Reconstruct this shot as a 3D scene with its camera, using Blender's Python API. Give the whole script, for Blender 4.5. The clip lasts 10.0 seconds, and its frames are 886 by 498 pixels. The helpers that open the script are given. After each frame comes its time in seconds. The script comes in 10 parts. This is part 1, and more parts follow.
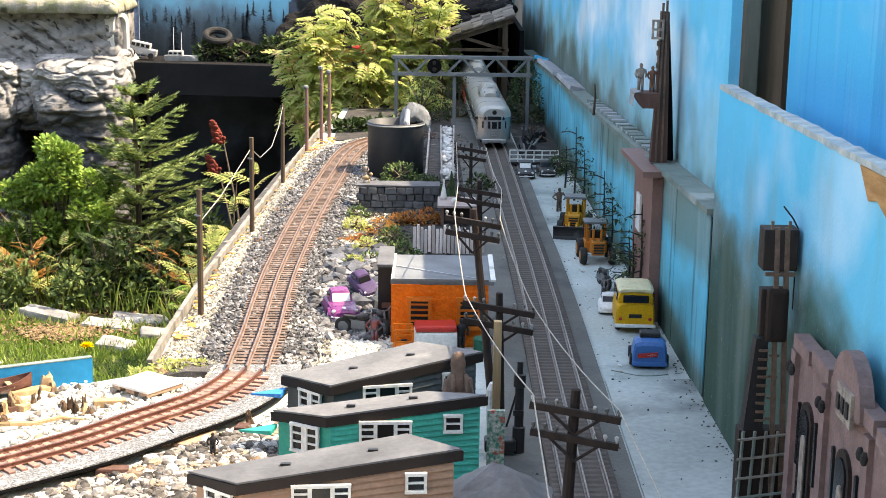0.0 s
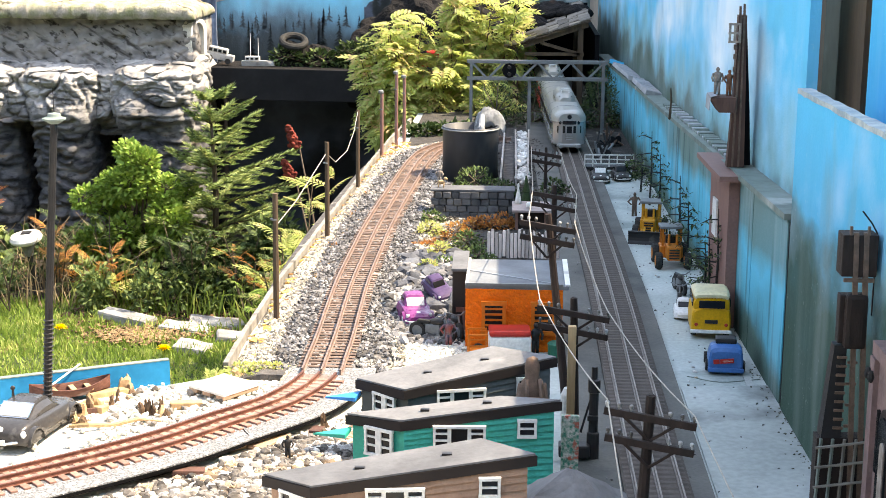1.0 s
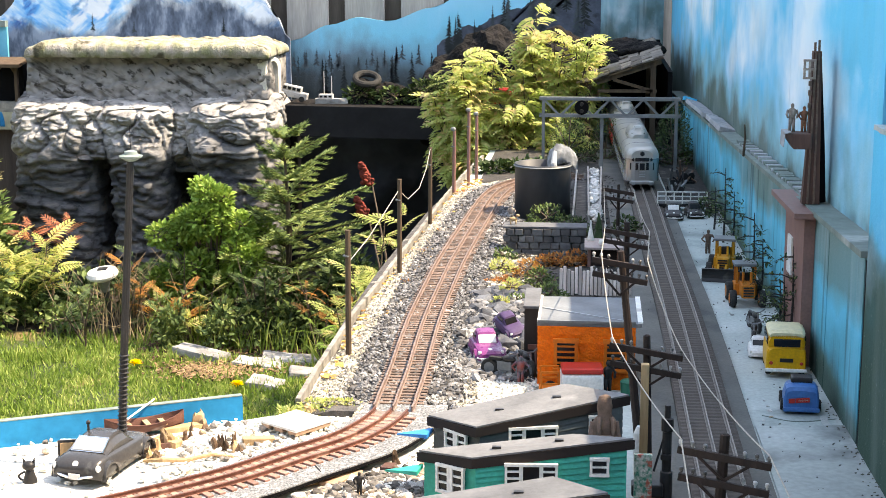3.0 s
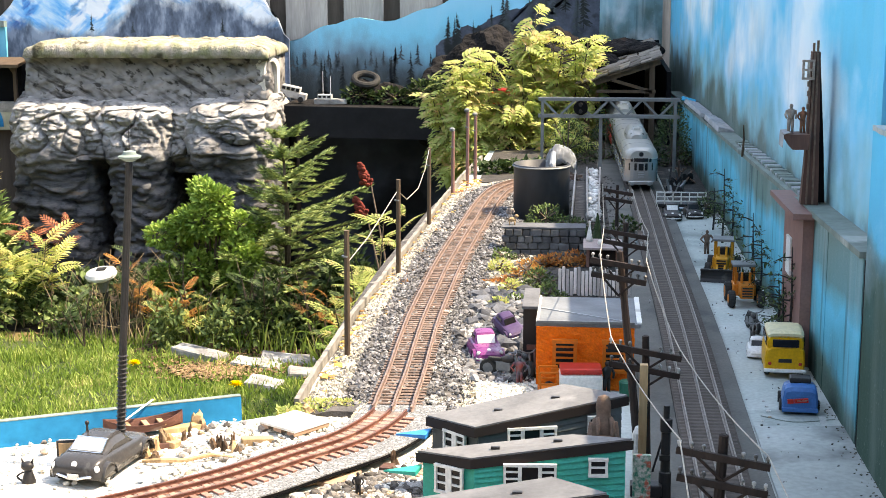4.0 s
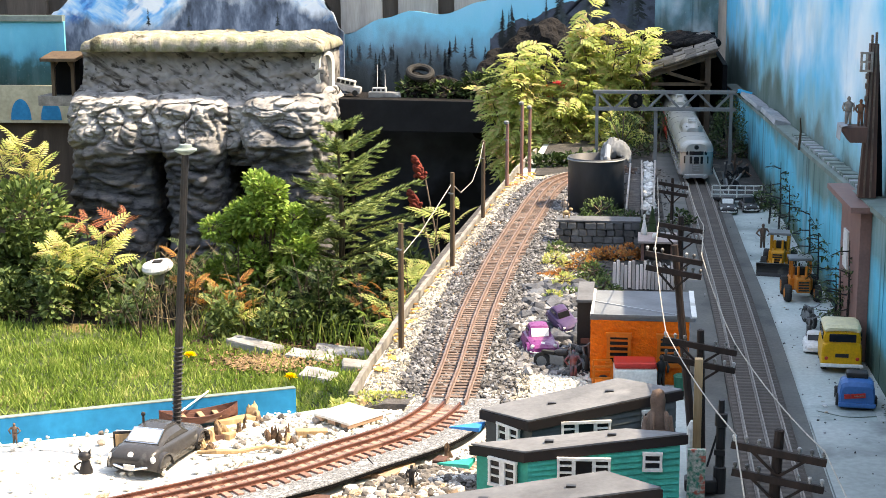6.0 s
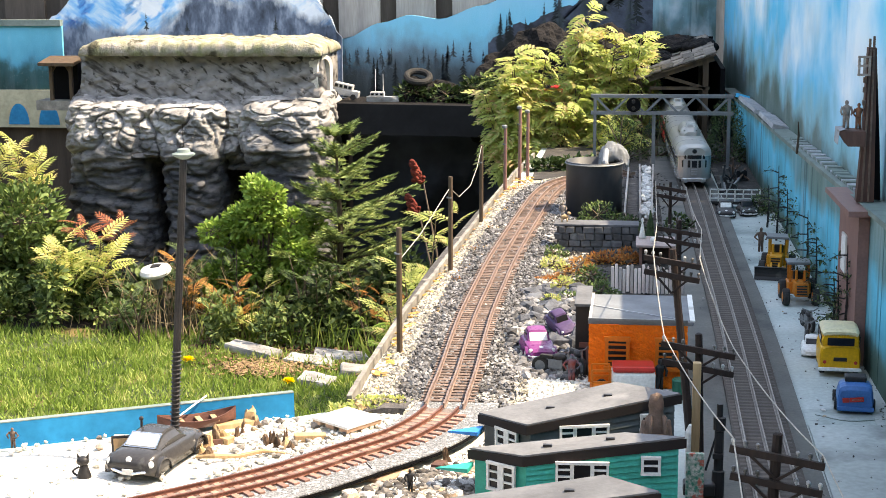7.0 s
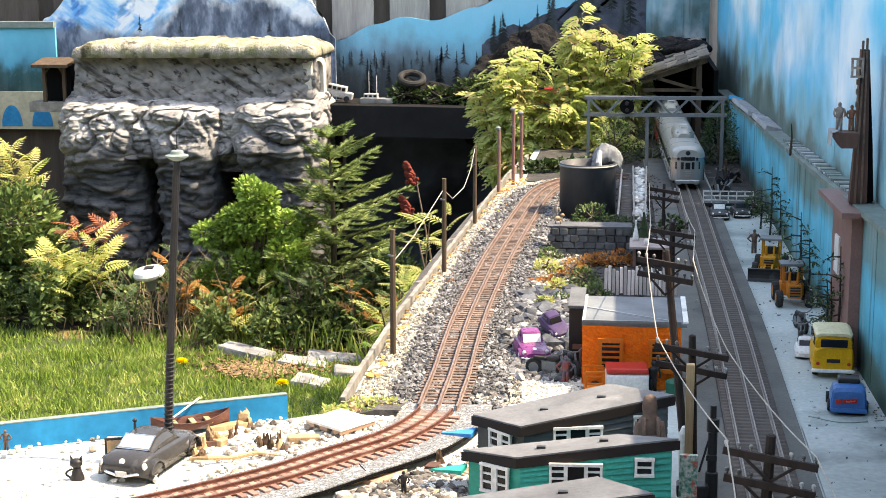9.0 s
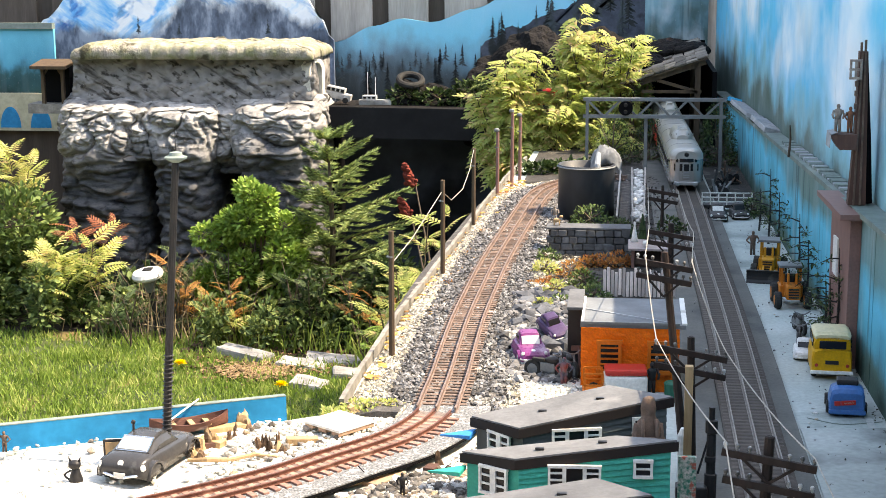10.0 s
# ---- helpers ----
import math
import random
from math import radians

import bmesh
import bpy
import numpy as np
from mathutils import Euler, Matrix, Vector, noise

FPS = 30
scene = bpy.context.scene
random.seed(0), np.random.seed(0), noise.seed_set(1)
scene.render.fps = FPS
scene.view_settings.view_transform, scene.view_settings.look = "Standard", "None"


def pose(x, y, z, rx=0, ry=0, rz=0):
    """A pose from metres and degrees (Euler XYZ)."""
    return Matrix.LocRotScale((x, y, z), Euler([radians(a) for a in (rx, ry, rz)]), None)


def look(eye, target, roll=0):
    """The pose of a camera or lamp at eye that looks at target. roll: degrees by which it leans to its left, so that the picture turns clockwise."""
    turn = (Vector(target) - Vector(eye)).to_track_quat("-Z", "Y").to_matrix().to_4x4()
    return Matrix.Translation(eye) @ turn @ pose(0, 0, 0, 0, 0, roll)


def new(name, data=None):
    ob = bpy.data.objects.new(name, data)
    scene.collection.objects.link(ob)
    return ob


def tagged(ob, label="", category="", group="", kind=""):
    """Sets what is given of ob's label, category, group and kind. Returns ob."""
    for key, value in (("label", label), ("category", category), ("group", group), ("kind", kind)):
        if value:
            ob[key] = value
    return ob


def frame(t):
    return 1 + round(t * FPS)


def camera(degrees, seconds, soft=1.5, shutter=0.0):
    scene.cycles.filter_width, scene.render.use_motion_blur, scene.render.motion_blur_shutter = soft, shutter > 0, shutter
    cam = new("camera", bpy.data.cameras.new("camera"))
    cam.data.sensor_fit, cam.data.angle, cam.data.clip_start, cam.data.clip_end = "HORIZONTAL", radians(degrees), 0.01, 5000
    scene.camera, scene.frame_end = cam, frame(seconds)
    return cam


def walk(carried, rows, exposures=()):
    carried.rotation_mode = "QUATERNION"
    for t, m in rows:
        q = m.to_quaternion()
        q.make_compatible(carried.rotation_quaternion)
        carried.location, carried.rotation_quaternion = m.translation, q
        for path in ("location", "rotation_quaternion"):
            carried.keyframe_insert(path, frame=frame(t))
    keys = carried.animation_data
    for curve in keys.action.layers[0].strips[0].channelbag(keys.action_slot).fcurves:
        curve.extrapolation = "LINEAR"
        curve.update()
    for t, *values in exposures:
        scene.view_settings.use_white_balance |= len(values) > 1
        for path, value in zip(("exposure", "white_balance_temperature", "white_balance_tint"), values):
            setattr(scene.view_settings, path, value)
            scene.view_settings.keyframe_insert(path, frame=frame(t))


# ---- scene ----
cam = camera(32.4, 10.0, soft=0.7)
EYE = (0.0, 0.0, 1.02)
# seconds, yaw, pitch, roll of a camera that turns where it stands
ROWS = [
    (0.0, 0.060, -12.677, -0.800),
    (0.5, 0.305, -12.622, -0.735),
    (0.7, 1.199, -12.541, -0.509),
    (0.8, 2.133, -12.515, -0.370),
    (1.0, 2.824, -12.536, -0.352),
    (1.2, 4.141, -12.494, -0.095),
    (1.5, 4.272, -12.490, -0.139),
    (2.0, 4.711, -11.496, -0.051),
    (2.2, 5.153, -11.198, 0.037),
    (2.5, 5.482, -11.202, 0.040),
    (2.7, 5.503, -11.169, 0.073),
    (3.8, 5.481, -11.145, 0.071),
    (4.0, 5.458, -11.142, 0.053),
    (4.5, 5.578, -11.163, 0.074),
    (5.0, 5.632, -11.167, 0.057),
    (5.5, 5.697, -11.262, 0.081),
    (5.7, 6.294, -11.457, 0.323),
    (5.8, 7.289, -11.476, 0.348),
    (6.0, 7.469, -11.393, 0.337),
    (6.2, 7.326, -11.395, 0.436),
    (7.3, 7.406, -11.196, 0.364),
    (7.5, 7.245, -11.204, 0.337),
    (8.0, 7.190, -11.236, 0.335),
    (8.5, 7.197, -11.243, 0.348),
    (9.0, 7.154, -11.172, 0.338),
    (9.5, 7.063, -11.065, 0.313),
    (10.0, 7.107, -11.113, 0.323),
]
walk(cam, [(t, pose(*EYE, 90 + pitch, roll, yaw)) for t, yaw, pitch, roll in ROWS], [(t, stops, 9180, 12.5) for t, stops in ((0.0, 2.74), (0.5, 2.82), (1.0, 2.92), (1.5, 2.86), (2.0, 2.78), (4.0, 2.75), (5.5, 2.74), (6.0, 2.66), (10.0, 2.66))])

# ---- light ----
SUN = Vector((0.54, 0.03, 0.80)).normalized()
world = bpy.data.worlds.new("world")
scene.world = world
world.use_nodes = True
wn = world.node_tree.nodes
sky = wn.new("ShaderNodeTexSky")
sky.sky_type, sky.sun_disc = "NISHITA", False
sky.sun_elevation = math.asin(SUN.z)
sky.sun_rotation = math.atan2(SUN.x, SUN.y)
wn["Background"].inputs[1].default_value = 0.125
world.node_tree.links.new(sky.outputs[0], wn["Background"].inputs[0])
sun = new("sun", bpy.data.lights.new("sun", "SUN"))
sun.data.energy, sun.data.angle, sun.data.color = 1.75, radians(0.5), (1.0, 0.96, 0.90)
sun.matrix_world = look(SUN * 10, (0, 0, 0))


# ---- tools ----
DECK = 0.5


def part(name, bm, material, parent=None, label="", smooth=False):
    """Links a bmesh as one mesh object, under a thing if given."""
    me = bpy.data.meshes.new(name)
    bmesh.ops.recalc_face_normals(bm, faces=bm.faces)
    bm.to_mesh(me)
    bm.free()
    me.materials.append(material)
    if smooth:
        me.polygons.foreach_set("use_smooth", [True] * len(me.polygons))
    ob = new(name, me)
    if parent:
        ob.parent = parent
    if label:
        ob["label"] = label
    return ob


def raw(name, verts, faces, material, parent=None, smooth=False):
    me = bpy.data.meshes.new(name)
    me.from_pydata([tuple(v) for v in verts], [], faces)
    me.update()
    me.materials.append(material)
    if smooth:
        me.polygons.foreach_set("use_smooth", [True] * len(me.polygons))
    ob = new(name, me)
    if parent:
        ob.parent = parent
    return ob


def piece(name, me, m, parent):
    """One more object on a shared mesh."""
    ob = new(name, me)
    ob.parent = parent
    ob.matrix_basis = m
    return ob


def thing(name, label, category, m=None, group="", kind=""):
    ob = new(name)
    ob.empty_display_size = 0.02
    if m is not None:
        ob.matrix_basis = m
    return tagged(ob, label, category, group, kind)


def B():
    return bmesh.new()


def box(bm, x, y, z, sx, sy, sz, m=None, bevel=0.0, taper=1.0):
    """A box of full sizes sx, sy, sz with the middle of its base at x, y, z; taper narrows the top."""
    r = bmesh.ops.create_cube(bm, size=1)
    vs = r["verts"]
    for v in vs:
        k = taper if v.co.z > 0 else 1
        v.co = Vector((x + v.co.x * sx * k, y + v.co.y * sy * k, z + (v.co.z + 0.5) * sz))
    if m is not None:
        bmesh.ops.transform(bm, matrix=m, verts=vs)
    if bevel:
        es = list({e for v in vs for e in v.link_edges})
        bmesh.ops.bevel(bm, geom=es, offset=bevel, segments=2, affect="EDGES", profile=0.6)
    return bm


def rod(bm, a, b, r0, r1=None, seg=10, caps=True):
    """A round bar from a to b."""
    a, b = Vector(a), Vector(b)
    r1 = r0 if r1 is None else r1
    d = b - a
    m = Matrix.Translation((a + b) / 2) @ d.to_track_quat("Z", "Y").to_matrix().to_4x4()
    bmesh.ops.create_cone(bm, cap_ends=caps, segments=seg, radius1=r0, radius2=r1, depth=d.length, matrix=m)
    return bm


def beam(bm, a, b, w, h, bevel=0.0):
    """A square bar from a to b."""
    a, b = Vector(a), Vector(b)
    d = b - a
    m = Matrix.Translation((a + b) / 2) @ d.to_track_quat("Y", "Z").to_matrix().to_4x4()
    return box(bm, 0, 0, -h / 2, w, d.length, h, m, bevel)


def ball(bm, x, y, z, rx, ry=None, rz=None, u=12, v=8, m=None):
    ry, rz = ry or rx, rz or rx
    mm = Matrix.Translation((x, y, z)) @ Matrix.Diagonal((rx, ry, rz, 1))
    bmesh.ops.create_uvsphere(bm, u_segments=u, v_segments=v, radius=1, matrix=(m or Matrix()) @ mm)
    return bm


def lathe(bm, profile, seg=20, x=0, y=0, z=0, m=None, caps=True):
    """A turned body from a list of (radius, height)."""
    rings = []
    for r, h in profile:
        rings.append([bm.verts.new((m or Matrix()) @ Vector((x + r * math.cos(2 * math.pi * i / seg), y + r * math.sin(2 * math.pi * i / seg), z + h))) for i in range(seg)])
    for a, b in zip(rings, rings[1:]):
        for i in range(seg):
            bm.faces.new((a[i], a[(i + 1) % seg], b[(i + 1) % seg], b[i]))
    if caps:
        bm.faces.new(rings[0][::-1])
        bm.faces.new(rings[-1])
    return bm


def loft(bm, sections, closed=True):
    """A skin over sections, each a list of the same number of points."""
    rings = [[bm.verts.new(p) for p in s] for s in sections]
    n = len(rings[0])
    for a, b in zip(rings, rings[1:]):
        for i in range(n if closed else n - 1):
            bm.faces.new((a[i], a[(i + 1) % n], b[(i + 1) % n], b[i]))
    if closed:
        bm.faces.new(rings[0][::-1])
        bm.faces.new(rings[-1])
    return bm


def prism(bm, pts, z0, z1, m=None):
    """An upright slab over an outline in plan."""
    m = m or Matrix()
    lo = [bm.verts.new(m @ Vector((x, y, z0))) for x, y in pts]
    hi = [bm.verts.new(m @ Vector((x, y, z1))) for x, y in pts]
    n = len(pts)
    for i in range(n):
        bm.faces.new((lo[i], lo[(i + 1) % n], hi[(i + 1) % n], hi[i]))
    bm.faces.new(lo[::-1])
    bm.faces.new(hi)
    return bm


def tube(bm, pts, r, seg=6):
    """A round cord along points."""
    pts = [Vector(p) for p in pts]
    rings = []
    for i, p in enumerate(pts):
        d = pts[min(i + 1, len(pts) - 1)] - pts[max(i - 1, 0)]
        q = d.to_track_quat("Z", "Y").to_matrix()
        rr = r[i] if isinstance(r, (list, tuple)) else r
        rings.append([p + q @ Vector((rr * math.cos(2 * math.pi * k / seg), rr * math.sin(2 * math.pi * k / seg), 0)) for k in range(seg)])
    return loft(bm, rings)


def rough(bm, amount, scale, seed=0.0, verts=None):
    """Pushes vertices along their normals by noise."""
    bm.normal_update()
    for v in verts or bm.verts:
        v.co += v.normal * amount * noise.noise(v.co * scale + Vector((seed, seed * 1.7, -seed)))
    return bm


# ---- materials ----
def material(name, c1, c2=None, scale=60.0, rough=0.7, metal=0.0, bump=0.3, fine=6.0, c3=None, spots=0.62, stretch=(1, 1, 1), vary=0.0, spec=0.3, height=0.002):
    """Two tones mixed by noise at two scales, a third in blotches, with relief."""
    ma = bpy.data.materials.new(name)
    ma.use_nodes = True
    nt = ma.node_tree
    n, l = nt.nodes, nt.links
    p = n["Principled BSDF"]
    c2 = c2 or tuple(v * 0.75 for v in c1)
    co = n.new("ShaderNodeTexCoord")
    mp = n.new("ShaderNodeMapping")
    mp.inputs["Scale"].default_value = stretch
    l.new(co.outputs["Object"], mp.inputs[0])

    def nz(s, detail):
        t = n.new("ShaderNodeTexNoise")
        t.inputs["Scale"].default_value, t.inputs["Detail"].default_value = s, detail
        l.new(mp.outputs[0], t.inputs["Vector"])
        return t

    def mix(f, a, b, kind="MIX"):
        t = n.new("ShaderNodeMix")
        t.data_type, t.blend_type = "RGBA", kind
        for k, v in ((0, f), (6, a), (7, b)):
            if isinstance(v, (int, float)):
                t.inputs[k].default_value = v
            elif isinstance(v, tuple):
                t.inputs[k].default_value = (*v, 1)
            else:
                l.new(v, t.inputs[k])
        return t.outputs[2]

    def ramp(src, a, b):
        t = n.new("ShaderNodeMapRange")
        t.inputs[1].default_value, t.inputs[2].default_value = a, b
        l.new(src, t.inputs[0])
        return t.outputs[0]

    big, small = nz(scale, 5), nz(scale * fine, 4)
    col = mix(ramp(big.outputs[0], 0.35, 0.65), c1, c2)
    if c3:
        third = nz(scale * 0.45, 6)
        col = mix(ramp(third.outputs[0], spots, spots + 0.08), col, c3)
    col = mix(ramp(small.outputs[0], 0.3, 0.7), mix(1.0, col, (0.78, 0.78, 0.78), "MULTIPLY"), col)
    if vary:
        info = n.new("ShaderNodeObjectInfo")
        isl = n.new("ShaderNodeNewGeometry")
        add = n.new("ShaderNodeMath")
        add.operation = "ADD"
        l.new(info.outputs["Random"], add.inputs[0])
        l.new(isl.outputs["Random Per Island"], add.inputs[1])
        fr = n.new("ShaderNodeMath")
        fr.operation = "FRACT"
        l.new(add.outputs[0], fr.inputs[0])
        hsv = n.new("ShaderNodeHueSaturation")
        v = n.new("ShaderNodeMapRange")
        v.inputs[3].default_value, v.inputs[4].default_value = 1 - vary, 1 + vary
        l.new(fr.outputs[0], v.inputs[0])
        l.new(v.outputs[0], hsv.inputs["Value"])
        l.new(col, hsv.inputs["Color"])
        col = hsv.outputs[0]
    l.new(col, p.inputs["Base Color"])
    p.inputs["Metallic"].default_value = metal
    p.inputs["Specular IOR Level"].default_value = spec
    r = n.new("ShaderNodeMapRange")
    r.inputs[3].default_value, r.inputs[4].default_value = max(0.03, rough - 0.12), min(1, rough + 0.12)
    l.new(small.outputs[0], r.inputs[0])
    l.new(r.outputs[0], p.inputs["Roughness"])
    if bump:
        bp = n.new("ShaderNodeBump")
        bp.inputs["Strength"].default_value, bp.inputs["Distance"].default_value = bump, height
        ad = n.new("ShaderNodeMath")
        ad.operation = "ADD"
        l.new(big.outputs[0], ad.inputs[0])
        l.new(small.outputs[0], ad.inputs[1])
        l.new(ad.outputs[0], bp.inputs["Height"])
        l.new(bp.outputs[0], p.inputs["Normal"])
    return ma


def nodes_of(name):
    ma = bpy.data.materials.new(name)
    ma.use_nodes = True
    return ma, ma.node_tree.nodes, ma.node_tree.links, ma.node_tree.nodes["Principled BSDF"]


def mural(name, stops, low, high, wob=0.05, streak=0.35, wear=(0.20, 0.24, 0.22), cloud=(0.80, 0.85, 0.90), clouds=0.55, patch=1.0, greens=0.0, trunks=0.0, trunk=(0.03, 0.06, 0.06)):
    """Sprayed outdoor paint on board: tones from low to high with a soft ragged line between them, clouds, runs and weathering."""
    ma, n, l, p = nodes_of(name)
    co = n.new("ShaderNodeTexCoord")
    sep = n.new("ShaderNodeSeparateXYZ")
    l.new(co.outputs["Object"], sep.inputs[0])

    def nz(scale, stretch, detail=5):
        mp = n.new("ShaderNodeMapping")
        mp.inputs["Scale"].default_value = stretch
        l.new(co.outputs["Object"], mp.inputs[0])
        t = n.new("ShaderNodeTexNoise")
        t.inputs["Scale"].default_value, t.inputs["Detail"].default_value = scale, detail
        l.new(mp.outputs[0], t.inputs["Vector"])
        return t.outputs[0]

    def mth(op, a, b):
        t = n.new("ShaderNodeMath")
        t.operation = op
        for i, v in enumerate((a, b)):
            if isinstance(v, (int, float)):
                t.inputs[i].default_value = v
            else:
                l.new(v, t.inputs[i])
        return t.outputs[0]

    def rng(src, a, b, c=0.0, d=1.0):
        t = n.new("ShaderNodeMapRange")
        for i, v in ((1, a), (2, b), (3, c), (4, d)):
            t.inputs[i].default_value = v
        l.new(src, t.inputs[0])
        return t.outputs[0]

    def mix(f, a, b, kind="MIX"):
        t = n.new("ShaderNodeMix")
        t.data_type, t.blend_type = "RGBA", kind
        for k, v in ((0, f), (6, a), (7, b)):
            if isinstance(v, (int, float)):
                t.inputs[k].default_value = v
            elif isinstance(v, tuple):
                t.inputs[k].default_value = (*v, 1)
            else:
                l.new(v, t.inputs[k])
        return t.outputs[2]

    ragged = mth("MULTIPLY", mth("SUBTRACT", mth("ADD", nz(19, (1, 0.4, 0.6), 7), nz(4.5, (1, 0.7, 0.9))), 1.0), wob * 2.6)
    h = rng(mth("ADD", sep.outputs[2], ragged), low, high)
    cr = n.new("ShaderNodeValToRGB")
    e = cr.color_ramp.elements
    e[0].position, e[0].color = stops[0][0], (*stops[0][1], 1)
    e[1].position, e[1].color = stops[-1][0], (*stops[-1][1], 1)
    for at, c in stops[1:-1]:
        q = e.new(at)
        q.color = (*c, 1)
    l.new(h, cr.inputs[0])
    col = cr.outputs[0]
    puffs = mth("ADD", mth("MULTIPLY", nz(3.6, (1, 0.55, 0.85), 5), 0.72), mth("MULTIPLY", nz(12, (1, 0.5, 0.6), 5), 0.28))
    cl = mth("MULTIPLY", rng(puffs, clouds - 0.03, clouds + 0.13), rng(h, 0.26, 0.46))
    col = mix(mth("MULTIPLY", cl, 0.85), col, cloud)
    veil = mth("MULTIPLY", rng(nz(2.2, (1, 1, 1.0), 3), 0.45, 0.65), rng(h, 0.3, 0.6))
    col = mix(mth("MULTIPLY", veil, 0.30), col, (0.10, 0.62, 0.88))
    if greens:
        drip = mth("MULTIPLY", rng(nz(12, (1, 0.42, 0.45), 7), 0.50, 0.66), rng(h, 0.62, 0.12))
        col = mix(mth("MULTIPLY", drip, greens), col, (0.05, 0.095, 0.075))
    col = mix(mth("MULTIPLY", rng(nz(30, (1, 0.7, 0.10), 5), 0.52, 0.76), streak), col, mix(0.5, col, (0.75, 0.80, 0.82)))
    col = mix(mth("MULTIPLY", rng(nz(9, (1, 1, 0.3), 6), 0.6, 0.75), 0.5 * patch), col, wear)
    col = mix(rng(nz(210, (1, 1, 1), 3), 0.68, 0.72, 0, 0.12), col, (0.7, 0.75, 0.75))
    if trunks:
        strokes = mth("MULTIPLY", rng(nz(46, (1, 1, 0.05), 2), 0.57, 0.63), rng(nz(7, (1, 1, 0.8), 3), 0.40, 0.60))
        col = mix(mth("MULTIPLY", strokes, trunks), col, trunk)
    l.new(col, p.inputs["Base Color"])
    p.inputs["Roughness"].default_value = 0.8
    p.inputs["Specular IOR Level"].default_value = 0.15
    bp = n.new("ShaderNodeBump")
    bp.inputs["Strength"].default_value, bp.inputs["Distance"].default_value = 0.25, 0.002
    l.new(mth("ADD", nz(60, (1, 1, 0.3)), nz(300, (1, 1, 1))), bp.inputs["Height"])
    l.new(bp.outputs[0], p.inputs["Normal"])
    return ma


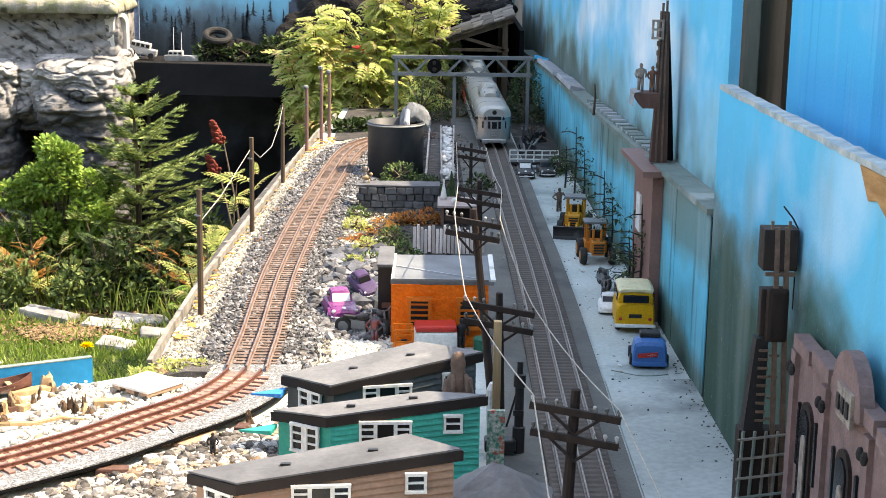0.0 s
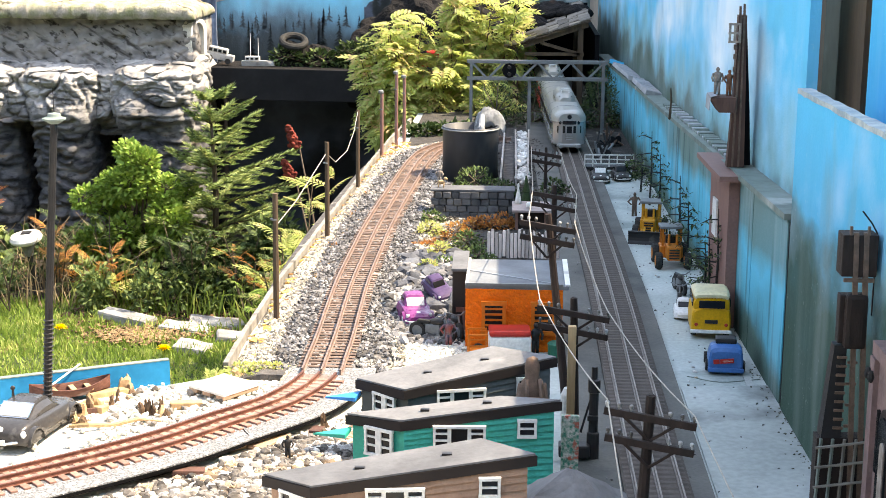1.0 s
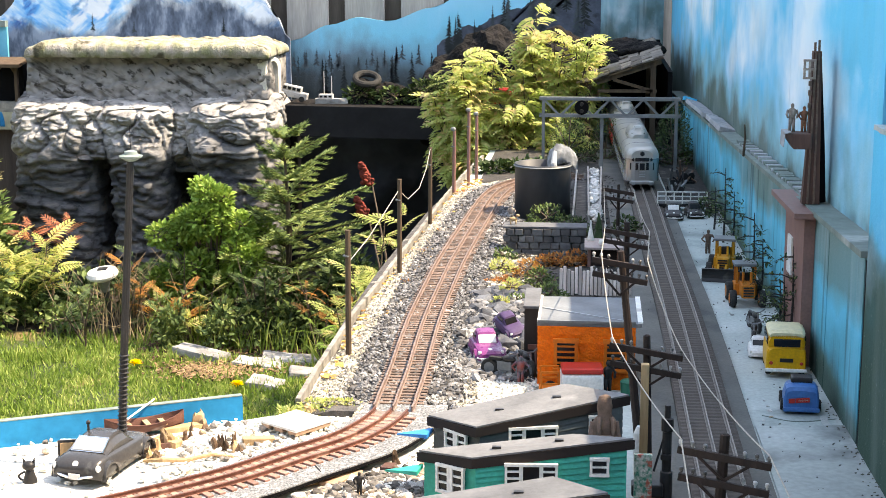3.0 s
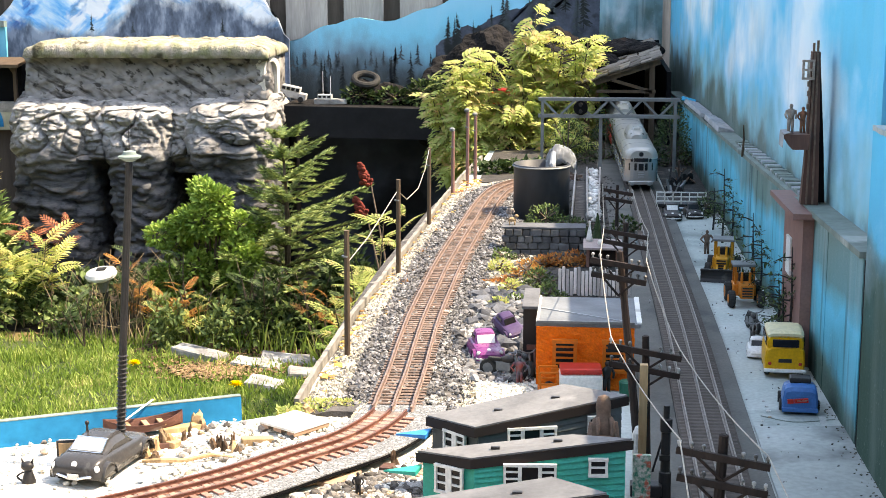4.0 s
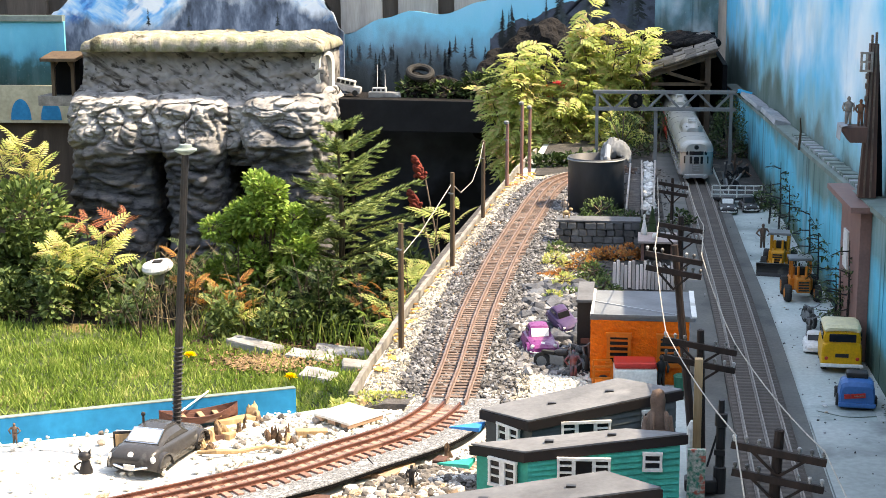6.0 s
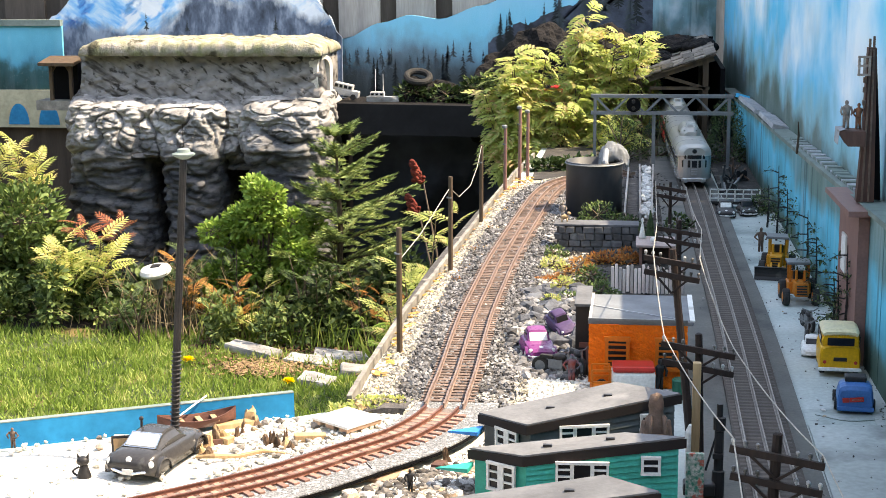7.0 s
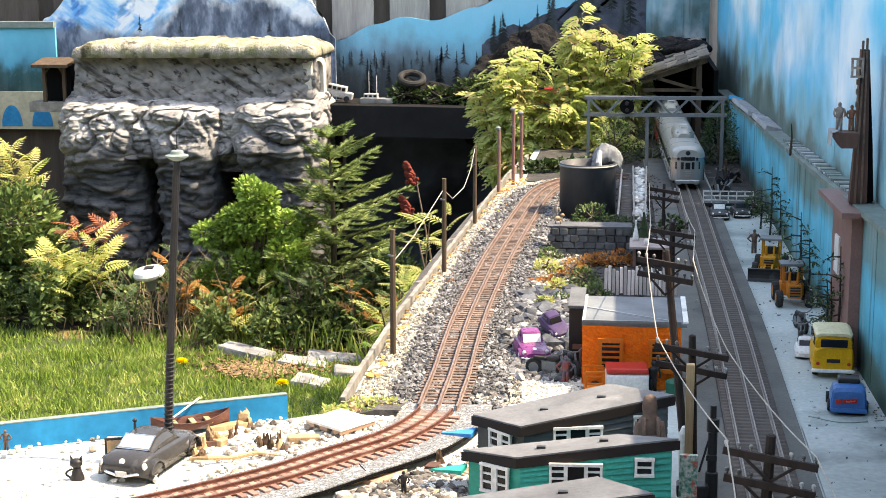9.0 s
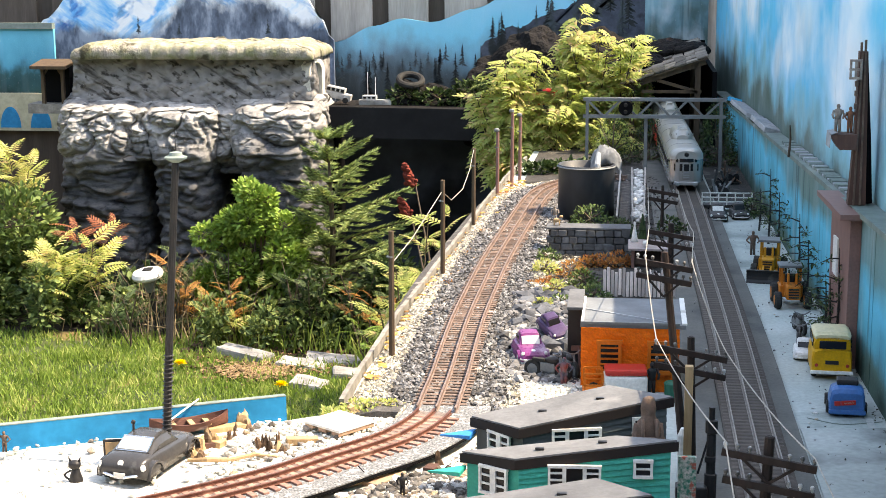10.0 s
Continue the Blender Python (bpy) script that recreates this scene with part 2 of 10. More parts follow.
GREEN = (0.045, 0.085, 0.070)
M = {
    "soil": material("soil", (0.055, 0.043, 0.032), (0.032, 0.035, 0.020), 8, 0.95, c3=(0.12, 0.09, 0.05)),
    "lawn": material("lawn", (0.035, 0.060, 0.016), (0.055, 0.075, 0.024), 10, 0.9, c3=(0.16, 0.12, 0.05), spots=0.6),
    "lawn_dark": material("clipped_green", (0.020, 0.042, 0.016), (0.035, 0.065, 0.024), 90, 0.9, bump=0.5),
    "bed_soil": material("bed_soil", (0.030, 0.023, 0.017), (0.015, 0.013, 0.010), 14, 0.95, c3=(0.07, 0.052, 0.036), spots=0.62, bump=0.6, height=0.006),
    "deck": material("deck", (0.50, 0.55, 0.525), (0.39, 0.445, 0.425), 11, 0.8, c3=(0.25, 0.30, 0.285), fine=18, spots=0.575, bump=0.2),
    "deck_worn": material("deck_worn", (0.45, 0.49, 0.475), (0.34, 0.38, 0.365), 9, 0.85, c3=(0.15, 0.17, 0.165), fine=16, spots=0.56, bump=0.25),
    "felt": material("felt", (0.118, 0.118, 0.110), (0.150, 0.148, 0.136), 18, 0.9, fine=14, c3=(0.085, 0.09, 0.085), spots=0.56),
    "gravel": material("gravel", (0.74, 0.71, 0.64), (0.56, 0.54, 0.48), 30, 0.9, fine=9, c3=(0.45, 0.42, 0.36), spots=0.68, height=0.004, bump=0.5),
    "ballast": material("ballast", (0.215, 0.213, 0.215), (0.10, 0.10, 0.104), 45, 0.9, vary=0.8, fine=7, c3=(0.46, 0.44, 0.40), spots=0.6),
    "ballast_light": material("ballast_light", (0.50, 0.46, 0.37), (0.29, 0.27, 0.225), 40, 0.9, vary=0.55, c3=(0.62, 0.58, 0.45), spots=0.6),
    "ballast_bed": material("ballast_bed", (0.13, 0.12, 0.115), (0.06, 0.058, 0.056), 70, 0.95, c3=(0.34, 0.31, 0.27), spots=0.62, height=0.004, bump=0.6),
    "plank_pink": material("plank_pink", (0.52, 0.36, 0.25), (0.40, 0.25, 0.17), 60, 0.85, stretch=(1, 0.2, 1)),
    "roadbed": material("roadbed", (0.29, 0.30, 0.305), (0.08, 0.085, 0.09), 420, 0.95, fine=2.2, c3=(0.52, 0.51, 0.49), spots=0.56, bump=0.6),
    "tie": material("tie", (0.215, 0.150, 0.122), (0.125, 0.092, 0.078), 60, 0.85, vary=0.35, stretch=(1, 4, 4)),
    "tie_dark": material("tie_dark", (0.128, 0.108, 0.095), (0.102, 0.086, 0.075), 60, 0.85, vary=0.15),
    "tie_pink": material("tie_pink", (0.42, 0.24, 0.19), (0.27, 0.15, 0.12), 60, 0.85, vary=0.25),
    "infill": material("infill", (0.245, 0.20, 0.178), (0.16, 0.13, 0.115), 260, 0.95, c3=(0.36, 0.31, 0.28), spots=0.60, bump=0.5),
    "rail_red": material("rail_red", (0.20, 0.085, 0.060), (0.12, 0.052, 0.040), 70, 0.55, 0.2, c3=(0.30, 0.17, 0.125), spots=0.62),
    "rail_rust": material("rail_rust", (0.30, 0.215, 0.18), (0.19, 0.13, 0.11), 90, 0.55, 0.3),
    "rail": material("rail", (0.33, 0.285, 0.255), (0.22, 0.185, 0.165), 120, 0.45, 0.25),
    "cinder": material("cinder", (0.065, 0.060, 0.055), (0.040, 0.038, 0.036), 60, 0.95, c3=(0.13, 0.12, 0.105), spots=0.6, bump=0.6, height=0.004),
    "track_fill": material("track_fill", (0.100, 0.084, 0.073), (0.068, 0.058, 0.051), 90, 0.95, bump=0.4),
    "concrete": material("concrete", (0.31, 0.29, 0.26), (0.18, 0.17, 0.15), 40, 0.9, c3=(0.10, 0.095, 0.08), spots=0.6),
    "board_blue": material("board_blue", (0.002, 0.25, 0.50), (0.003, 0.21, 0.43), 14, 0.7, spec=0.12, bump=0.15, c3=(0.05, 0.12, 0.22), spots=0.72),
    "board_edge": material("board_edge", (0.52, 0.55, 0.53), (0.28, 0.36, 0.40), 40, 0.8),
    "plank_light": material("plank_light", (0.42, 0.39, 0.36), (0.31, 0.29, 0.27), 7, 0.85, stretch=(3, 3, 0.35), fine=9, vary=0.12, c3=(0.20, 0.18, 0.165), spots=0.66),
    "plank_dark": material("plank_dark", (0.075, 0.06, 0.05), (0.11, 0.09, 0.075), 9, 0.85, stretch=(3, 3, 0.35), fine=9, vary=0.2),
    "wood_brown": material("wood_brown", (0.13, 0.065, 0.05), (0.085, 0.045, 0.035), 20, 0.75, stretch=(3, 3, 0.5), vary=0.2),
    "wood_pale": material("wood_pale", (0.52, 0.36, 0.20), (0.40, 0.26, 0.14), 25, 0.8, stretch=(3, 3, 0.4)),
    "wood_post": material("wood_post", (0.115, 0.08, 0.05), (0.075, 0.05, 0.035), 20, 0.85, stretch=(3, 3, 0.4)),
    "rock_dark": material("rock_dark", (0.015, 0.0135, 0.0135), (0.007, 0.007, 0.0075), 18, 0.95, c3=(0.05, 0.03, 0.02), spots=0.64, spec=0.2, height=0.01, bump=0.7),
    "stucco": material("stucco", (0.31, 0.30, 0.29), (0.20, 0.195, 0.19), 48, 0.95, fine=5, stretch=(0.6, 1, 1.7), c3=(0.06, 0.055, 0.05), spots=0.60, height=0.012, bump=0.8),
    "moss": material("moss", (0.40, 0.36, 0.32), (0.235, 0.245, 0.14), 30, 0.95, fine=7, c3=(0.075, 0.07, 0.045), spots=0.56, height=0.008, bump=0.7),
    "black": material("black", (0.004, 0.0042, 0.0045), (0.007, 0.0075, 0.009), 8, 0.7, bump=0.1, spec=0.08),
    "hollow": material("hollow_shade", (0.026, 0.033, 0.042), (0.055, 0.068, 0.085), 6, 0.6, c3=(0.008, 0.009, 0.010), spots=0.55, bump=0.1, spec=0.15),
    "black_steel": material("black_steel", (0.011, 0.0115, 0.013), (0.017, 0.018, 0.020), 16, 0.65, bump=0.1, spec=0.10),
    "ledge": material("ledge", (0.22, 0.27, 0.25), (0.15, 0.20, 0.18), 18, 0.8, c3=(0.36, 0.40, 0.38), spots=0.6),
}


def gouged(name, c1, c2, dark):
    """Cast stucco with slanting gouges and pits, darker in colour and sunk by bump."""
    ma, n, l, p = nodes_of(name)
    co = n.new("ShaderNodeTexCoord")

    def nz(scale, stretch, turn, detail):
        mp = n.new("ShaderNodeMapping")
        mp.vector_type = "TEXTURE"
        mp.inputs["Rotation"].default_value = (0, radians(turn), 0)
        mp.inputs["Scale"].default_value = tuple(1 / v for v in stretch)
        l.new(co.outputs["Object"], mp.inputs[0])
        t = n.new("ShaderNodeTexNoise")
        t.inputs["Scale"].default_value, t.inputs["Detail"].default_value = scale, detail
        l.new(mp.outputs[0], t.inputs["Vector"])
        return t.outputs[0]

    def ramp(src, a, b, ca, cb):
        t = n.new("ShaderNodeValToRGB")
        e = t.color_ramp.elements
        e[0].position, e[0].color = a, (*ca, 1)
        e[1].position, e[1].color = b, (*cb, 1)
        l.new(src, t.inputs[0])
        return t.outputs[0]

    def mult(a, b):
        t = n.new("ShaderNodeMix")
        t.data_type, t.blend_type = "RGBA", "MULTIPLY"
        t.inputs[0].default_value = 1
        l.new(a, t.inputs[6])
        l.new(b, t.inputs[7])
        return t.outputs[2]
    base = ramp(nz(26, (1, 1, 1.6), 0, 6), 0.3, 0.7, c2, c1)
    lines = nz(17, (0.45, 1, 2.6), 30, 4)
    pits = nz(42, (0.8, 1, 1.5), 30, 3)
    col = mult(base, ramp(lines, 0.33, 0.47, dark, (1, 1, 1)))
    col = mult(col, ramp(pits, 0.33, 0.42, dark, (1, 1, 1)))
    l.new(col, p.inputs["Base Color"])
    p.inputs["Roughness"].default_value = 0.95
    p.inputs["Specular IOR Level"].default_value = 0.15
    bp = n.new("ShaderNodeBump")
    bp.inputs["Strength"].default_value, bp.inputs["Distance"].default_value = 0.9, 0.015
    l.new(col, bp.inputs["Height"])
    l.new(bp.outputs[0], p.inputs["Normal"])
    return ma


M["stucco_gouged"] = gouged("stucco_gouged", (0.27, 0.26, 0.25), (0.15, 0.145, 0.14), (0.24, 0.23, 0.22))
M["wall_low"] = mural("wall_low", [(0.0, GREEN), (0.08, (0.06, 0.14, 0.13)), (0.20, (0.05, 0.36, 0.47)), (0.50, (0.055, 0.46, 0.63)), (0.64, (0.11, 0.22, 0.21)), (1.0, (0.16, 0.22, 0.20))], 0.5, 0.72, 0.030, 0.35, clouds=0.9, greens=0.9, trunks=0.55)
M["wall_far"] = mural("wall_far", [(0.0, (0.09, 0.14, 0.12)), (0.17, (0.14, 0.20, 0.19)), (0.25, (0.20, 0.47, 0.56)), (0.36, (0.065, 0.52, 0.79)), (1.0, (0.06, 0.52, 0.82))], 0.60, 1.15, 0.07, 0.20, clouds=0.465, greens=0.6, cloud=(0.86, 0.90, 0.94), patch=0.35)
M["corner_paint"] = mural("corner_paint", [(0.0, (0.04, 0.06, 0.05)), (0.45, (0.09, 0.15, 0.15)), (0.7, (0.17, 0.33, 0.38)), (1.0, (0.28, 0.52, 0.62))], 0.60, 0.98, 0.10, 0.6, clouds=0.56, greens=0.9, trunks=0.5)
M["wall_near"] = mural("wall_near", [(0.0, (0.035, 0.075, 0.055)), (0.46, (0.040, 0.085, 0.066)), (0.56, (0.07, 0.20, 0.24)), (0.66, (0.05, 0.40, 0.62)), (1.0, (0.04, 0.48, 0.76))], 0.5, 0.86, 0.075, 0.12, clouds=0.57, greens=0.75, cloud=(0.55, 0.70, 0.82))
M["wall_tall"] = mural("wall_tall", [(0.0, (0.01, 0.41, 0.70)), (1.0, (0.012, 0.46, 0.78))], 0.5, 1.2, 0.05, 0.25, clouds=0.62, cloud=(0.35, 0.58, 0.76), trunks=0.35, trunk=(0.008, 0.24, 0.52))
M["back_paint"] = mural("back_paint", [(0.0, (0.03, 0.04, 0.04)), (0.36, (0.06, 0.075, 0.08)), (0.54, (0.12, 0.17, 0.20)), (0.68, (0.16, 0.36, 0.46)), (0.80, (0.16, 0.52, 0.68)), (1.0, (0.22, 0.55, 0.72))], 0.50, 0.83, 0.055, 0.12, clouds=0.62, cloud=(0.45, 0.58, 0.66), patch=0.8, wear=(0.10, 0.13, 0.15))
M["turq_paint"] = mural("turq_paint", [(0.0, (0.02, 0.05, 0.05)), (0.35, (0.03, 0.10, 0.11)), (0.55, (0.06, 0.32, 0.46)), (1.0, (0.10, 0.45, 0.60))], 0.56, 0.76, 0.055, 0.1, clouds=0.9, patch=0.3)


def brushed(name):
    """Snowy peaks in broad slanting brush strokes over a slate forest."""
    ma, n, l, p = nodes_of(name)
    co = n.new("ShaderNodeTexCoord")
    sep = n.new("ShaderNodeSeparateXYZ")
    l.new(co.outputs["Object"], sep.inputs[0])

    def nz(scale, stretch, turn, detail, lift=0.0):
        mp = n.new("ShaderNodeMapping")
        mp.vector_type = "TEXTURE"
        mp.inputs["Rotation"].default_value = (0, radians(turn), 0)
        mp.inputs["Scale"].default_value = tuple(1 / v for v in stretch)
        mp.inputs["Location"].default_value = (lift, 0, lift)
        l.new(co.outputs["Object"], mp.inputs[0])
        t = n.new("ShaderNodeTexNoise")
        t.inputs["Scale"].default_value, t.inputs["Detail"].default_value = scale, detail
        t.inputs["Roughness"].default_value = 0.64
        l.new(mp.outputs[0], t.inputs["Vector"])
        return t.outputs[0]

    def ramp(src, stops):
        t = n.new("ShaderNodeValToRGB")
        e = t.color_ramp.elements
        e[0].position, e[0].color = stops[0][0], (*stops[0][1], 1)
        e[1].position, e[1].color = stops[-1][0], (*stops[-1][1], 1)
        for at, c in stops[1:-1]:
            e.new(at).color = (*c, 1)
        l.new(src, t.inputs[0])
        return t.outputs[0]

    def mix(f, a, b):
        t = n.new("ShaderNodeMix")
        t.data_type = "RGBA"
        for k, v in ((0, f), (6, a), (7, b)):
            l.new(v, t.inputs[k])
        return t.outputs[2]
    tones = [(0.34, (0.04, 0.16, 0.48)), (0.40, (0.10, 0.42, 0.78)), (0.45, (0.36, 0.62, 0.83)), (0.51, (0.80, 0.85, 0.88)), (0.58, (0.72, 0.78, 0.83)), (0.63, (0.16, 0.40, 0.68)), (0.72, (0.05, 0.09, 0.16))]
    col = mix(ramp(nz(6.0, (1, 1, 1), 0, 4, 4.0), [(0.47, (0, 0, 0)), (0.53, (1, 1, 1))]), ramp(nz(3.6, (0.5, 1, 2.0), 34, 12), tones), ramp(nz(3.6, (0.5, 1, 2.0), -38, 12, 2.0), tones))
    wob = n.new("ShaderNodeMath")
    wob.operation = "MULTIPLY_ADD"
    l.new(nz(9, (1, 1, 0.5), 0, 6), wob.inputs[0])
    wob.inputs[1].default_value = 0.22
    l.new(sep.outputs[2], wob.inputs[2])
    off = n.new("ShaderNodeMath")
    off.operation = "ADD"
    l.new(sep.outputs[0], off.inputs[0])
    off.inputs[1].default_value = 1.33
    dist = n.new("ShaderNodeMath")
    dist.operation = "ABSOLUTE"
    l.new(off.outputs[0], dist.inputs[0])
    rise = n.new("ShaderNodeMapRange")
    for k, v in ((1, 0.10), (2, 0.30), (3, -0.085), (4, 0.01)):
        rise.inputs[k].default_value = v
    l.new(dist.outputs[0], rise.inputs[0])
    edge = n.new("ShaderNodeMath")
    edge.operation = "ADD"
    l.new(wob.outputs[0], edge.inputs[0])
    l.new(rise.outputs[0], edge.inputs[1])
    low = ramp(edge.outputs[0], [(0.855, (1, 1, 1)), (0.905, (0, 0, 0))])
    slate = ramp(nz(16, (1, 1, 0.45), 0, 6), [(0.36, (0.045, 0.058, 0.078)), (0.50, (0.11, 0.145, 0.20)), (0.62, (0.26, 0.32, 0.40))])
    l.new(mix(low, col, slate), p.inputs["Base Color"])
    p.inputs["Roughness"].default_value = 0.8
    p.inputs["Specular IOR Level"].default_value = 0.15
    return ma


M["left_paint"] = brushed("left_paint")


def sun_toned_rock(name):
    """Cast rock: slate-dark strata below, paler above, shaded foot and sunlit top put into the colour, with a ragged
    change between.
    """
    ma, n, l, p = nodes_of(name)
    co = n.new("ShaderNodeTexCoord")
    sep = n.new("ShaderNodeSeparateXYZ")
    l.new(co.outputs["Object"], sep.inputs[0])

    def nz(scale, stretch, detail):
        mp = n.new("ShaderNodeMapping")
        mp.inputs["Scale"].default_value = stretch
        l.new(co.outputs["Object"], mp.inputs[0])
        t = n.new("ShaderNodeTexNoise")
        t.inputs["Scale"].default_value, t.inputs["Detail"].default_value = scale, detail
        t.inputs["Roughness"].default_value = 0.6
        l.new(mp.outputs[0], t.inputs["Vector"])
        return t.outputs[0]

    def ramp(src, stops):
        t = n.new("ShaderNodeValToRGB")
        e = t.color_ramp.elements
        e[0].position, e[0].color = stops[0][0], (*stops[0][1], 1)
        e[1].position, e[1].color = stops[-1][0], (*stops[-1][1], 1)
        for at, c in stops[1:-1]:
            e.new(at).color = (*c, 1)
        l.new(src, t.inputs[0])
        return t.outputs[0]

    def mix(f, a, b, kind="MIX"):
        t = n.new("ShaderNodeMix")
        t.data_type, t.blend_type = "RGBA", kind
        for k, v in ((0, f), (6, a), (7, b)):
            if isinstance(v, float):
                t.inputs[k].default_value = v
            else:
                l.new(v, t.inputs[k])
        return t.outputs[2]
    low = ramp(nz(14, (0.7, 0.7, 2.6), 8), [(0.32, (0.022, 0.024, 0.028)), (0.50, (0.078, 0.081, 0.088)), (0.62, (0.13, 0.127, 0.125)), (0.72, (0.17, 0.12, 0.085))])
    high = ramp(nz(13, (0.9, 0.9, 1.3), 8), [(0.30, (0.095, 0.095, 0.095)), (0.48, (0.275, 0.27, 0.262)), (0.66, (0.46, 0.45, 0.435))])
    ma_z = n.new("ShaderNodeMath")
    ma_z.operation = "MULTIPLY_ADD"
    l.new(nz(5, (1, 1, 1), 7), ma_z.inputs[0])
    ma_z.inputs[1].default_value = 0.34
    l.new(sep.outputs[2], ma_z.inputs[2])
    # blend by height: shaded foot and sunlit top painted into the colour
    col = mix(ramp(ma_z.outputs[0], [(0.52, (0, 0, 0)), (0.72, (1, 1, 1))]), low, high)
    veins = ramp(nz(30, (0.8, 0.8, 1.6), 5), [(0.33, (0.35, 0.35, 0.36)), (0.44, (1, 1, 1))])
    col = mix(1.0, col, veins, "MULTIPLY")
    l.new(col, p.inputs["Base Color"])
    p.inputs["Roughness"].default_value = 0.9
    p.inputs["Specular IOR Level"].default_value = 0.2
    bp = n.new("ShaderNodeBump")
    bp.inputs["Strength"].default_value, bp.inputs["Distance"].default_value = 0.7, 0.010
    l.new(nz(40, (0.8, 0.8, 1.6), 6), bp.inputs["Height"])
    l.new(bp.outputs[0], p.inputs["Normal"])
    return ma


M["rock"] = sun_toned_rock("sun_toned_rock")


def wall_x(y):
    """The face of the long wall beside the straight track."""
    return 0.297 - 0.0165 * (y - 1)


# ---- ground, deck and walls ----
bm = B()
box(bm, 0, 20, -0.3, 120, 120, 0.29)
tagged(part("ground", bm, M["soil"]), "bare dark garden soil round the raised railway", "ground", kind="structure")
verts, faces = [], []
NX, NY = 94, 142
for j in range(NY + 1):
    for i in range(NX + 1):
        x, y = -3.35 + 4.7 * i / NX, -2.9 + 7.1 * j / NY
        verts.append((x, y, 0.012 * noise.noise(Vector((x * 2, y * 2, 0))) + 0.004 * noise.noise(Vector((x * 11, y * 11, 3)))))
for j in range(NY):
    for i in range(NX):
        a = j * (NX + 1) + i
        faces.append((a, a + 1, a + NX + 2, a + NX + 1))
tagged(raw("lawn", verts, faces, M["lawn"], smooth=True), "green mown lawn beside the railway bench", "lawn", kind="structure")

verts, faces = [], []
NX, NY = 80, 40
for j in range(NY + 1):
    for i in range(NX + 1):
        x = -2.15 + 1.76 * i / NX
        front = 3.88 + 0.04 * noise.noise(Vector((x * 4, 0, 1))) - max(0, x + 1.15) * 0.36
        y = front + (4.80 - front) * j / NY
        verts.append((x, y, (0.006 if j else -0.004) + 0.012 * noise.noise(Vector((x * 2, y * 2, 0))) + 0.008 * abs(noise.noise(Vector((x * 25, y * 25, 3))))))
for j in range(NY):
    for i in range(NX):
        a = j * (NX + 1) + i
        faces.append((a, a + 1, a + NX + 2, a + NX + 1))
tagged(raw("planting_bed", verts, faces, M["bed_soil"], smooth=True), "dark crumbly soil of the planting bed", "soil", kind="structure")

EDGE = [(-1.4, 1.11), (-0.664, 1.474), (-0.381, 1.615), (-0.328, 1.652)]
STRIP = [(-0.3256, 1.649), (-0.328, 1.77), (-0.327, 2.06), (-0.3206, 2.25), (-0.3144, 2.47), (-0.3055, 2.73), (-0.298, 3.05), (-0.285, 3.4), (-0.262, 3.75)]
bm = B()
outline = [(-1.4, 0.55)] + EDGE + STRIP[1:] + [(-0.25, 4.35), (-0.05, 4.36), (-0.05, 4.9), (0.32, 4.9), (0.42, 0.55)]
prism(bm, outline, DECK - 0.045, DECK)
tagged(part("deck", bm, M["deck"]), "raised bench top painted blue grey", "bench top", kind="structure")
bm = B()
prism(bm, [(0.188, 0.70), (0.300, 0.70), (0.289, 1.652), (0.188, 1.640)], DECK + 0.0002, DECK + 0.002)
tagged(part("bench_board", bm, M["deck_worn"]), "scuffed darker board at the near end of the bench", "bench top", kind="structure")
bench = thing("bench_frame", "dark timber frame and skirts carrying the railway bench", "bench", kind="structure")
bm = B()
for (xa, ya), (xb, yb) in zip((EDGE + STRIP[1:])[:-1], (EDGE + STRIP[1:])[1:]):
    beam(bm, (xa + 0.03, ya - 0.02, 0.23), (xb + 0.03, yb - 0.02, 0.23), 0.02, 0.445)
part("skirt", bm, M["plank_dark"], bench)
for x, y in ((-0.9, 0.9), (-0.25, 1.0), (0.2, 1.0), (0.2, 2.4), (0.1, 3.9), (-0.18, 3.0)):
    bm = B()
    box(bm, x, y, 0, 0.07, 0.07, 0.452)
    part("leg", bm, M["wood_post"], bench)

# long wall beside the straight track: lower panels with a sloping ledge, tall painted panels behind
def slab_along(name, ya, yb, off, z0a, z0b, z1a, z1b, thick, mat, seg=12):
    vs, fs = [], []
    for k in range(seg + 1):
        y = ya + (yb - ya) * k / seg
        f = k / seg
        x = wall_x(y) + off
        for dx, z in ((0, z0a + (z0b - z0a) * f), (0, z1a + (z1b - z1a) * f), (thick, z1a + (z1b - z1a) * f), (thick, z0a + (z0b - z0a) * f)):
            vs.append((x + dx, y, z))
    for k in range(seg):
        a, b = 4 * k, 4 * k + 4
        for i in range(4):
            fs.append((a + i, b + i, b + (i + 1) % 4, a + (i + 1) % 4))
    fs += [(0, 1, 2, 3), (4 * seg + 3, 4 * seg + 2, 4 * seg + 1, 4 * seg)]
    return raw(name, vs, fs, mat)


def ledge_z(y):
    return 0.7055 - 0.0345 * (y - 1.57)


wl = thing("wall_low", "low painted panels in turquoise and green, weathered and scratched", "wall", kind="structure")
ys = [1.585, 1.80, 2.06, 2.62, 3.18, 3.74, 4.5]
for a, b in zip(ys[:-1], ys[1:]):
    o = slab_along("panel", a + 0.002, b - 0.002, 0, DECK, DECK, ledge_z(a), ledge_z(b), 0.018, M["wall_low"])
    o.parent = wl
o = slab_along("ledge", 1.58, 4.5, -0.006, ledge_z(1.58), ledge_z(4.5), ledge_z(1.58) + 0.007, ledge_z(4.5) + 0.007, 0.034, M["ledge"], 40)
o.parent = wl
bm = B()
box(bm, wall_x(1.58) + 0.008, 1.577, DECK, 0.016, 0.008, 0.203)
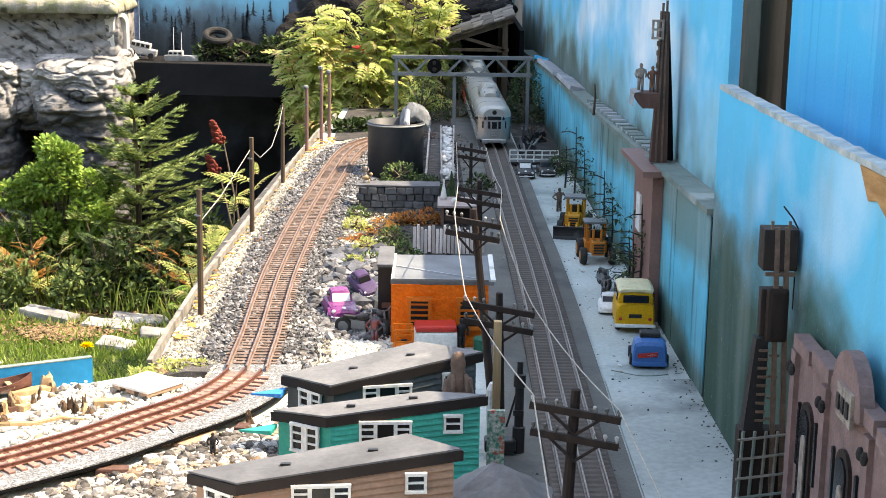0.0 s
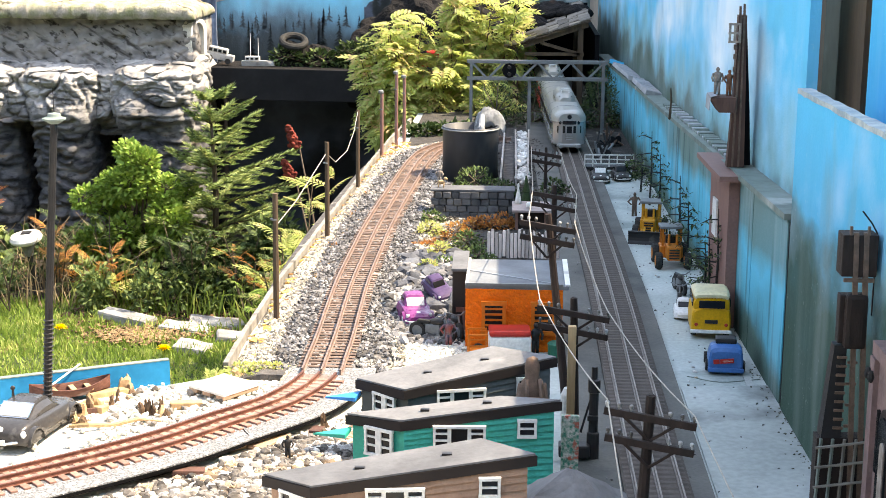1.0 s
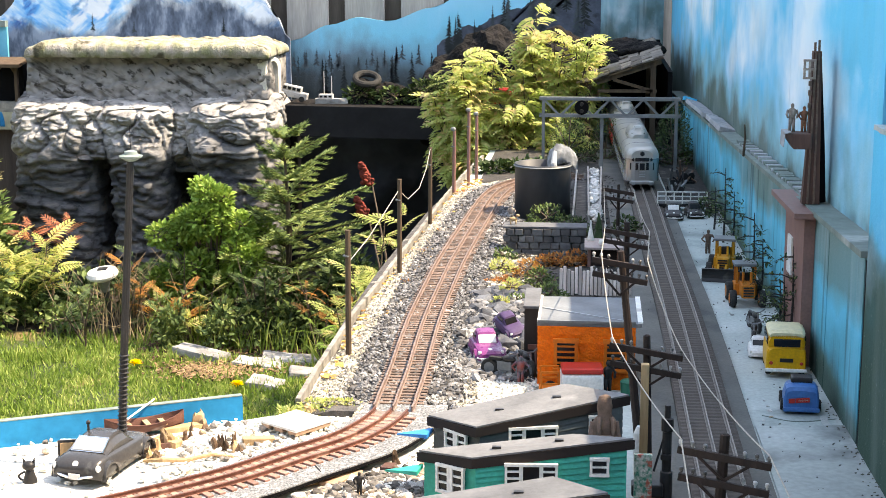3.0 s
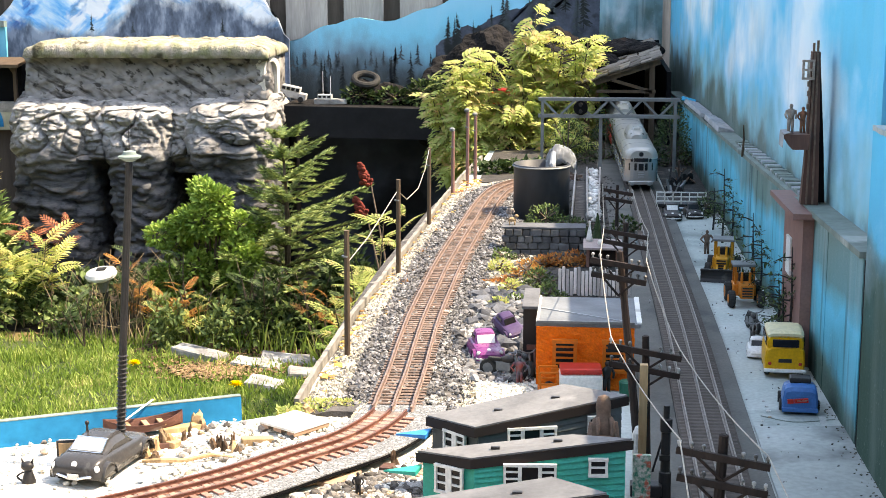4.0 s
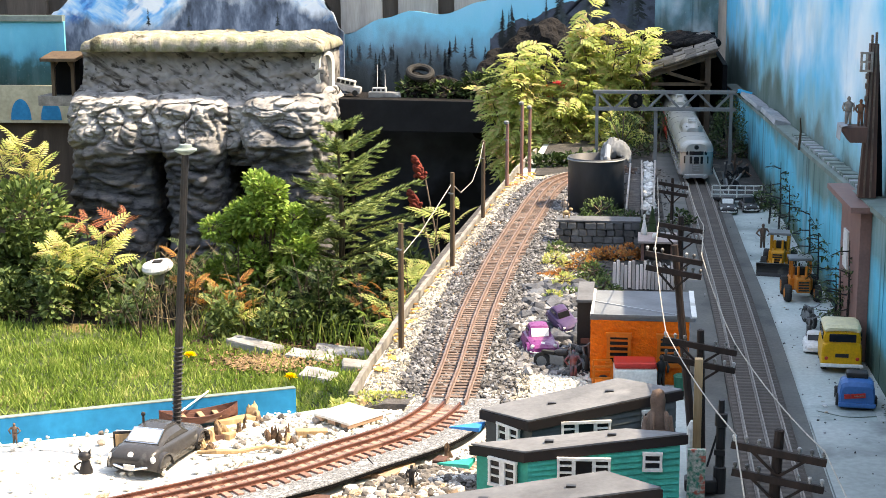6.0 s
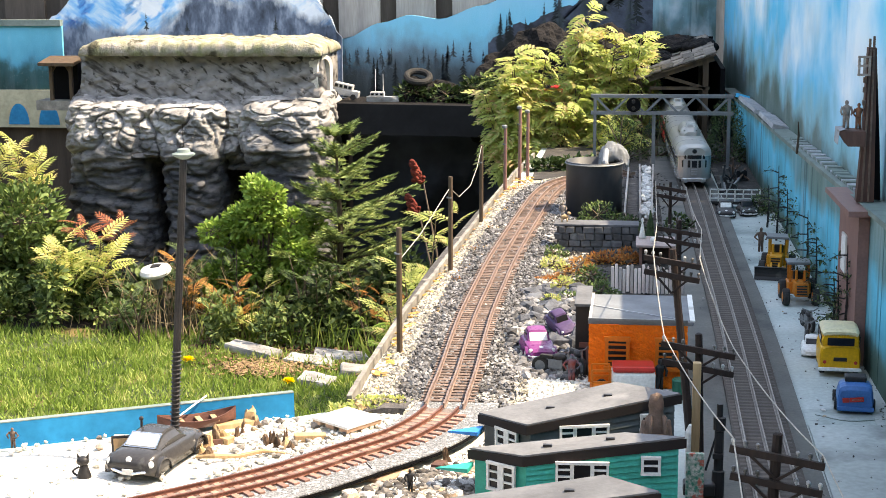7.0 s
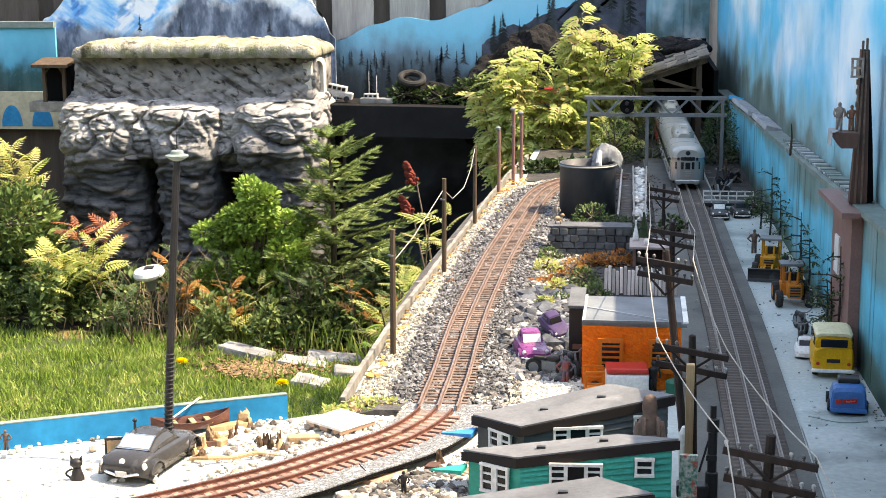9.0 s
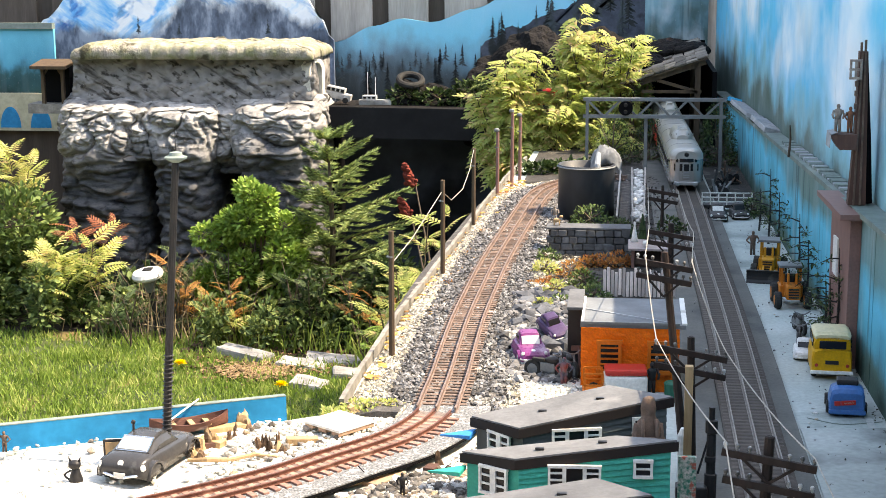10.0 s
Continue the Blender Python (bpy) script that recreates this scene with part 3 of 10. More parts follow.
part("end_board", bm, M["black"], wl)
wf = thing("wall_far", "tall sky mural boards with white clouds and green runs", "wall", kind="structure")
for a, b in ((1.665, 2.35), (2.353, 3.1), (3.103, 3.9), (3.903, 5.0)):
    o = slab_along("panel", a, b, 0.026, 0.5, 0.5, 1.07, 1.07, 0.012, M["wall_far"])
    o.parent = wf
wn_ = thing("wall_near", "plywood panel painted as sky above dark green, chipped along its top", "wall", kind="structure")
vs, fs = [], []
o = slab_along("panel", 0.5, 1.570, -0.001, DECK, DECK, 0.855, 0.840, 0.012, M["wall_near"], 30)
o.parent = wn_
o = slab_along("top_edge", 0.5, 1.568, -0.002, 0.855, 0.840, 0.860, 0.845, 0.014, M["board_edge"], 60)
o.parent = wn_
for v in o.data.vertices:
    v.co.z += 0.0016 * noise.noise(v.co * 90)
bm = B()
vv = [bm.verts.new((wall_x(y) - 0.0028, y, z)) for y, z in ((1.055, 0.8475), (0.96, 0.849), (0.94, 0.815), (0.985, 0.822), (1.01, 0.830), (1.03, 0.826))]
bm.faces.new(vv)
r0 = bmesh.ops.extrude_face_region(bm, geom=bm.faces[:])
for v in r0["geom"]:
    if isinstance(v, bmesh.types.BMVert):
        v.co.x += 0.0016
part("torn_patch", bm, material("torn_ply", (0.50, 0.27, 0.11), (0.36, 0.18, 0.07), 60, 0.85, stretch=(1, 0.4, 3)), wn_, "torn bare plywood")
wt = thing("wall_tall", "tall bright blue board behind the chipped panel", "wall", kind="structure")
bm = B()
box(bm, 0.366, 1.06, 0.5, 0.012, 1.06, 0.62)
part("panel", bm, M["wall_tall"], wt)
bm = B()
box(bm, 0.374, 1.680, 0.5, 0.028, 0.128, 0.62)
part("post", bm, M["wood_post"], wt)
# added black sheet: shade in the gap between panels, put into its colour
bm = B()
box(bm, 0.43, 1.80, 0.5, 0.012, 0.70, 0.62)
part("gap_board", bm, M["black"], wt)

# back fence of upright boards
fence = thing("fence", "weathered board fence of pale planks over dark ones", "fence", kind="structure")
bm = B()
box(bm, -1.0, 5.075, 0, 4.4, 0.02, 1.45)
part("backing", bm, M["plank_dark"], fence)
x, k = -3.1, 0
random.seed(3)
while x < 0.3:
    w = 0.135 + random.uniform(-0.008, 0.008)
    bm = B()
    box(bm, x + w / 2, 5.045, 0, w, 0.018, 1.40 + random.uniform(-0.02, 0.02), bevel=0.002)
    part("plank", bm, M["plank_light"] if x > -1.25 else M["plank_dark"], fence)
    x += w + 0.055
# closing walls behind the camera and to the left, unseen, added to block sky
bm = B()
box(bm, -3.4, 1.5, 0, 0.06, 7.2, 1.2)
tagged(part("fence_side", bm, M["plank_dark"]), "unseen dark fence added at the left to block low sky", "fence", kind="structure")
# plain green block in place of a hedge; unseen, cuts low sky
bm = B()
box(bm, -4.6, 1.0, 0, 0.5, 12, 1.7)
tagged(part("hedge", bm, M["lawn"]), "unseen green block added at the left to hold back low sky", "hedge", kind="structure")
bm = B()
box(bm, 0, -3.2, 0, 10, 0.3, 3.2)
tagged(part("house_wall", bm, M["plank_light"]), "unseen plain grey wall added behind the camera to block sky", "house wall", kind="structure")
# unseen fence added on the right to close the place
bm = B()
box(bm, 1.6, 1.0, 0, 0.2, 8.0, 0.9)
tagged(part("fence_outer", bm, M["plank_dark"]), "unseen dark fence added beyond the painted boards", "fence", kind="structure")


def outline_board(name, pts, y, thick, mat, z0, parent=None):
    """An upright board with a cut outline on top: pts are x, z from low x to high x."""
    bm = B()
    poly = [(pts[0][0], z0)] + pts + [(pts[-1][0], z0)]
    f = [bm.verts.new((x, y, z)) for x, z in poly]
    b = [bm.verts.new((x, y + thick, z)) for x, z in poly]
    n = len(poly)
    bm.faces.new(f)
    bm.faces.new(b[::-1])
    for i in range(n):
        bm.faces.new((f[i], b[i], b[(i + 1) % n], f[(i + 1) % n]))
    bmesh.ops.triangulate(bm, faces=[q for q in bm.faces if len(q.verts) > 4])
    return part(name, bm, mat, parent)


def curve_pts(keys, n=60):
    xs = [k[0] for k in keys]
    out = []
    for i in range(n + 1):
        x = xs[0] + (xs[-1] - xs[0]) * i / n
        j = max(0, min(len(keys) - 2, sum(1 for q in xs if q <= x) - 1))
        t = (x - xs[j]) / (xs[j + 1] - xs[j])
        t = t * t * (3 - 2 * t)
        out.append((x, keys[j][1] + (keys[j + 1][1] - keys[j][1]) * t))
    return out


tagged(outline_board("mountain_mural", curve_pts([(-1.10, 0.70), (-0.98, 0.722), (-0.85, 0.775), (-0.76, 0.799), (-0.66, 0.787), (-0.52, 0.83), (-0.40, 0.88), (-0.25, 0.93), (0.06, 0.95)]), 4.985, 0.012, M["back_paint"], 0.05),
       "mural board of misty forest hills, cut along the ridge", "mural", kind="structure")
tagged(outline_board("snow_mural", curve_pts([(-2.02, 0.74), (-1.96, 0.80), (-1.85, 0.90), (-1.6, 0.95), (-1.3, 0.96), (-1.08, 0.88), (-1.02, 0.80), (-0.995, 0.745), (-0.98, 0.73)]), 4.955, 0.012, M["left_paint"], 0.5),
       "mural board of blue snowy mountains", "mural", kind="structure")
bm = B()
box(bm, -2.3, 4.87, 0.555, 0.80, 0.012, 0.215)
lm = tagged(part("lake_mural", bm, M["turq_paint"]), "turquoise board painted with a dark shoreline", "mural", kind="structure")
bm = B()
box(bm, -2.3, 4.865, 0.7705, 0.80, 0.026, 0.02)
part("top_rail", bm, M["ledge"], lm)

bm = B()
box(bm, 0.13, 4.985, 0.45, 0.20, 0.012, 0.52)
tagged(part("corner_mural", bm, M["corner_paint"]), "mural board of grey-green woods under pale sky in the far corner", "mural", kind="structure")
bm = B()
prism(bm, [(-0.245, 3.40), (-0.10, 3.42), (-0.16, 2.24), (0.062, 2.24), (0.050, 3.5), (0.022, 4.34), (-0.24, 4.34)], DECK + 0.0005, DECK + 0.003)
tagged(part("yard_earth", bm, M["cinder"]), "dark cindery earth of the yard", "earth", kind="structure")
bm = B()
prism(bm, [(0.172, 3.16), (0.262, 3.14), (0.245, 4.34), (0.150, 4.34)], DECK + 0.0005, DECK + 0.003)
tagged(part("far_earth", bm, M["cinder"]), "dark cindery earth beside the tunnel shed", "earth", kind="structure")


# ---- scatter and plants ----
def ico(sub, seed, amount):
    bm = B()
    bmesh.ops.create_icosphere(bm, subdivisions=sub, radius=1)
    for v in bm.verts:
        v.co *= 1 + amount * noise.noise(v.co * 1.7 + Vector((seed, seed, seed)))
    bm.verts.index_update()
    vs = np.array([v.co[:] for v in bm.verts])
    fs = np.array([[v.index for v in f.verts] for f in bm.faces])
    bm.free()
    return vs, fs


STONES = [ico(1, 7.3 * k, 0.75) for k in range(6)]
PEBBLE = [(np.array([(1, 0, 0), (-1, 0.1, 0), (0.1, 1, 0), (0, -1, 0.1), (0.1, 0, 1), (0, 0.1, -1)]) * s, np.array([(0, 2, 4), (2, 1, 4), (1, 3, 4), (3, 0, 4), (2, 0, 5), (1, 2, 5), (3, 1, 5), (0, 3, 5)])) for s in ((1, 0.8, 0.6), (0.8, 1, 0.7), (1, 1, 0.5))]


def turns(a, b, c):
    ca, sa, cb, sb, cc, sc = math.cos(a), math.sin(a), math.cos(b), math.sin(b), math.cos(c), math.sin(c)
    return np.array([[cc * cb, cc * sb * sa - sc * ca, cc * sb * ca + sc * sa], [sc * cb, sc * sb * sa + cc * ca, sc * sb * ca - cc * sa], [-sb, cb * sa, cb * ca]])


def merged(name, items, mat, parent=None, smooth=False):
    """One mesh from many (template verts, template faces, 3x3 matrix, place)."""
    vs, fs, at = [], [], 0
    for tv, tf, m, p in items:
        vs.append(tv @ m.T + np.asarray(p))
        fs.extend((tf + at).tolist() if isinstance(tf, np.ndarray) else [[i + at for i in f] for f in tf])
        at += len(tv)
    return raw(name, np.concatenate(vs).tolist(), fs, mat, parent, smooth)


def heap(name, n, where, size, mat, label, templates=None, squash=0.75, sink=0.3, seed=1, category="gravel"):
    """Loose stones as one object: where() gives x, y, z."""
    random.seed(seed)
    items = []
    while len(items) < n:
        p = where()
        if p is None:
            continue
        s = random.uniform(*size)
        m = turns(random.uniform(0, 6.3), random.uniform(0, 6.3), random.uniform(0, 6.3)) * s
        m[2] *= squash
        tv, tf = random.choice(templates or PEBBLE)
        items.append((tv, tf, m, (p[0], p[1], p[2] + s * sink)))
    return tagged(merged(name, items, mat), label, category, kind="stuff")


def leaf_shape(l, w, fold=0.25, droop=0.15):
    """A folded pointed leaf along +x, with a midrib."""
    v = np.array([(0, 0, 0), (0.35 * l, w / 2, fold * w / 2), (0.35 * l, 0, 0), (0.35 * l, -w / 2, fold * w / 2), (0.75 * l, w * 0.36, fold * w * 0.4 - droop * l * 0.4), (0.75 * l, 0, -droop * l * 0.4), (0.75 * l, -w * 0.36, fold * w * 0.4 - droop * l * 0.4), (l, 0, -droop * l)])
    f = np.array([(0, 2, 1), (0, 3, 2), (1, 2, 5), (1, 5, 4), (2, 3, 6), (2, 6, 5), (4, 5, 7), (5, 6, 7)])
    return v, f


def frond_shape(l, pairs, w, lw, arch=0.3):
    """A feather leaf along +x: midrib with pairs of leaflets."""
    vs, fs = [], []

    def rib(t):
        return np.array((l * t, 0, arch * l * (0.55 * t - t * t)))
    lv, lf = leaf_shape(1.0, lw, 0.3, 0.25)
    at = 0
    for k in range(pairs + 1):
        t = 0.16 + 0.84 * k / pairs
        s = w * (0.55 + 0.45 * math.sin(math.pi * min(1, 0.25 + 0.75 * t))) * (1.0 if k < pairs else 0.8)
        for side in ((1, -1) if k < pairs else (0,)):
            a = side * radians(62 - 25 * t)
            m = turns(0.25 * side, 0, a) * s
            vs.append(lv @ m.T + rib(t))
            fs.append(lf + at)
            at += len(lv)
    for k in range(5):
        a, b = rib(k / 5), rib((k + 1) / 5)
        vs.append(np.array([a + (0, 0.008 * l, 0), a - (0, 0.008 * l, 0), b - (0, 0.006 * l, 0), b + (0, 0.006 * l, 0)]))
        fs.append(np.array([(0, 1, 2), (0, 2, 3)]) + at)
        at += 4
    return np.concatenate(vs), np.concatenate(fs)


def leaf_mat(name, c1, c2, c3=None, spots=0.6, thin=0.45):
    """A thin leaf that lets some light through."""
    ma, n, l, p = nodes_of(name)
    geo = n.new("ShaderNodeNewGeometry")
    co = n.new("ShaderNodeTexCoord")
    nz = n.new("ShaderNodeTexNoise")
    nz.inputs["Scale"].default_value = 9
    l.new(co.outputs["Object"], nz.inputs["Vector"])
    cr = n.new("ShaderNodeValToRGB")
    e = cr.color_ramp.elements
    e[0].position, e[0].color = 0.0, (*c2, 1)
    e[1].position, e[1].color = 0.6, (*c1, 1)
    if c3:
        q = e.new(0.97)
        q.color = (*c3, 1)
    ad = n.new("ShaderNodeMath")
    ad.operation = "MULTIPLY_ADD"
    l.new(geo.outputs["Random Per Island"], ad.inputs[0])
    ad.inputs[1].default_value = 0.7
    sub = n.new("ShaderNodeMapRange")
    sub.inputs[1].default_value, sub.inputs[2].default_value, sub.inputs[4].default_value = 0.35, 0.65, 0.3
    l.new(nz.outputs[0], sub.inputs[0])
    l.new(sub.outputs[0], ad.inputs[2])
    l.new(ad.outputs[0], cr.inputs[0])
    l.new(cr.outputs[0], p.inputs["Base Color"])
    p.inputs["Roughness"].default_value = 0.55
    p.inputs["Specular IOR Level"].default_value = 0.22
    tr = n.new("ShaderNodeBsdfTranslucent")
    l.new(cr.outputs[0], tr.inputs["Color"])
    mx = n.new("ShaderNodeMixShader")
    mx.inputs[0].default_value = thin
    l.new(p.outputs[0], mx.inputs[1])
    l.new(tr.outputs[0], mx.inputs[2])
    l.new(mx.outputs[0], n["Material Output"].inputs["Surface"])
    return ma


L = {
    "yellow": leaf_mat("leaf_yellow", (0.52, 0.57, 0.20), (0.29, 0.39, 0.115), (0.72, 0.50, 0.30), thin=0.55),
    "sumac": leaf_mat("leaf_sumac", (0.55, 0.56, 0.20), (0.26, 0.37, 0.09), (0.70, 0.50, 0.26)),
    "red": leaf_mat("leaf_red", (0.36, 0.13, 0.075), (0.24, 0.08, 0.05), (0.50, 0.30, 0.12)),
    "box": leaf_mat("leaf_box", (0.24, 0.38, 0.075), (0.070, 0.15, 0.030), (0.40, 0.50, 0.13), thin=0.3),
    "dark": leaf_mat("leaf_dark", (0.048, 0.084, 0.028), (0.014, 0.028, 0.011), (0.15, 0.21, 0.065), thin=0.2),
    "laurel": leaf_mat("leaf_laurel", (0.105, 0.17, 0.05), (0.026, 0.052, 0.018), (0.26, 0.33, 0.10), thin=0.25),
    "weed": leaf_mat("leaf_weed", (0.105, 0.165, 0.055), (0.022, 0.046, 0.016), (0.32, 0.38, 0.13), thin=0.25),
    "fir": leaf_mat("leaf_fir", (0.20, 0.285, 0.10), (0.045, 0.078, 0.035), (0.50, 0.54, 0.21), thin=0.3),
    "grass": leaf_mat("leaf_grass", (0.23, 0.34, 0.07), (0.085, 0.155, 0.030), (0.48, 0.50, 0.19)),
    "dandelion": leaf_mat("petal_yellow", (0.85, 0.62, 0.01), (0.80, 0.52, 0.01)),
    "rust": leaf_mat("leaf_rust", (0.42, 0.20, 0.06), (0.30, 0.12, 0.04), (0.50, 0.34, 0.10)),
    "orange": leaf_mat("leaf_orange", (0.48, 0.17, 0.05), (0.22, 0.12, 0.05), (0.52, 0.34, 0.10)),
}
BARK = material("bark", (0.13, 0.10, 0.075), (0.08, 0.06, 0.045), 60, 0.9, stretch=(1, 1, 0.3))


def aim(d, spin=0.0):
    """3x3 that turns +x to the direction d."""
    d = Vector(d).normalized()
    q = d.to_track_quat("X", "Z")
    m = q.to_matrix() @ Euler((spin, 0, 0)).to_matrix()
    return np.array(m)


def fronded(label, category, base, stems, frond, count, size, mat, spread=0.5, name="shrub", seed=1, tilt=(0.1, 0.9), low=0.25, bunch=None):
    """A shrub of bare stems that bear feather leaves in whorls near their tops."""
    random.seed(seed)
    t = thing(name, label, category, pose(*base))
    bm = B()
    items = []
    for top in stems:
        top = Vector(top)
        mid = top * 0.5 + Vector((random.uniform(-1, 1), random.uniform(-1, 1), 0)) * 0.08 * top.length
        path = [Vector((0, 0, 0)), mid * 0.5, mid, (mid + top) / 2, top]
        tube(bm, path, [0.006 * top.length + 0.0012, 0.005 * top.length + 0.0012, 0.0022, 0.0018, 0.001], 6)
        for k in range(count):
            f = low + (1 - low) * (k + random.random()) / count
            seg = min(3, int(f * 4))
            p = path[seg].lerp(path[seg + 1], f * 4 - seg)
            a = k * 2.4 + random.uniform(-0.4, 0.4)
            up = random.uniform(*tilt) + 0.5 * (f - 0.5)
            d = (math.cos(a), math.sin(a), up)
            s = random.uniform(*size) * (1.1 - 0.35 * f)
            items.append((*frond, aim(d, random.uniform(-0.8, 0.8)) * s, p))
    part("stem", bm, BARK, t)
    merged("foliage", items, mat, t)
    return t


def leafy(label, category, base, blobs, leaf, n, mat, name="bush", seed=1, twig=True, inside=0.55):
    """A bush: leaves set over several uneven lumps, on forked twigs. blobs: x, y, z, rx, ry, rz."""
    random.seed(seed)
    t = thing(name, label, category, pose(*base))
    items = []
    wts = [b[3] * b[5] for b in blobs]
    bm = B()
    for b in blobs:
        if twig:
            tube(bm, [(0, 0, 0), (b[0] * 0.4, b[1] * 0.4, b[2] * 0.5), (b[0], b[1], b[2])], [0.006, 0.004, 0.002], 5)
            for _ in range(7):
                d = Vector((random.gauss(0, 1), random.gauss(0, 1), random.gauss(0.4, 0.7))).normalized()
                e = (b[0] + d.x * b[3] * 0.9, b[1] + d.y * b[4] * 0.9, b[2] + d.z * b[5] * 0.9)
                tube(bm, [(b[0], b[1], b[2]), e], [0.002, 0.001], 4)
    if twig:
        part("branch", bm, BARK, t)
    else:
        bm.free()
    for _ in range(n):
        b = random.choices(blobs, wts)[0]
        d = Vector((random.gauss(0, 1), random.gauss(0, 1), random.gauss(0, 1))).normalized()
        r = random.uniform(inside, 1.0) ** 0.6 * (1 + 0.28 * noise.noise(d * 2.2 + Vector((b[0] * 31, b[1] * 17, seed))))
        p = (b[0] + d.x * b[3] * r, b[1] + d.y * b[4] * r, b[2] + d.z * b[5] * r)
        if base[2] + p[2] < 0.004:
            continue
        out = d + Vector((random.gauss(0, 0.5), random.gauss(0, 0.5), random.gauss(0.35, 0.5)))
        tv, tf = leaf
        items.append((tv, tf, aim(out, random.uniform(-1, 1)) * random.uniform(0.7, 1.25), p))
    merged("foliage", items, mat, t)
    return t


# ---- track ----
def spline(pts, step=0.006):
    """Evenly spaced points and headings along a smooth curve."""
    P = [Vector((*p, 0)) for p in pts]
    P = [2 * P[0] - P[1]] + P + [2 * P[-1] - P[-2]]
    fine = []
    for i in range(1, len(P) - 2):
        for k in range(40):
            t = k / 40
            a, b, c, d = P[i - 1], P[i], P[i + 1], P[i + 2]
            fine.append(0.5 * ((2 * b) + (c - a) * t + (2 * a - 5 * b + 4 * c - d) * t * t + (3 * b - a - 3 * c + d) * t ** 3))
    fine.append(P[-2])
    out, need = [fine[0]], step
    for a, b in zip(fine, fine[1:]):
        seg = (b - a).length
        while seg >= need:
            a = a.lerp(b, need / seg)
            out.append(a.copy())
            seg, need = (b - a).length, step
        need -= seg
    res = []
    for i, p in enumerate(out):
        d = (out[min(i + 1, len(out) - 1)] - out[max(i - 1, 0)]).normalized()
        res.append((p, d, Vector((d.y, -d.x, 0))))
    return res


GAUGE = 0.048
LEFT = spline([(-0.66, 1.10), (-0.53, 1.205), (-0.43, 1.292), (-0.38, 1.338), (-0.334, 1.386), (-0.2925, 1.442), (-0.2675, 1.473), (-0.2425, 1.509), (-0.222, 1.560), (-0.212, 1.612), (-0.2125, 1.66), (-0.2140, 1.76), (-0.2190, 1.90), (-0.2230, 2.05), (-0.2232, 2.23), (-0.2213, 2.45), (-0.2095, 2.81), (-0.196, 3.10), (-0.17, 3.25), (-0.11, 3.36), (-0.02, 3.42)])
JOINT = 1.612
RIGHT = spline([(0.1340, 0.85), (0.1338, 1.5), (0.1340, 1.75), (0.1340, 1.96), (0.1315, 2.23), (0.1263, 2.53), (0.1190, 3.07), (0.110, 3.43), (0.085, 4.30)])


def along(path, offs, z0, z1, half):
    """Sections of a bar that runs beside a path."""
    return [[p + s * (offs - half) + Vector((0, 0, z0)), p + s * (offs + half) + Vector((0, 0, z0)), p + s * (offs + half) + Vector((0, 0, z1)), p + s * (offs - half) + Vector((0, 0, z1))] for p, d, s in path]


def rails(path, z, rail_mat, t, k=1.0, gauge=GAUGE, tall=1.0):
    for off in (-gauge / 2, 0.0, gauge / 2):
        bm = B()
        sec = ((-0.0024, 0), (0.0024, 0), (0.0024, 0.0012), (0.0007, 0.0015), (0.0007, 0.0049), (0.0013, 0.0053), (0.0013, 0.0072), (-0.0013, 0.0072), (-0.0013, 0.0053), (-0.0007, 0.0049), (-0.0007, 0.0015), (-0.0024, 0.0012))
        loft(bm, [[p + s * (off + a * k) + Vector((0, 0, z + b * tall)) for a, b in sec] for p, d, s in path])
        part("rail", bm, rail_mat, t)


def ties(path, z, tie_mat, t, spacing=0.012, length=0.066, seed=2, shift=0.0):
    random.seed(seed)
    bm = B()
    box(bm, 0, 0, 0, length, 0.0066, 0.005, bevel=0.0007)
    me = bpy.data.meshes.new("tie")
    bm.to_mesh(me)
    bm.free()
    me.materials.append(tie_mat)
    step = max(1, round(spacing / 0.006))
    for i in range(2, len(path) - 2, step):
        p, d, s = path[i]
        a = math.degrees(math.atan2(s.y, s.x))
        piece("tie", me, pose(p.x + s.x * shift, p.y + s.y * shift, z - 0.001, 0, 0, a + random.uniform(-1.5, 1.5)), t)


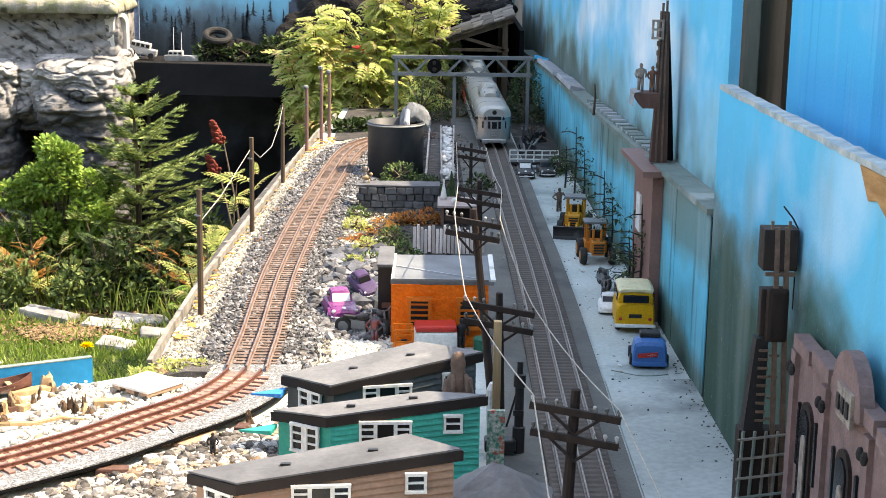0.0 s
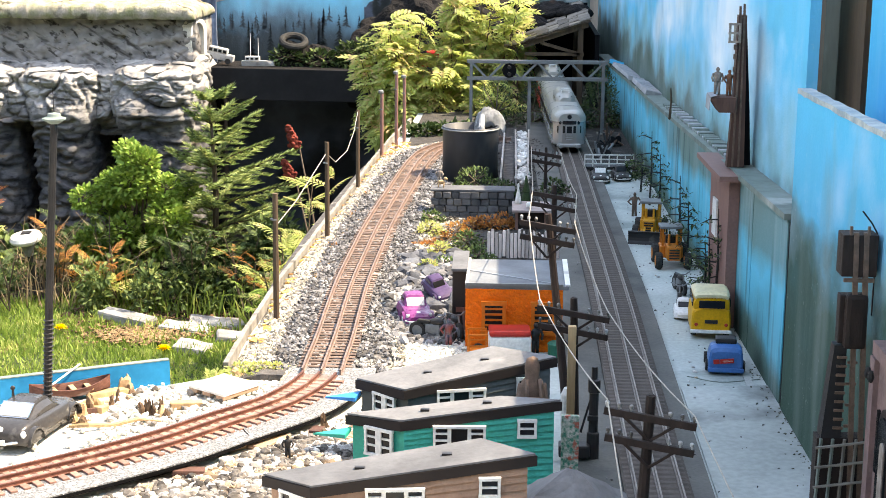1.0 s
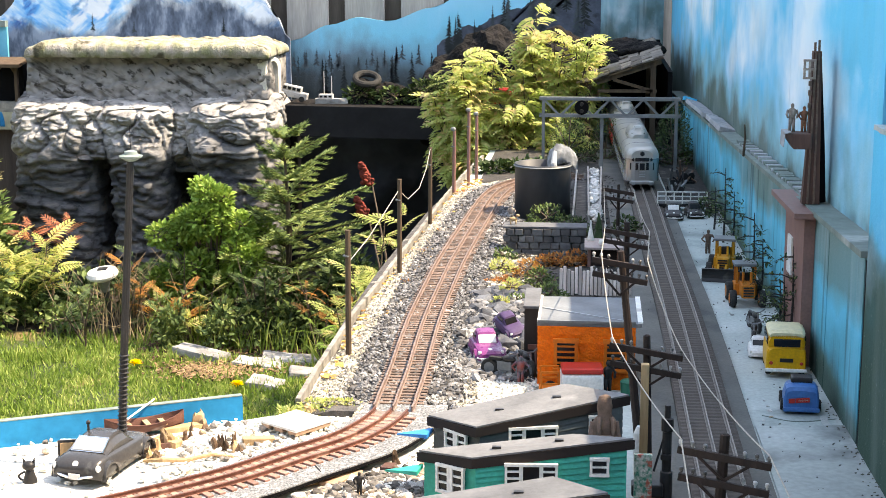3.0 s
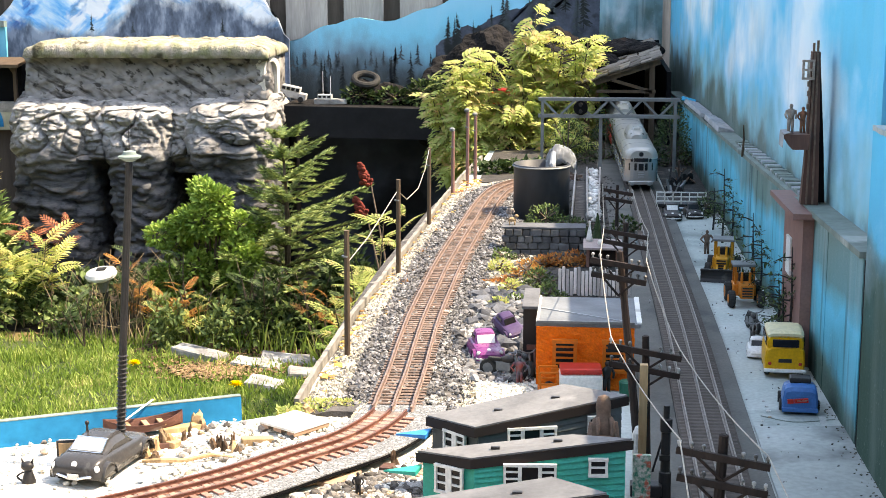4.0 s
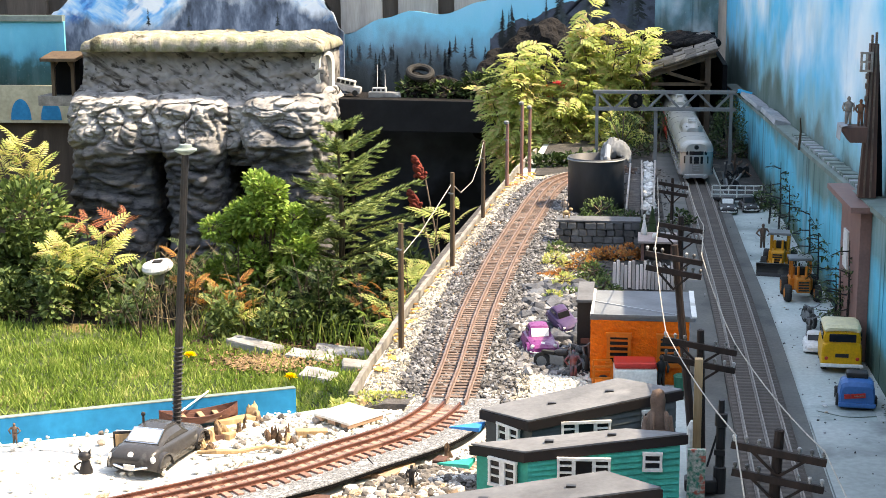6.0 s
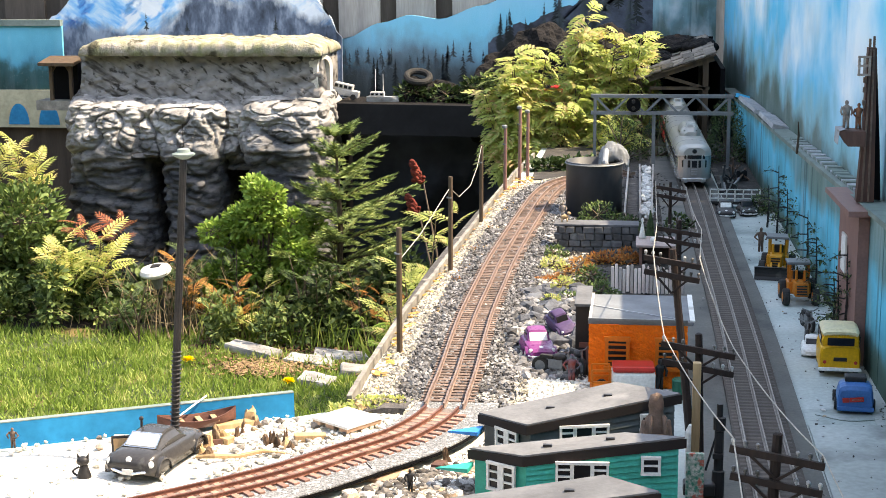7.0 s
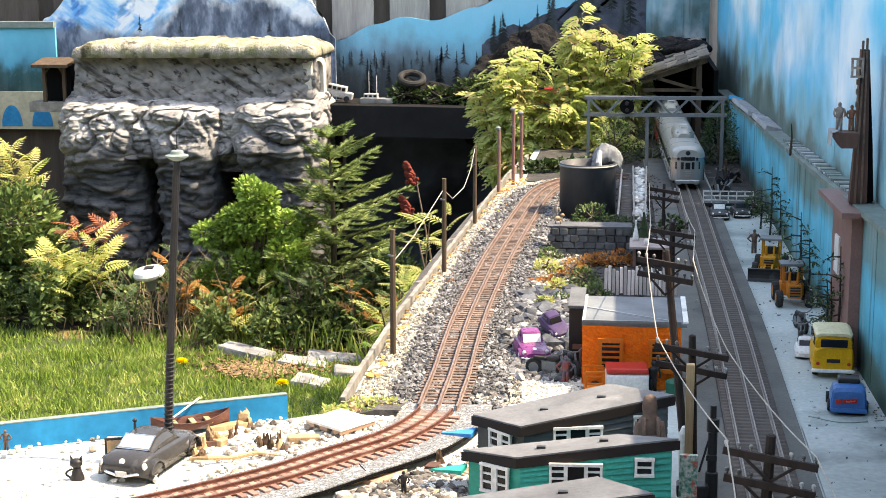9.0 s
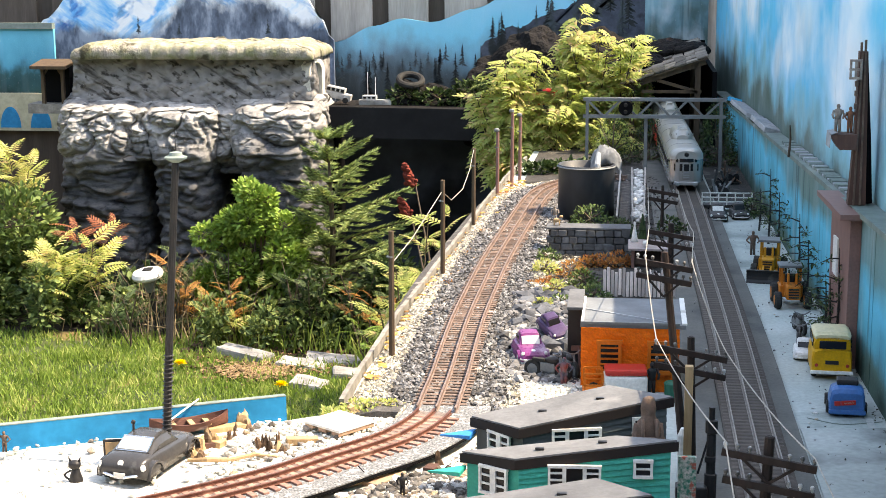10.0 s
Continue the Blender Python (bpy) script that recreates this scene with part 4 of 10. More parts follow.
# ---- masonry, rock and the far end ----
def column(bm, cx, cy, z0, z1, rx, ry, seed, f0, f1, flare, n=150, h=130):
    """A weathered rock pillar: a layered foot under a bulging shoulder that slopes back to the top."""
    rings = []
    for j in range(h + 1):
        f = j / h
        if not f0 <= f <= f1:
            continue
        z = z0 + (z1 - z0) * f
        if f < 0.66:
            prof = 0.93 + 0.04 * math.sin(f * 7 + seed)
        elif f < 0.74:
            prof = 0.93 + 0.14 * math.sin((f - 0.66) / 0.08 * math.pi / 2)
        else:
            g = (f - 0.74) / 0.26
            prof = 1.07 - 0.16 * g - 0.75 * max(0.0, (g - 0.72) / 0.28) ** 1.6
        side = 0.97 + 0.03 * math.sin(f * 5 + seed) + flare * max(0, min(1, (f - 0.60) / 0.25)) - 0.10 * max(0, (f - 0.85) / 0.15)
        ring = []
        for i in range(n):
            a = 2 * math.pi * i / n
            c, s = math.cos(a), math.sin(a)
            sq = (abs(c) ** 4 + abs(s) ** 4) ** -0.25
            x, y = cx + rx * c * sq * side, cy + ry * s * sq * prof
            q = Vector((x, y * 0.6, z))
            warp = 0.03 * noise.noise(q * 7 + Vector((seed, 0, 0)))
            lay = noise.noise(Vector((x * 6, seed, (z + warp) * 30))) + 0.6 * noise.noise(Vector((x * 13, seed, (z + warp) * 62)))
            ridge = max(0, 1 - abs(noise.noise(Vector((x * 9 + seed, y * 9, (z + warp) * 20)))) * 3.2)
            lump = abs(noise.noise(Vector((x * 13 + seed, y * 13, z * 15))))
            big = noise.noise(Vector((x * 10, seed * 2, z * 10)))
            fine = noise.noise(Vector((x * 48, y * 48, z * 80)))
            low = 1 if f < 0.72 else 0.35
            thin = abs(noise.noise(Vector((x * 3.5 + seed, y * 3, (z + warp * 0.7) * 55))))
            crack = max(0, 1 - abs(noise.noise(Vector((x * 11 + seed, y * 11, z * 13 + seed)))) * 7)
            if low == 1:
                d = 0.010 * lay + 0.014 * thin - 0.014 * ridge ** 2 + 0.013 * big + 0.007 * lump + 0.006 * fine - 0.012 * crack
            else:
                fold = max(0, 1 - abs(noise.noise(Vector((x * 5 + seed, y * 5, (z + warp) * 11 + seed)))) * 4)
                tiny = noise.noise(Vector((x * 120, y * 90, z * 150)))
                split = max(0, 1 - abs(noise.noise(Vector((x * 22 + seed, y * 20, z * 30)))) * 8)
                d = 0.007 * lay + 0.006 * thin - 0.010 * fold ** 2 + 0.012 * big + 0.005 * lump + 0.005 * fine + 0.003 * tiny - 0.022 * crack ** 2 - 0.008 * split
            ring.append((x + c * d * 0.6, y + s * d * 1.4, z + 0.008 * noise.noise(q * 14)))
        rings.append(ring)
    return loft(bm, rings)


# left track on its ballast, right track on felt
tl = thing("curved_track", "rusty three-rail model track on wooden ties, curving over ballast", "model track")
bend = [q for q in LEFT if q[0].y < JOINT]
ballasted = [q for q in LEFT if q[0].y >= JOINT]
rails(ballasted, DECK + 0.0155, M["rail_rust"], tl, 0.85, 0.0435)
rails(bend, DECK + 0.0178, M["rail_red"], tl, 0.85, 0.037, 0.62)
tr = thing("straight_track", "straight three-rail model track on dark ties beside the wall", "model track")
rails(RIGHT, DECK + 0.0085, M["rail"], tr, 0.62, 0.0415)
bm = B()
loft(bm, along(RIGHT, -0.014, DECK + 0.0, DECK + 0.0045, 0.065))
tagged(part("felt_strip", bm, M["felt"]), "dark roofing felt strip under the straight track", "track bed", kind="structure")
bm = B()
loft(bm, along(RIGHT, 0, DECK + 0.0045, DECK + 0.0083, 0.0310))
tagged(part("track_fill", bm, M["track_fill"]), "brown fines packed between the ties", "track bed", kind="structure")
bm = B()
board = [q for q in LEFT if q[0].y < 1.64]
loft(bm, along(board, 0.012, DECK + 0.0118, DECK + 0.0165, 0.047))
rb = tagged(part("roadbed", bm, M["roadbed"]), "grey speckled roadbed board with a dark cut edge under the curved track", "track bed", kind="structure")
bm = B()
loft(bm, along(board, 0.0594, DECK + 0.0122, DECK + 0.0152, 0.0006))
part("cut_edge", bm, M["black"], rb, "dark cut edge")
bm = B()
loft(bm, along(board, 0.004, DECK - 0.001, DECK + 0.0118, 0.034))
part("underlay", bm, M["plank_dark"], rb, "dark underlay")
bm = B()
beam(bm, (-0.262, 1.432, DECK + 0.0048), (-0.2300, 1.4160, DECK + 0.0048), 0.048, 0.0075, bevel=0.0008)
tagged(part("loose_plank", bm, M["plank_pink"]), "short pinkish plank pushed under the roadbed board", "plank")
bm = B()
loft(bm, along(bend, 0.0, DECK + 0.0160, DECK + 0.0180, 0.0190))
part("infill", bm, M["infill"], rb, "pinkish grit packed between the rails")
bm = B()
beam(bm, (-0.277, 1.4465, DECK + 0.0164), (-0.2565, 1.407, DECK + 0.0164), 0.0012, 0.0008)
part("seam", bm, M["black"], rb, "dark seam across the board")
bm = B()
straight = [q for q in LEFT if q[0].y >= 1.62]
loft(bm, [[p + s * -0.12 + Vector((0, 0, DECK - 0.001)), p + s * 0.10 + Vector((0, 0, DECK - 0.001)), p + s * 0.055 + Vector((0, 0, DECK + 0.011)), p + s * -0.07 + Vector((0, 0, DECK + 0.011))] for p, d, s in straight])
tagged(part("ballast_bed", bm, M["ballast_bed"]), "bank of grey stones under the curved track", "track bed", kind="structure")


def near_left(x, y):
    """Distance to the middle of the curved track."""
    return min(((p.x - x) ** 2 + (p.y - y) ** 2, (x - p.x) * s.x + (y - p.y) * s.y) for p, d, s in LEFT[::6])


def strip_x(y):
    for (xa, ya), (xb, yb) in zip(STRIP, STRIP[1:]):
        if ya <= y <= yb:
            return xa + (xb - xa) * (y - ya) / (yb - ya)
    return -0.26


def bank_z(off):
    a, flat, foot = abs(off), (0.070 if off < 0 else 0.055), (0.12 if off < 0 else 0.10)
    return DECK + 0.011 * max(0.0, min(1.0, (foot - a) / (foot - flat)))


def left_x(y):
    best = min(LEFT, key=lambda q: abs(q[0].y - y))
    return best[0].x


LX = {round(1.6 + 0.01 * k, 2): left_x(1.6 + 0.01 * k) for k in range(190)}


def bed_spot(lo, hi, ya=1.62, yb=3.4, gap=True):
    def where():
        y = random.uniform(ya, yb)
        off = random.uniform(lo, hi)
        x = LX[round(y, 2)] + off
        if x < strip_x(y) + 0.008:
            return None
        if abs(off) < 0.03 and gap and random.random() < 0.15:
            return None
        return x, y, bank_z(off) + (0.0012 if abs(off) < 0.034 else 0)
    return where


heap("ballast", 13500, bed_spot(-0.098, 0.085), (0.0022, 0.0050), M["ballast"], "grey crushed stone ballast round the ties", seed=4)
heap("ballast", 5200, bed_spot(-0.13, -0.066), (0.0025, 0.0055), M["ballast_light"], "pale cream crushed stone along the kerb", seed=5)
heap("ballast", 2000, bed_spot(0.07, 0.13, 1.62, 2.6), (0.0025, 0.006), M["ballast_light"], "pale crushed stone beside the yard", seed=6)



def joint_spot():
    x, y = random.uniform(-0.345, -0.235), random.uniform(1.600, 1.665)
    return (x, y, DECK + 0.009) if near_left(x, y)[0] > 0.034 ** 2 and x > strip_x(y) + 0.006 else None


heap("ballast", 420, joint_spot, (0.0025, 0.0055), M["ballast_light"], "pale and brown stones where the ballast ends", seed=7)
leafy("low yellow-green creeping mat beside the track joint", "ground cover", (-0.289, 1.652, DECK + 0.010), [(-0.022, 0, 0.001, 0.013, 0.006, 0.003), (0.0, 0.002, 0.001, 0.016, 0.006, 0.0035), (0.020, 0, 0.001, 0.013, 0.006, 0.003)], leaf_shape(0.005, 0.003), 260, L["sumac"], seed=65, name="creeping_mat", twig=False, inside=0.3)
bm = B()
ring = []
for k in range(241):
    y = STRIP[0][1] + (STRIP[-1][1] - STRIP[0][1]) * k / 240
    x = strip_x(y) + 0.0012 * noise.noise(Vector((y * 5, 0, 0)))
    chip = 0.003 * min(0.0, noise.noise(Vector((y * 26, 3, 0))) + 0.1) + 0.001 * noise.noise(Vector((y * 90, 1, 0)))
    ring.append([(x - 0.003, y, DECK - 0.03), (x + 0.003, y, DECK - 0.03), (x + 0.003, y, DECK + 0.017 + chip), (x - 0.003, y, DECK + 0.017 + chip * 1.3)])
loft(bm, ring)
tagged(part("edge_board", bm, M["concrete"]), "weathered grey edging board along the ballast bank", "edging", kind="structure")

bb = thing("blue_board", "bright blue painted board with a pale top edge behind the gravel", "board")
bm = B()
a, b = Vector((-1.4, 1.112, 0)), Vector((-0.383, 1.616, 0))
beam(bm, (a.x, a.y, DECK + 0.006), (b.x, b.y, DECK + 0.0085), 0.008, 0.041)
part("face_board", bm, M["board_blue"], bb)
bm = B()
beam(bm, (a.x, a.y, DECK + 0.0270), (b.x, b.y, DECK + 0.0295), 0.0085, 0.0010)
part("top_edge", bm, M["ledge"], bb)

# white gravel ground round the curve
verts, faces, keep = [], [], {}
NX, NY = 110, 60
for j in range(NY + 1):
    for i in range(NX + 1):
        x, y = -1.35 + 1.28 * i / NX, 0.7 + 1.2 * j / NY
        verts.append((x, y, DECK + 0.003 + 0.004 * noise.noise(Vector((x * 14, y * 14, 0))) + 0.002 * noise.noise(Vector((x * 50, y * 50, 5)))))


def inside(x, y):
    lim = 1.474 + (x + 0.664) * 0.4982 - 0.006 if x < -0.381 else (1.60 if x < -0.335 else 1.9)
    return y < lim and not (x > -0.335 and y > 1.9)


for j in range(NY):
    for i in range(NX):
        a = j * (NX + 1) + i
        q = (a, a + 1, a + NX + 2, a + NX + 1)
        if all(inside(verts[k][0], verts[k][1]) for k in q):
            faces.append(q)
tagged(raw("gravel_ground", verts, faces, M["gravel"], smooth=True), "bleached white sand and gravel on the bench", "gravel", kind="structure")


def sand_spot():
    x, y = random.uniform(-0.75, -0.08), random.uniform(1.2, 1.62)
    if not inside(x, y):
        return None
    d2, side = near_left(x, y)
    if d2 < 0.036 ** 2 or (0 < side < 0.064 and d2 < 0.064 ** 2):
        return None
    if x < -0.42 and side < 0 and random.random() < 0.9:
        return None
    return x, y, DECK + 0.004


heap("chippings", 2600, sand_spot, (0.0012, 0.0040), M["gravel"], "white stone chippings strewn on the sand", STONES, seed=8)



def rubble_spot():
    p = sand_spot()
    return p if p and (p[1] < 1.30 + (p[0] + 0.40) * 0.75 or (p[1] > 1.455 and random.random() < 0.06)) else None


heap("rubble", 2400, rubble_spot, (0.0018, 0.0060), material("rubble_stone", (0.24, 0.22, 0.20), (0.08, 0.072, 0.065), 50, 0.9, vary=0.7, c3=(0.34, 0.24, 0.16), spots=0.58), "grey and brown broken rubble among the white stones", STONES, seed=9)

# rock pillars
rock = thing("rock_face", "grey layered rock outcrop, coloured pale on top as if sunlit and split by dark clefts", "rock")
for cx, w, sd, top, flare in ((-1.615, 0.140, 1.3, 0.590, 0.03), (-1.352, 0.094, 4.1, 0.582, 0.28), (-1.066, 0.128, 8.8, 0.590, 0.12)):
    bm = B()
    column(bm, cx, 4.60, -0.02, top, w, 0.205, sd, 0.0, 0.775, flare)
    foot = part("pillar", bm, M["rock"], rock, "layered stone with shade put into its dark colour", smooth=True)
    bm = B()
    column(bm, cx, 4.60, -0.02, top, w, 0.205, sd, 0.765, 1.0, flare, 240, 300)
    part("cap_rock", bm, M["rock"], foot, "pale cap with sunlight put into its colour", smooth=True)
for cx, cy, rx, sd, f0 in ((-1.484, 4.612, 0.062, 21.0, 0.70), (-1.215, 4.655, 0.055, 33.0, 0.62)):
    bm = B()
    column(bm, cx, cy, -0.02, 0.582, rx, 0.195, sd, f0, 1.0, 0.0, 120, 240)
    part("cap_rock", bm, M["rock"], rock, "pale cap with sunlight put into its colour", smooth=True)
# black box whose colour stands in for the shade deep in the clefts
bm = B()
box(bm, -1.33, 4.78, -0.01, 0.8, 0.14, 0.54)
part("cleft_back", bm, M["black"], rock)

shed = thing("stone_snow_shed", "long stucco rock shelter with a mossy roof and arched end", "model building")
bm = B()
n = 170
rings = []
for i in range(n + 1):
    x = -1.715 + 0.755 * i / n
    sec = []
    for k in range(40):
        z = 0.535 + 0.175 * k / 39
        u, w = x * 0.9 + z * 0.45, z * 0.9 - x * 0.35
        y = 4.50 + 0.03 * k / 39 + 0.014 * noise.noise(Vector((u * 9, w * 30, 0))) + 0.012 * max(0, noise.noise(Vector((u * 26, w * 70, 4)))) + 0.006 * noise.noise(Vector((x * 70, 0, z * 80))) + 0.030 * max(0, noise.noise(Vector((u * 40, w * 48, 9))) - 0.22)
        sec.append((x + 0.02 * noise.noise(Vector((0, z * 10, 3))), y, z))
    sec += [(x, 4.78, 0.71), (x, 4.78, 0.535)]
    rings.append(sec)
loft(bm, rings)
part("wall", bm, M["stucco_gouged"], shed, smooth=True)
bm = B()
rings = []
for i in range(n + 1):
    x = -1.70 + 0.75 * i / n
    e = math.sqrt(max(0.0, 1 - abs(2 * i / n - 1) ** 10))
    sec = []
    for k in range(14):
        a = math.pi * k / 13
        w = 0.007 * noise.noise(Vector((x * 13, k * 0.35, 1))) + 0.005 * noise.noise(Vector((x * 45, k * 0.6, 4))) + 0.004 * noise.noise(Vector((x * 110, k * 1.5, 4)))
        c = math.cos(a)
        sec.append((x, 4.63 - (0.158 + w) * math.copysign(abs(c) ** 0.45, c), 0.700 + (0.048 + w) * (0.35 + 0.65 * e) * max(0.0, math.sin(a)) ** 0.3 + 0.006 * noise.noise(Vector((x * 18, 2, k)))))
    rings.append(sec)
loft(bm, rings)
part("roof", bm, M["moss"], shed, smooth=True)
bm = B()
arch = []
for k in range(13):
    a = math.pi * k / 12
    arch.append((0.030 * math.cos(a), 0.115 + 0.030 * math.sin(a)))
outer = [(0.047, 0)] + [(x * 1.55, z * 1.08) for x, z in arch] + [(-0.047, 0)]
inner = [(0.030, 0)] + arch + [(-0.030, 0)]
m = pose(-0.955, 4.56, 0.542, 0, 0, 72)
fo = [[bm.verts.new(m @ Vector((x, y, z))) for x, z in o] for o, y in ((outer, 0), (inner, 0), (outer, 0.06), (inner, 0.06))]
for i in range(len(outer) - 1):
    for A, C in ((fo[0], fo[1]), (fo[1], fo[3]), (fo[3], fo[2]), (fo[2], fo[0])):
        bm.faces.new((A[i], A[i + 1], C[i + 1], C[i]))
part("portal_arch", bm, M["gravel"], shed)
# black block: shade within the arch put into its colour
bm = B()
box(bm, 0, 0.05, 0, 0.064, 0.02, 0.15, m)
part("portal_dark", bm, M["black"], shed)
portal = thing("timber_portal", "small dark timber portal with a shingled roof", "model building", pose(-1.795, 4.60, 0.555))
for x in (-0.032, 0.032):
    bm = B()
    box(bm, x, -0.03, -0.02, 0.010, 0.012, 0.14)
    beam(bm, (x, -0.03, 0.085), (x * 0.3, -0.03, 0.117), 0.006, 0.006)
    part("post", bm, M["wood_post"], portal)
bm = B()
box(bm, 0, 0, 0.118, 0.115, 0.11, 0.010, pose(0, 0, 0, 8, 0, 0))
part("roof", bm, M["wood_post"], portal)
# solid black box in place of the tunnel's unlit inside
bm = B()
box(bm, 0, 0.03, 0, 0.08, 0.05, 0.118)
part("tunnel", bm, M["black"], portal)
bm = B()
box(bm, 0, 0.0, -0.03, 0.16, 0.09, 0.03)
part("sill", bm, M["concrete"], portal)
arcade = thing("painted_arcade", "cream board with blue arched openings under the lake mural", "board", kind="structure")
bm = B()
box(bm, -2.25, 4.86, 0.435, 0.72, 0.012, 0.125)
part("face_board", bm, material("cream", (0.52, 0.50, 0.36), (0.42, 0.40, 0.28), 14, 0.8, c3=(0.3, 0.28, 0.2)), arcade)
for x in (-2.06, -1.955):
    bm = B()
    pts = [(x + 0.036 * math.cos(math.pi * k / 12), 0.445 + 0.07 * math.sin(math.pi * k / 12)) for k in range(13)]
    f = [bm.verts.new((px, 4.8525, pz)) for px, pz in pts]
    bm.faces.new(f)
    part("arch", bm, M["board_blue"], arcade)
bm = B()
box(bm, -2.2, 4.9, 0.0, 0.9, 0.03, 0.44)
tagged(part("dark_boards", bm, M["plank_dark"]), "dark brown boards under the painted arcade", "boards", kind="structure")

span = thing("bridge_span", "black painted girder spanning a dark hollow", "model bridge")
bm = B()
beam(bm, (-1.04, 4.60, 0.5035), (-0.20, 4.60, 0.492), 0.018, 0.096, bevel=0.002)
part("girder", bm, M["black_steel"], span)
bm = B()
beam(bm, (-0.93, 4.70, 0.5445), (-0.20, 4.70, 0.533), 0.20, 0.012)
part("bridge_deck", bm, M["rock_dark"], span)
# backing boards: the hollow's shade is put into their dark colour
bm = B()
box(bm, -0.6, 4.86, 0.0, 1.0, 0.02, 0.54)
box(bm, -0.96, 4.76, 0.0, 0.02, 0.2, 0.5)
tagged(part("hollow_back", bm, M["hollow"]), "backing boards under the bridge, the hollow's shade put into their dark colour", "boards", kind="structure")
hill = thing("rock_hill", "dark rocky hillside behind the yellow shrubs", "rock")
bm = B()
for cx, cy, rx, rz, sd in ((-0.30, 4.78, 0.17, 0.26, 2.0), (-0.12, 4.82, 0.15, 0.24, 5.5), (-0.44, 4.80, 0.10, 0.15, 9.0)):
    r0 = bmesh.ops.create_icosphere(bm, subdivisions=5, radius=1, matrix=Matrix.Translation((cx, cy, 0.53)) @ Matrix.Diagonal((rx, 0.13, rz, 1)))
    bm.normal_update()
    for v in r0["verts"]:
        v.co += v.normal * (0.035 * noise.noise(v.co * 12 + Vector((sd, 0, 0))) + 0.016 * noise.noise(v.co * 36))
part("slope", bm, M["rock_dark"], hill, smooth=False)

# ---- plants ----
FROND = frond_shape(1.0, 8, 0.30, 0.30)
FERN = frond_shape(1.0, 10, 0.24, 0.26, 0.45)
LEAF_S = leaf_shape(0.016, 0.009)
LEAF_M = leaf_shape(0.030, 0.017)


def crown(n, cx, wx, wy, zlo, zhi, peak, seed):
    """Stem tops inside a domed crown."""
    random.seed(seed)
    out = []
    while len(out) < n:
        x, y = random.uniform(-wx, wx), random.uniform(-wy, wy)
        top = zhi - (zhi - zlo) * min(1, abs(x - peak) / wx) ** 2.2
        out.append((cx + x, y - 0.03, top * random.uniform(0.66, 1.0)))
    return out


BROAD = frond_shape(1.0, 6, 0.42, 0.42, 0.75)
fronded("yellow-green sumac with feathery leaves turning gold", "shrub", (-0.30, 4.05, 0.26), crown(24, 0.015, 0.140, 0.07, 0.40, 0.53, -0.045, 61), BROAD, 30, (0.050, 0.085), L["yellow"], seed=11, tilt=(-0.9, 0.5), low=0.40)
fronded("yellow-green sumac with feathery leaves turning gold", "shrub", (-0.10, 4.10, 0.26), crown(26, -0.01, 0.130, 0.07, 0.42, 0.64, 0.02, 62), BROAD, 32, (0.050, 0.088), L["yellow"], seed=12, tilt=(-0.9, 0.5), low=0.40)
fronded("low yellow-green sumac growing in the shade of the tall ones", "shrub", (-0.05, 3.98, 0.26), crown(20, 0.0, 0.11, 0.05, 0.16, 0.34, 0.0, 63), BROAD, 20, (0.045, 0.080), L["yellow"], seed=64, tilt=(-0.9, 0.5), low=0.35)
fronded("young sumac with pale yellow feather leaves", "shrub", (-1.52, 3.95, 0.0), [(-0.06, 0, 0.22), (0.05, 0.02, 0.24), (0.10, -0.03, 0.20), (-0.10, -0.02, 0.20), (0.0, -0.05, 0.15)], FROND, 12, (0.08, 0.13), L["sumac"], seed=13, low=0.45)
fronded("sumac seedling with red autumn leaves", "shrub", (-1.50, 4.05, 0.0), [(-0.05, 0, 0.26), (0.06, 0, 0.27)], FROND, 8, (0.07, 0.10), L["red"], seed=14, low=0.75)
fronded("sumac with golden feather leaves by the dark boards", "shrub", (-1.82, 4.3, 0.0), [(-0.02, 0, 0.45), (0.05, 0, 0.42), (-0.08, -0.02, 0.42), (0.03, -0.03, 0.36)], FROND, 13, (0.08, 0.13), L["sumac"], seed=15, low=0.6)
fronded("yellow sumac shoots leaning against the edging", "shrub", (-0.47, 3.28, 0.0), [(-0.05, 0, 0.33), (0.02, 0.05, 0.44), (-0.01, -0.08, 0.30), (0.05, 0.1, 0.43), (-0.08, -0.04, 0.24)], FROND, 11, (0.06, 0.10), L["yellow"], seed=16, low=0.5)
fronded("drying fern with rust-coloured fronds", "fern", (-0.66, 3.66, 0.0), [(0.02, 0, 0.17), (0.07, 0.02, 0.13), (-0.04, 0.01, 0.19)], FERN, 7, (0.05, 0.08), L["rust"], seed=17, low=0.5, name="fern")
random.seed(210)
tufts = []
for cx, cz, rx, rz, n in ((0.02, 0.335, 0.075, 0.085, 6), (-0.085, 0.27, 0.065, 0.085, 5), (0.075, 0.25, 0.065, 0.10, 5), (-0.05, 0.165, 0.09, 0.075, 5), (0.05, 0.155, 0.075, 0.075, 4)):
    for _ in range(n):
        a, q = random.uniform(0, 6.28), random.uniform(0.35, 1.0)
        tufts.append((cx + rx * q * math.cos(a), random.uniform(-0.08, 0.05), cz + rz * q * math.sin(a), random.uniform(0.028, 0.044), random.uniform(0.028, 0.042), random.uniform(0.030, 0.046)))
leafy("dense bright green boxwood bush of upright tufts with dark gaps", "bush", (-1.02, 4.0, 0.0), tufts, leaf_shape(0.0155, 0.009), 10500, L["box"], seed=21)
leafy("dark green laurel bush in front of the boards", "bush", (-1.78, 4.15, 0.0), [(0.0, 0, 0.24, 0.14, 0.12, 0.12), (-0.12, 0, 0.16, 0.14, 0.12, 0.15), (0.06, 0, 0.12, 0.12, 0.1, 0.12)], leaf_shape(0.024, 0.012), 4200, L["laurel"], seed=22)


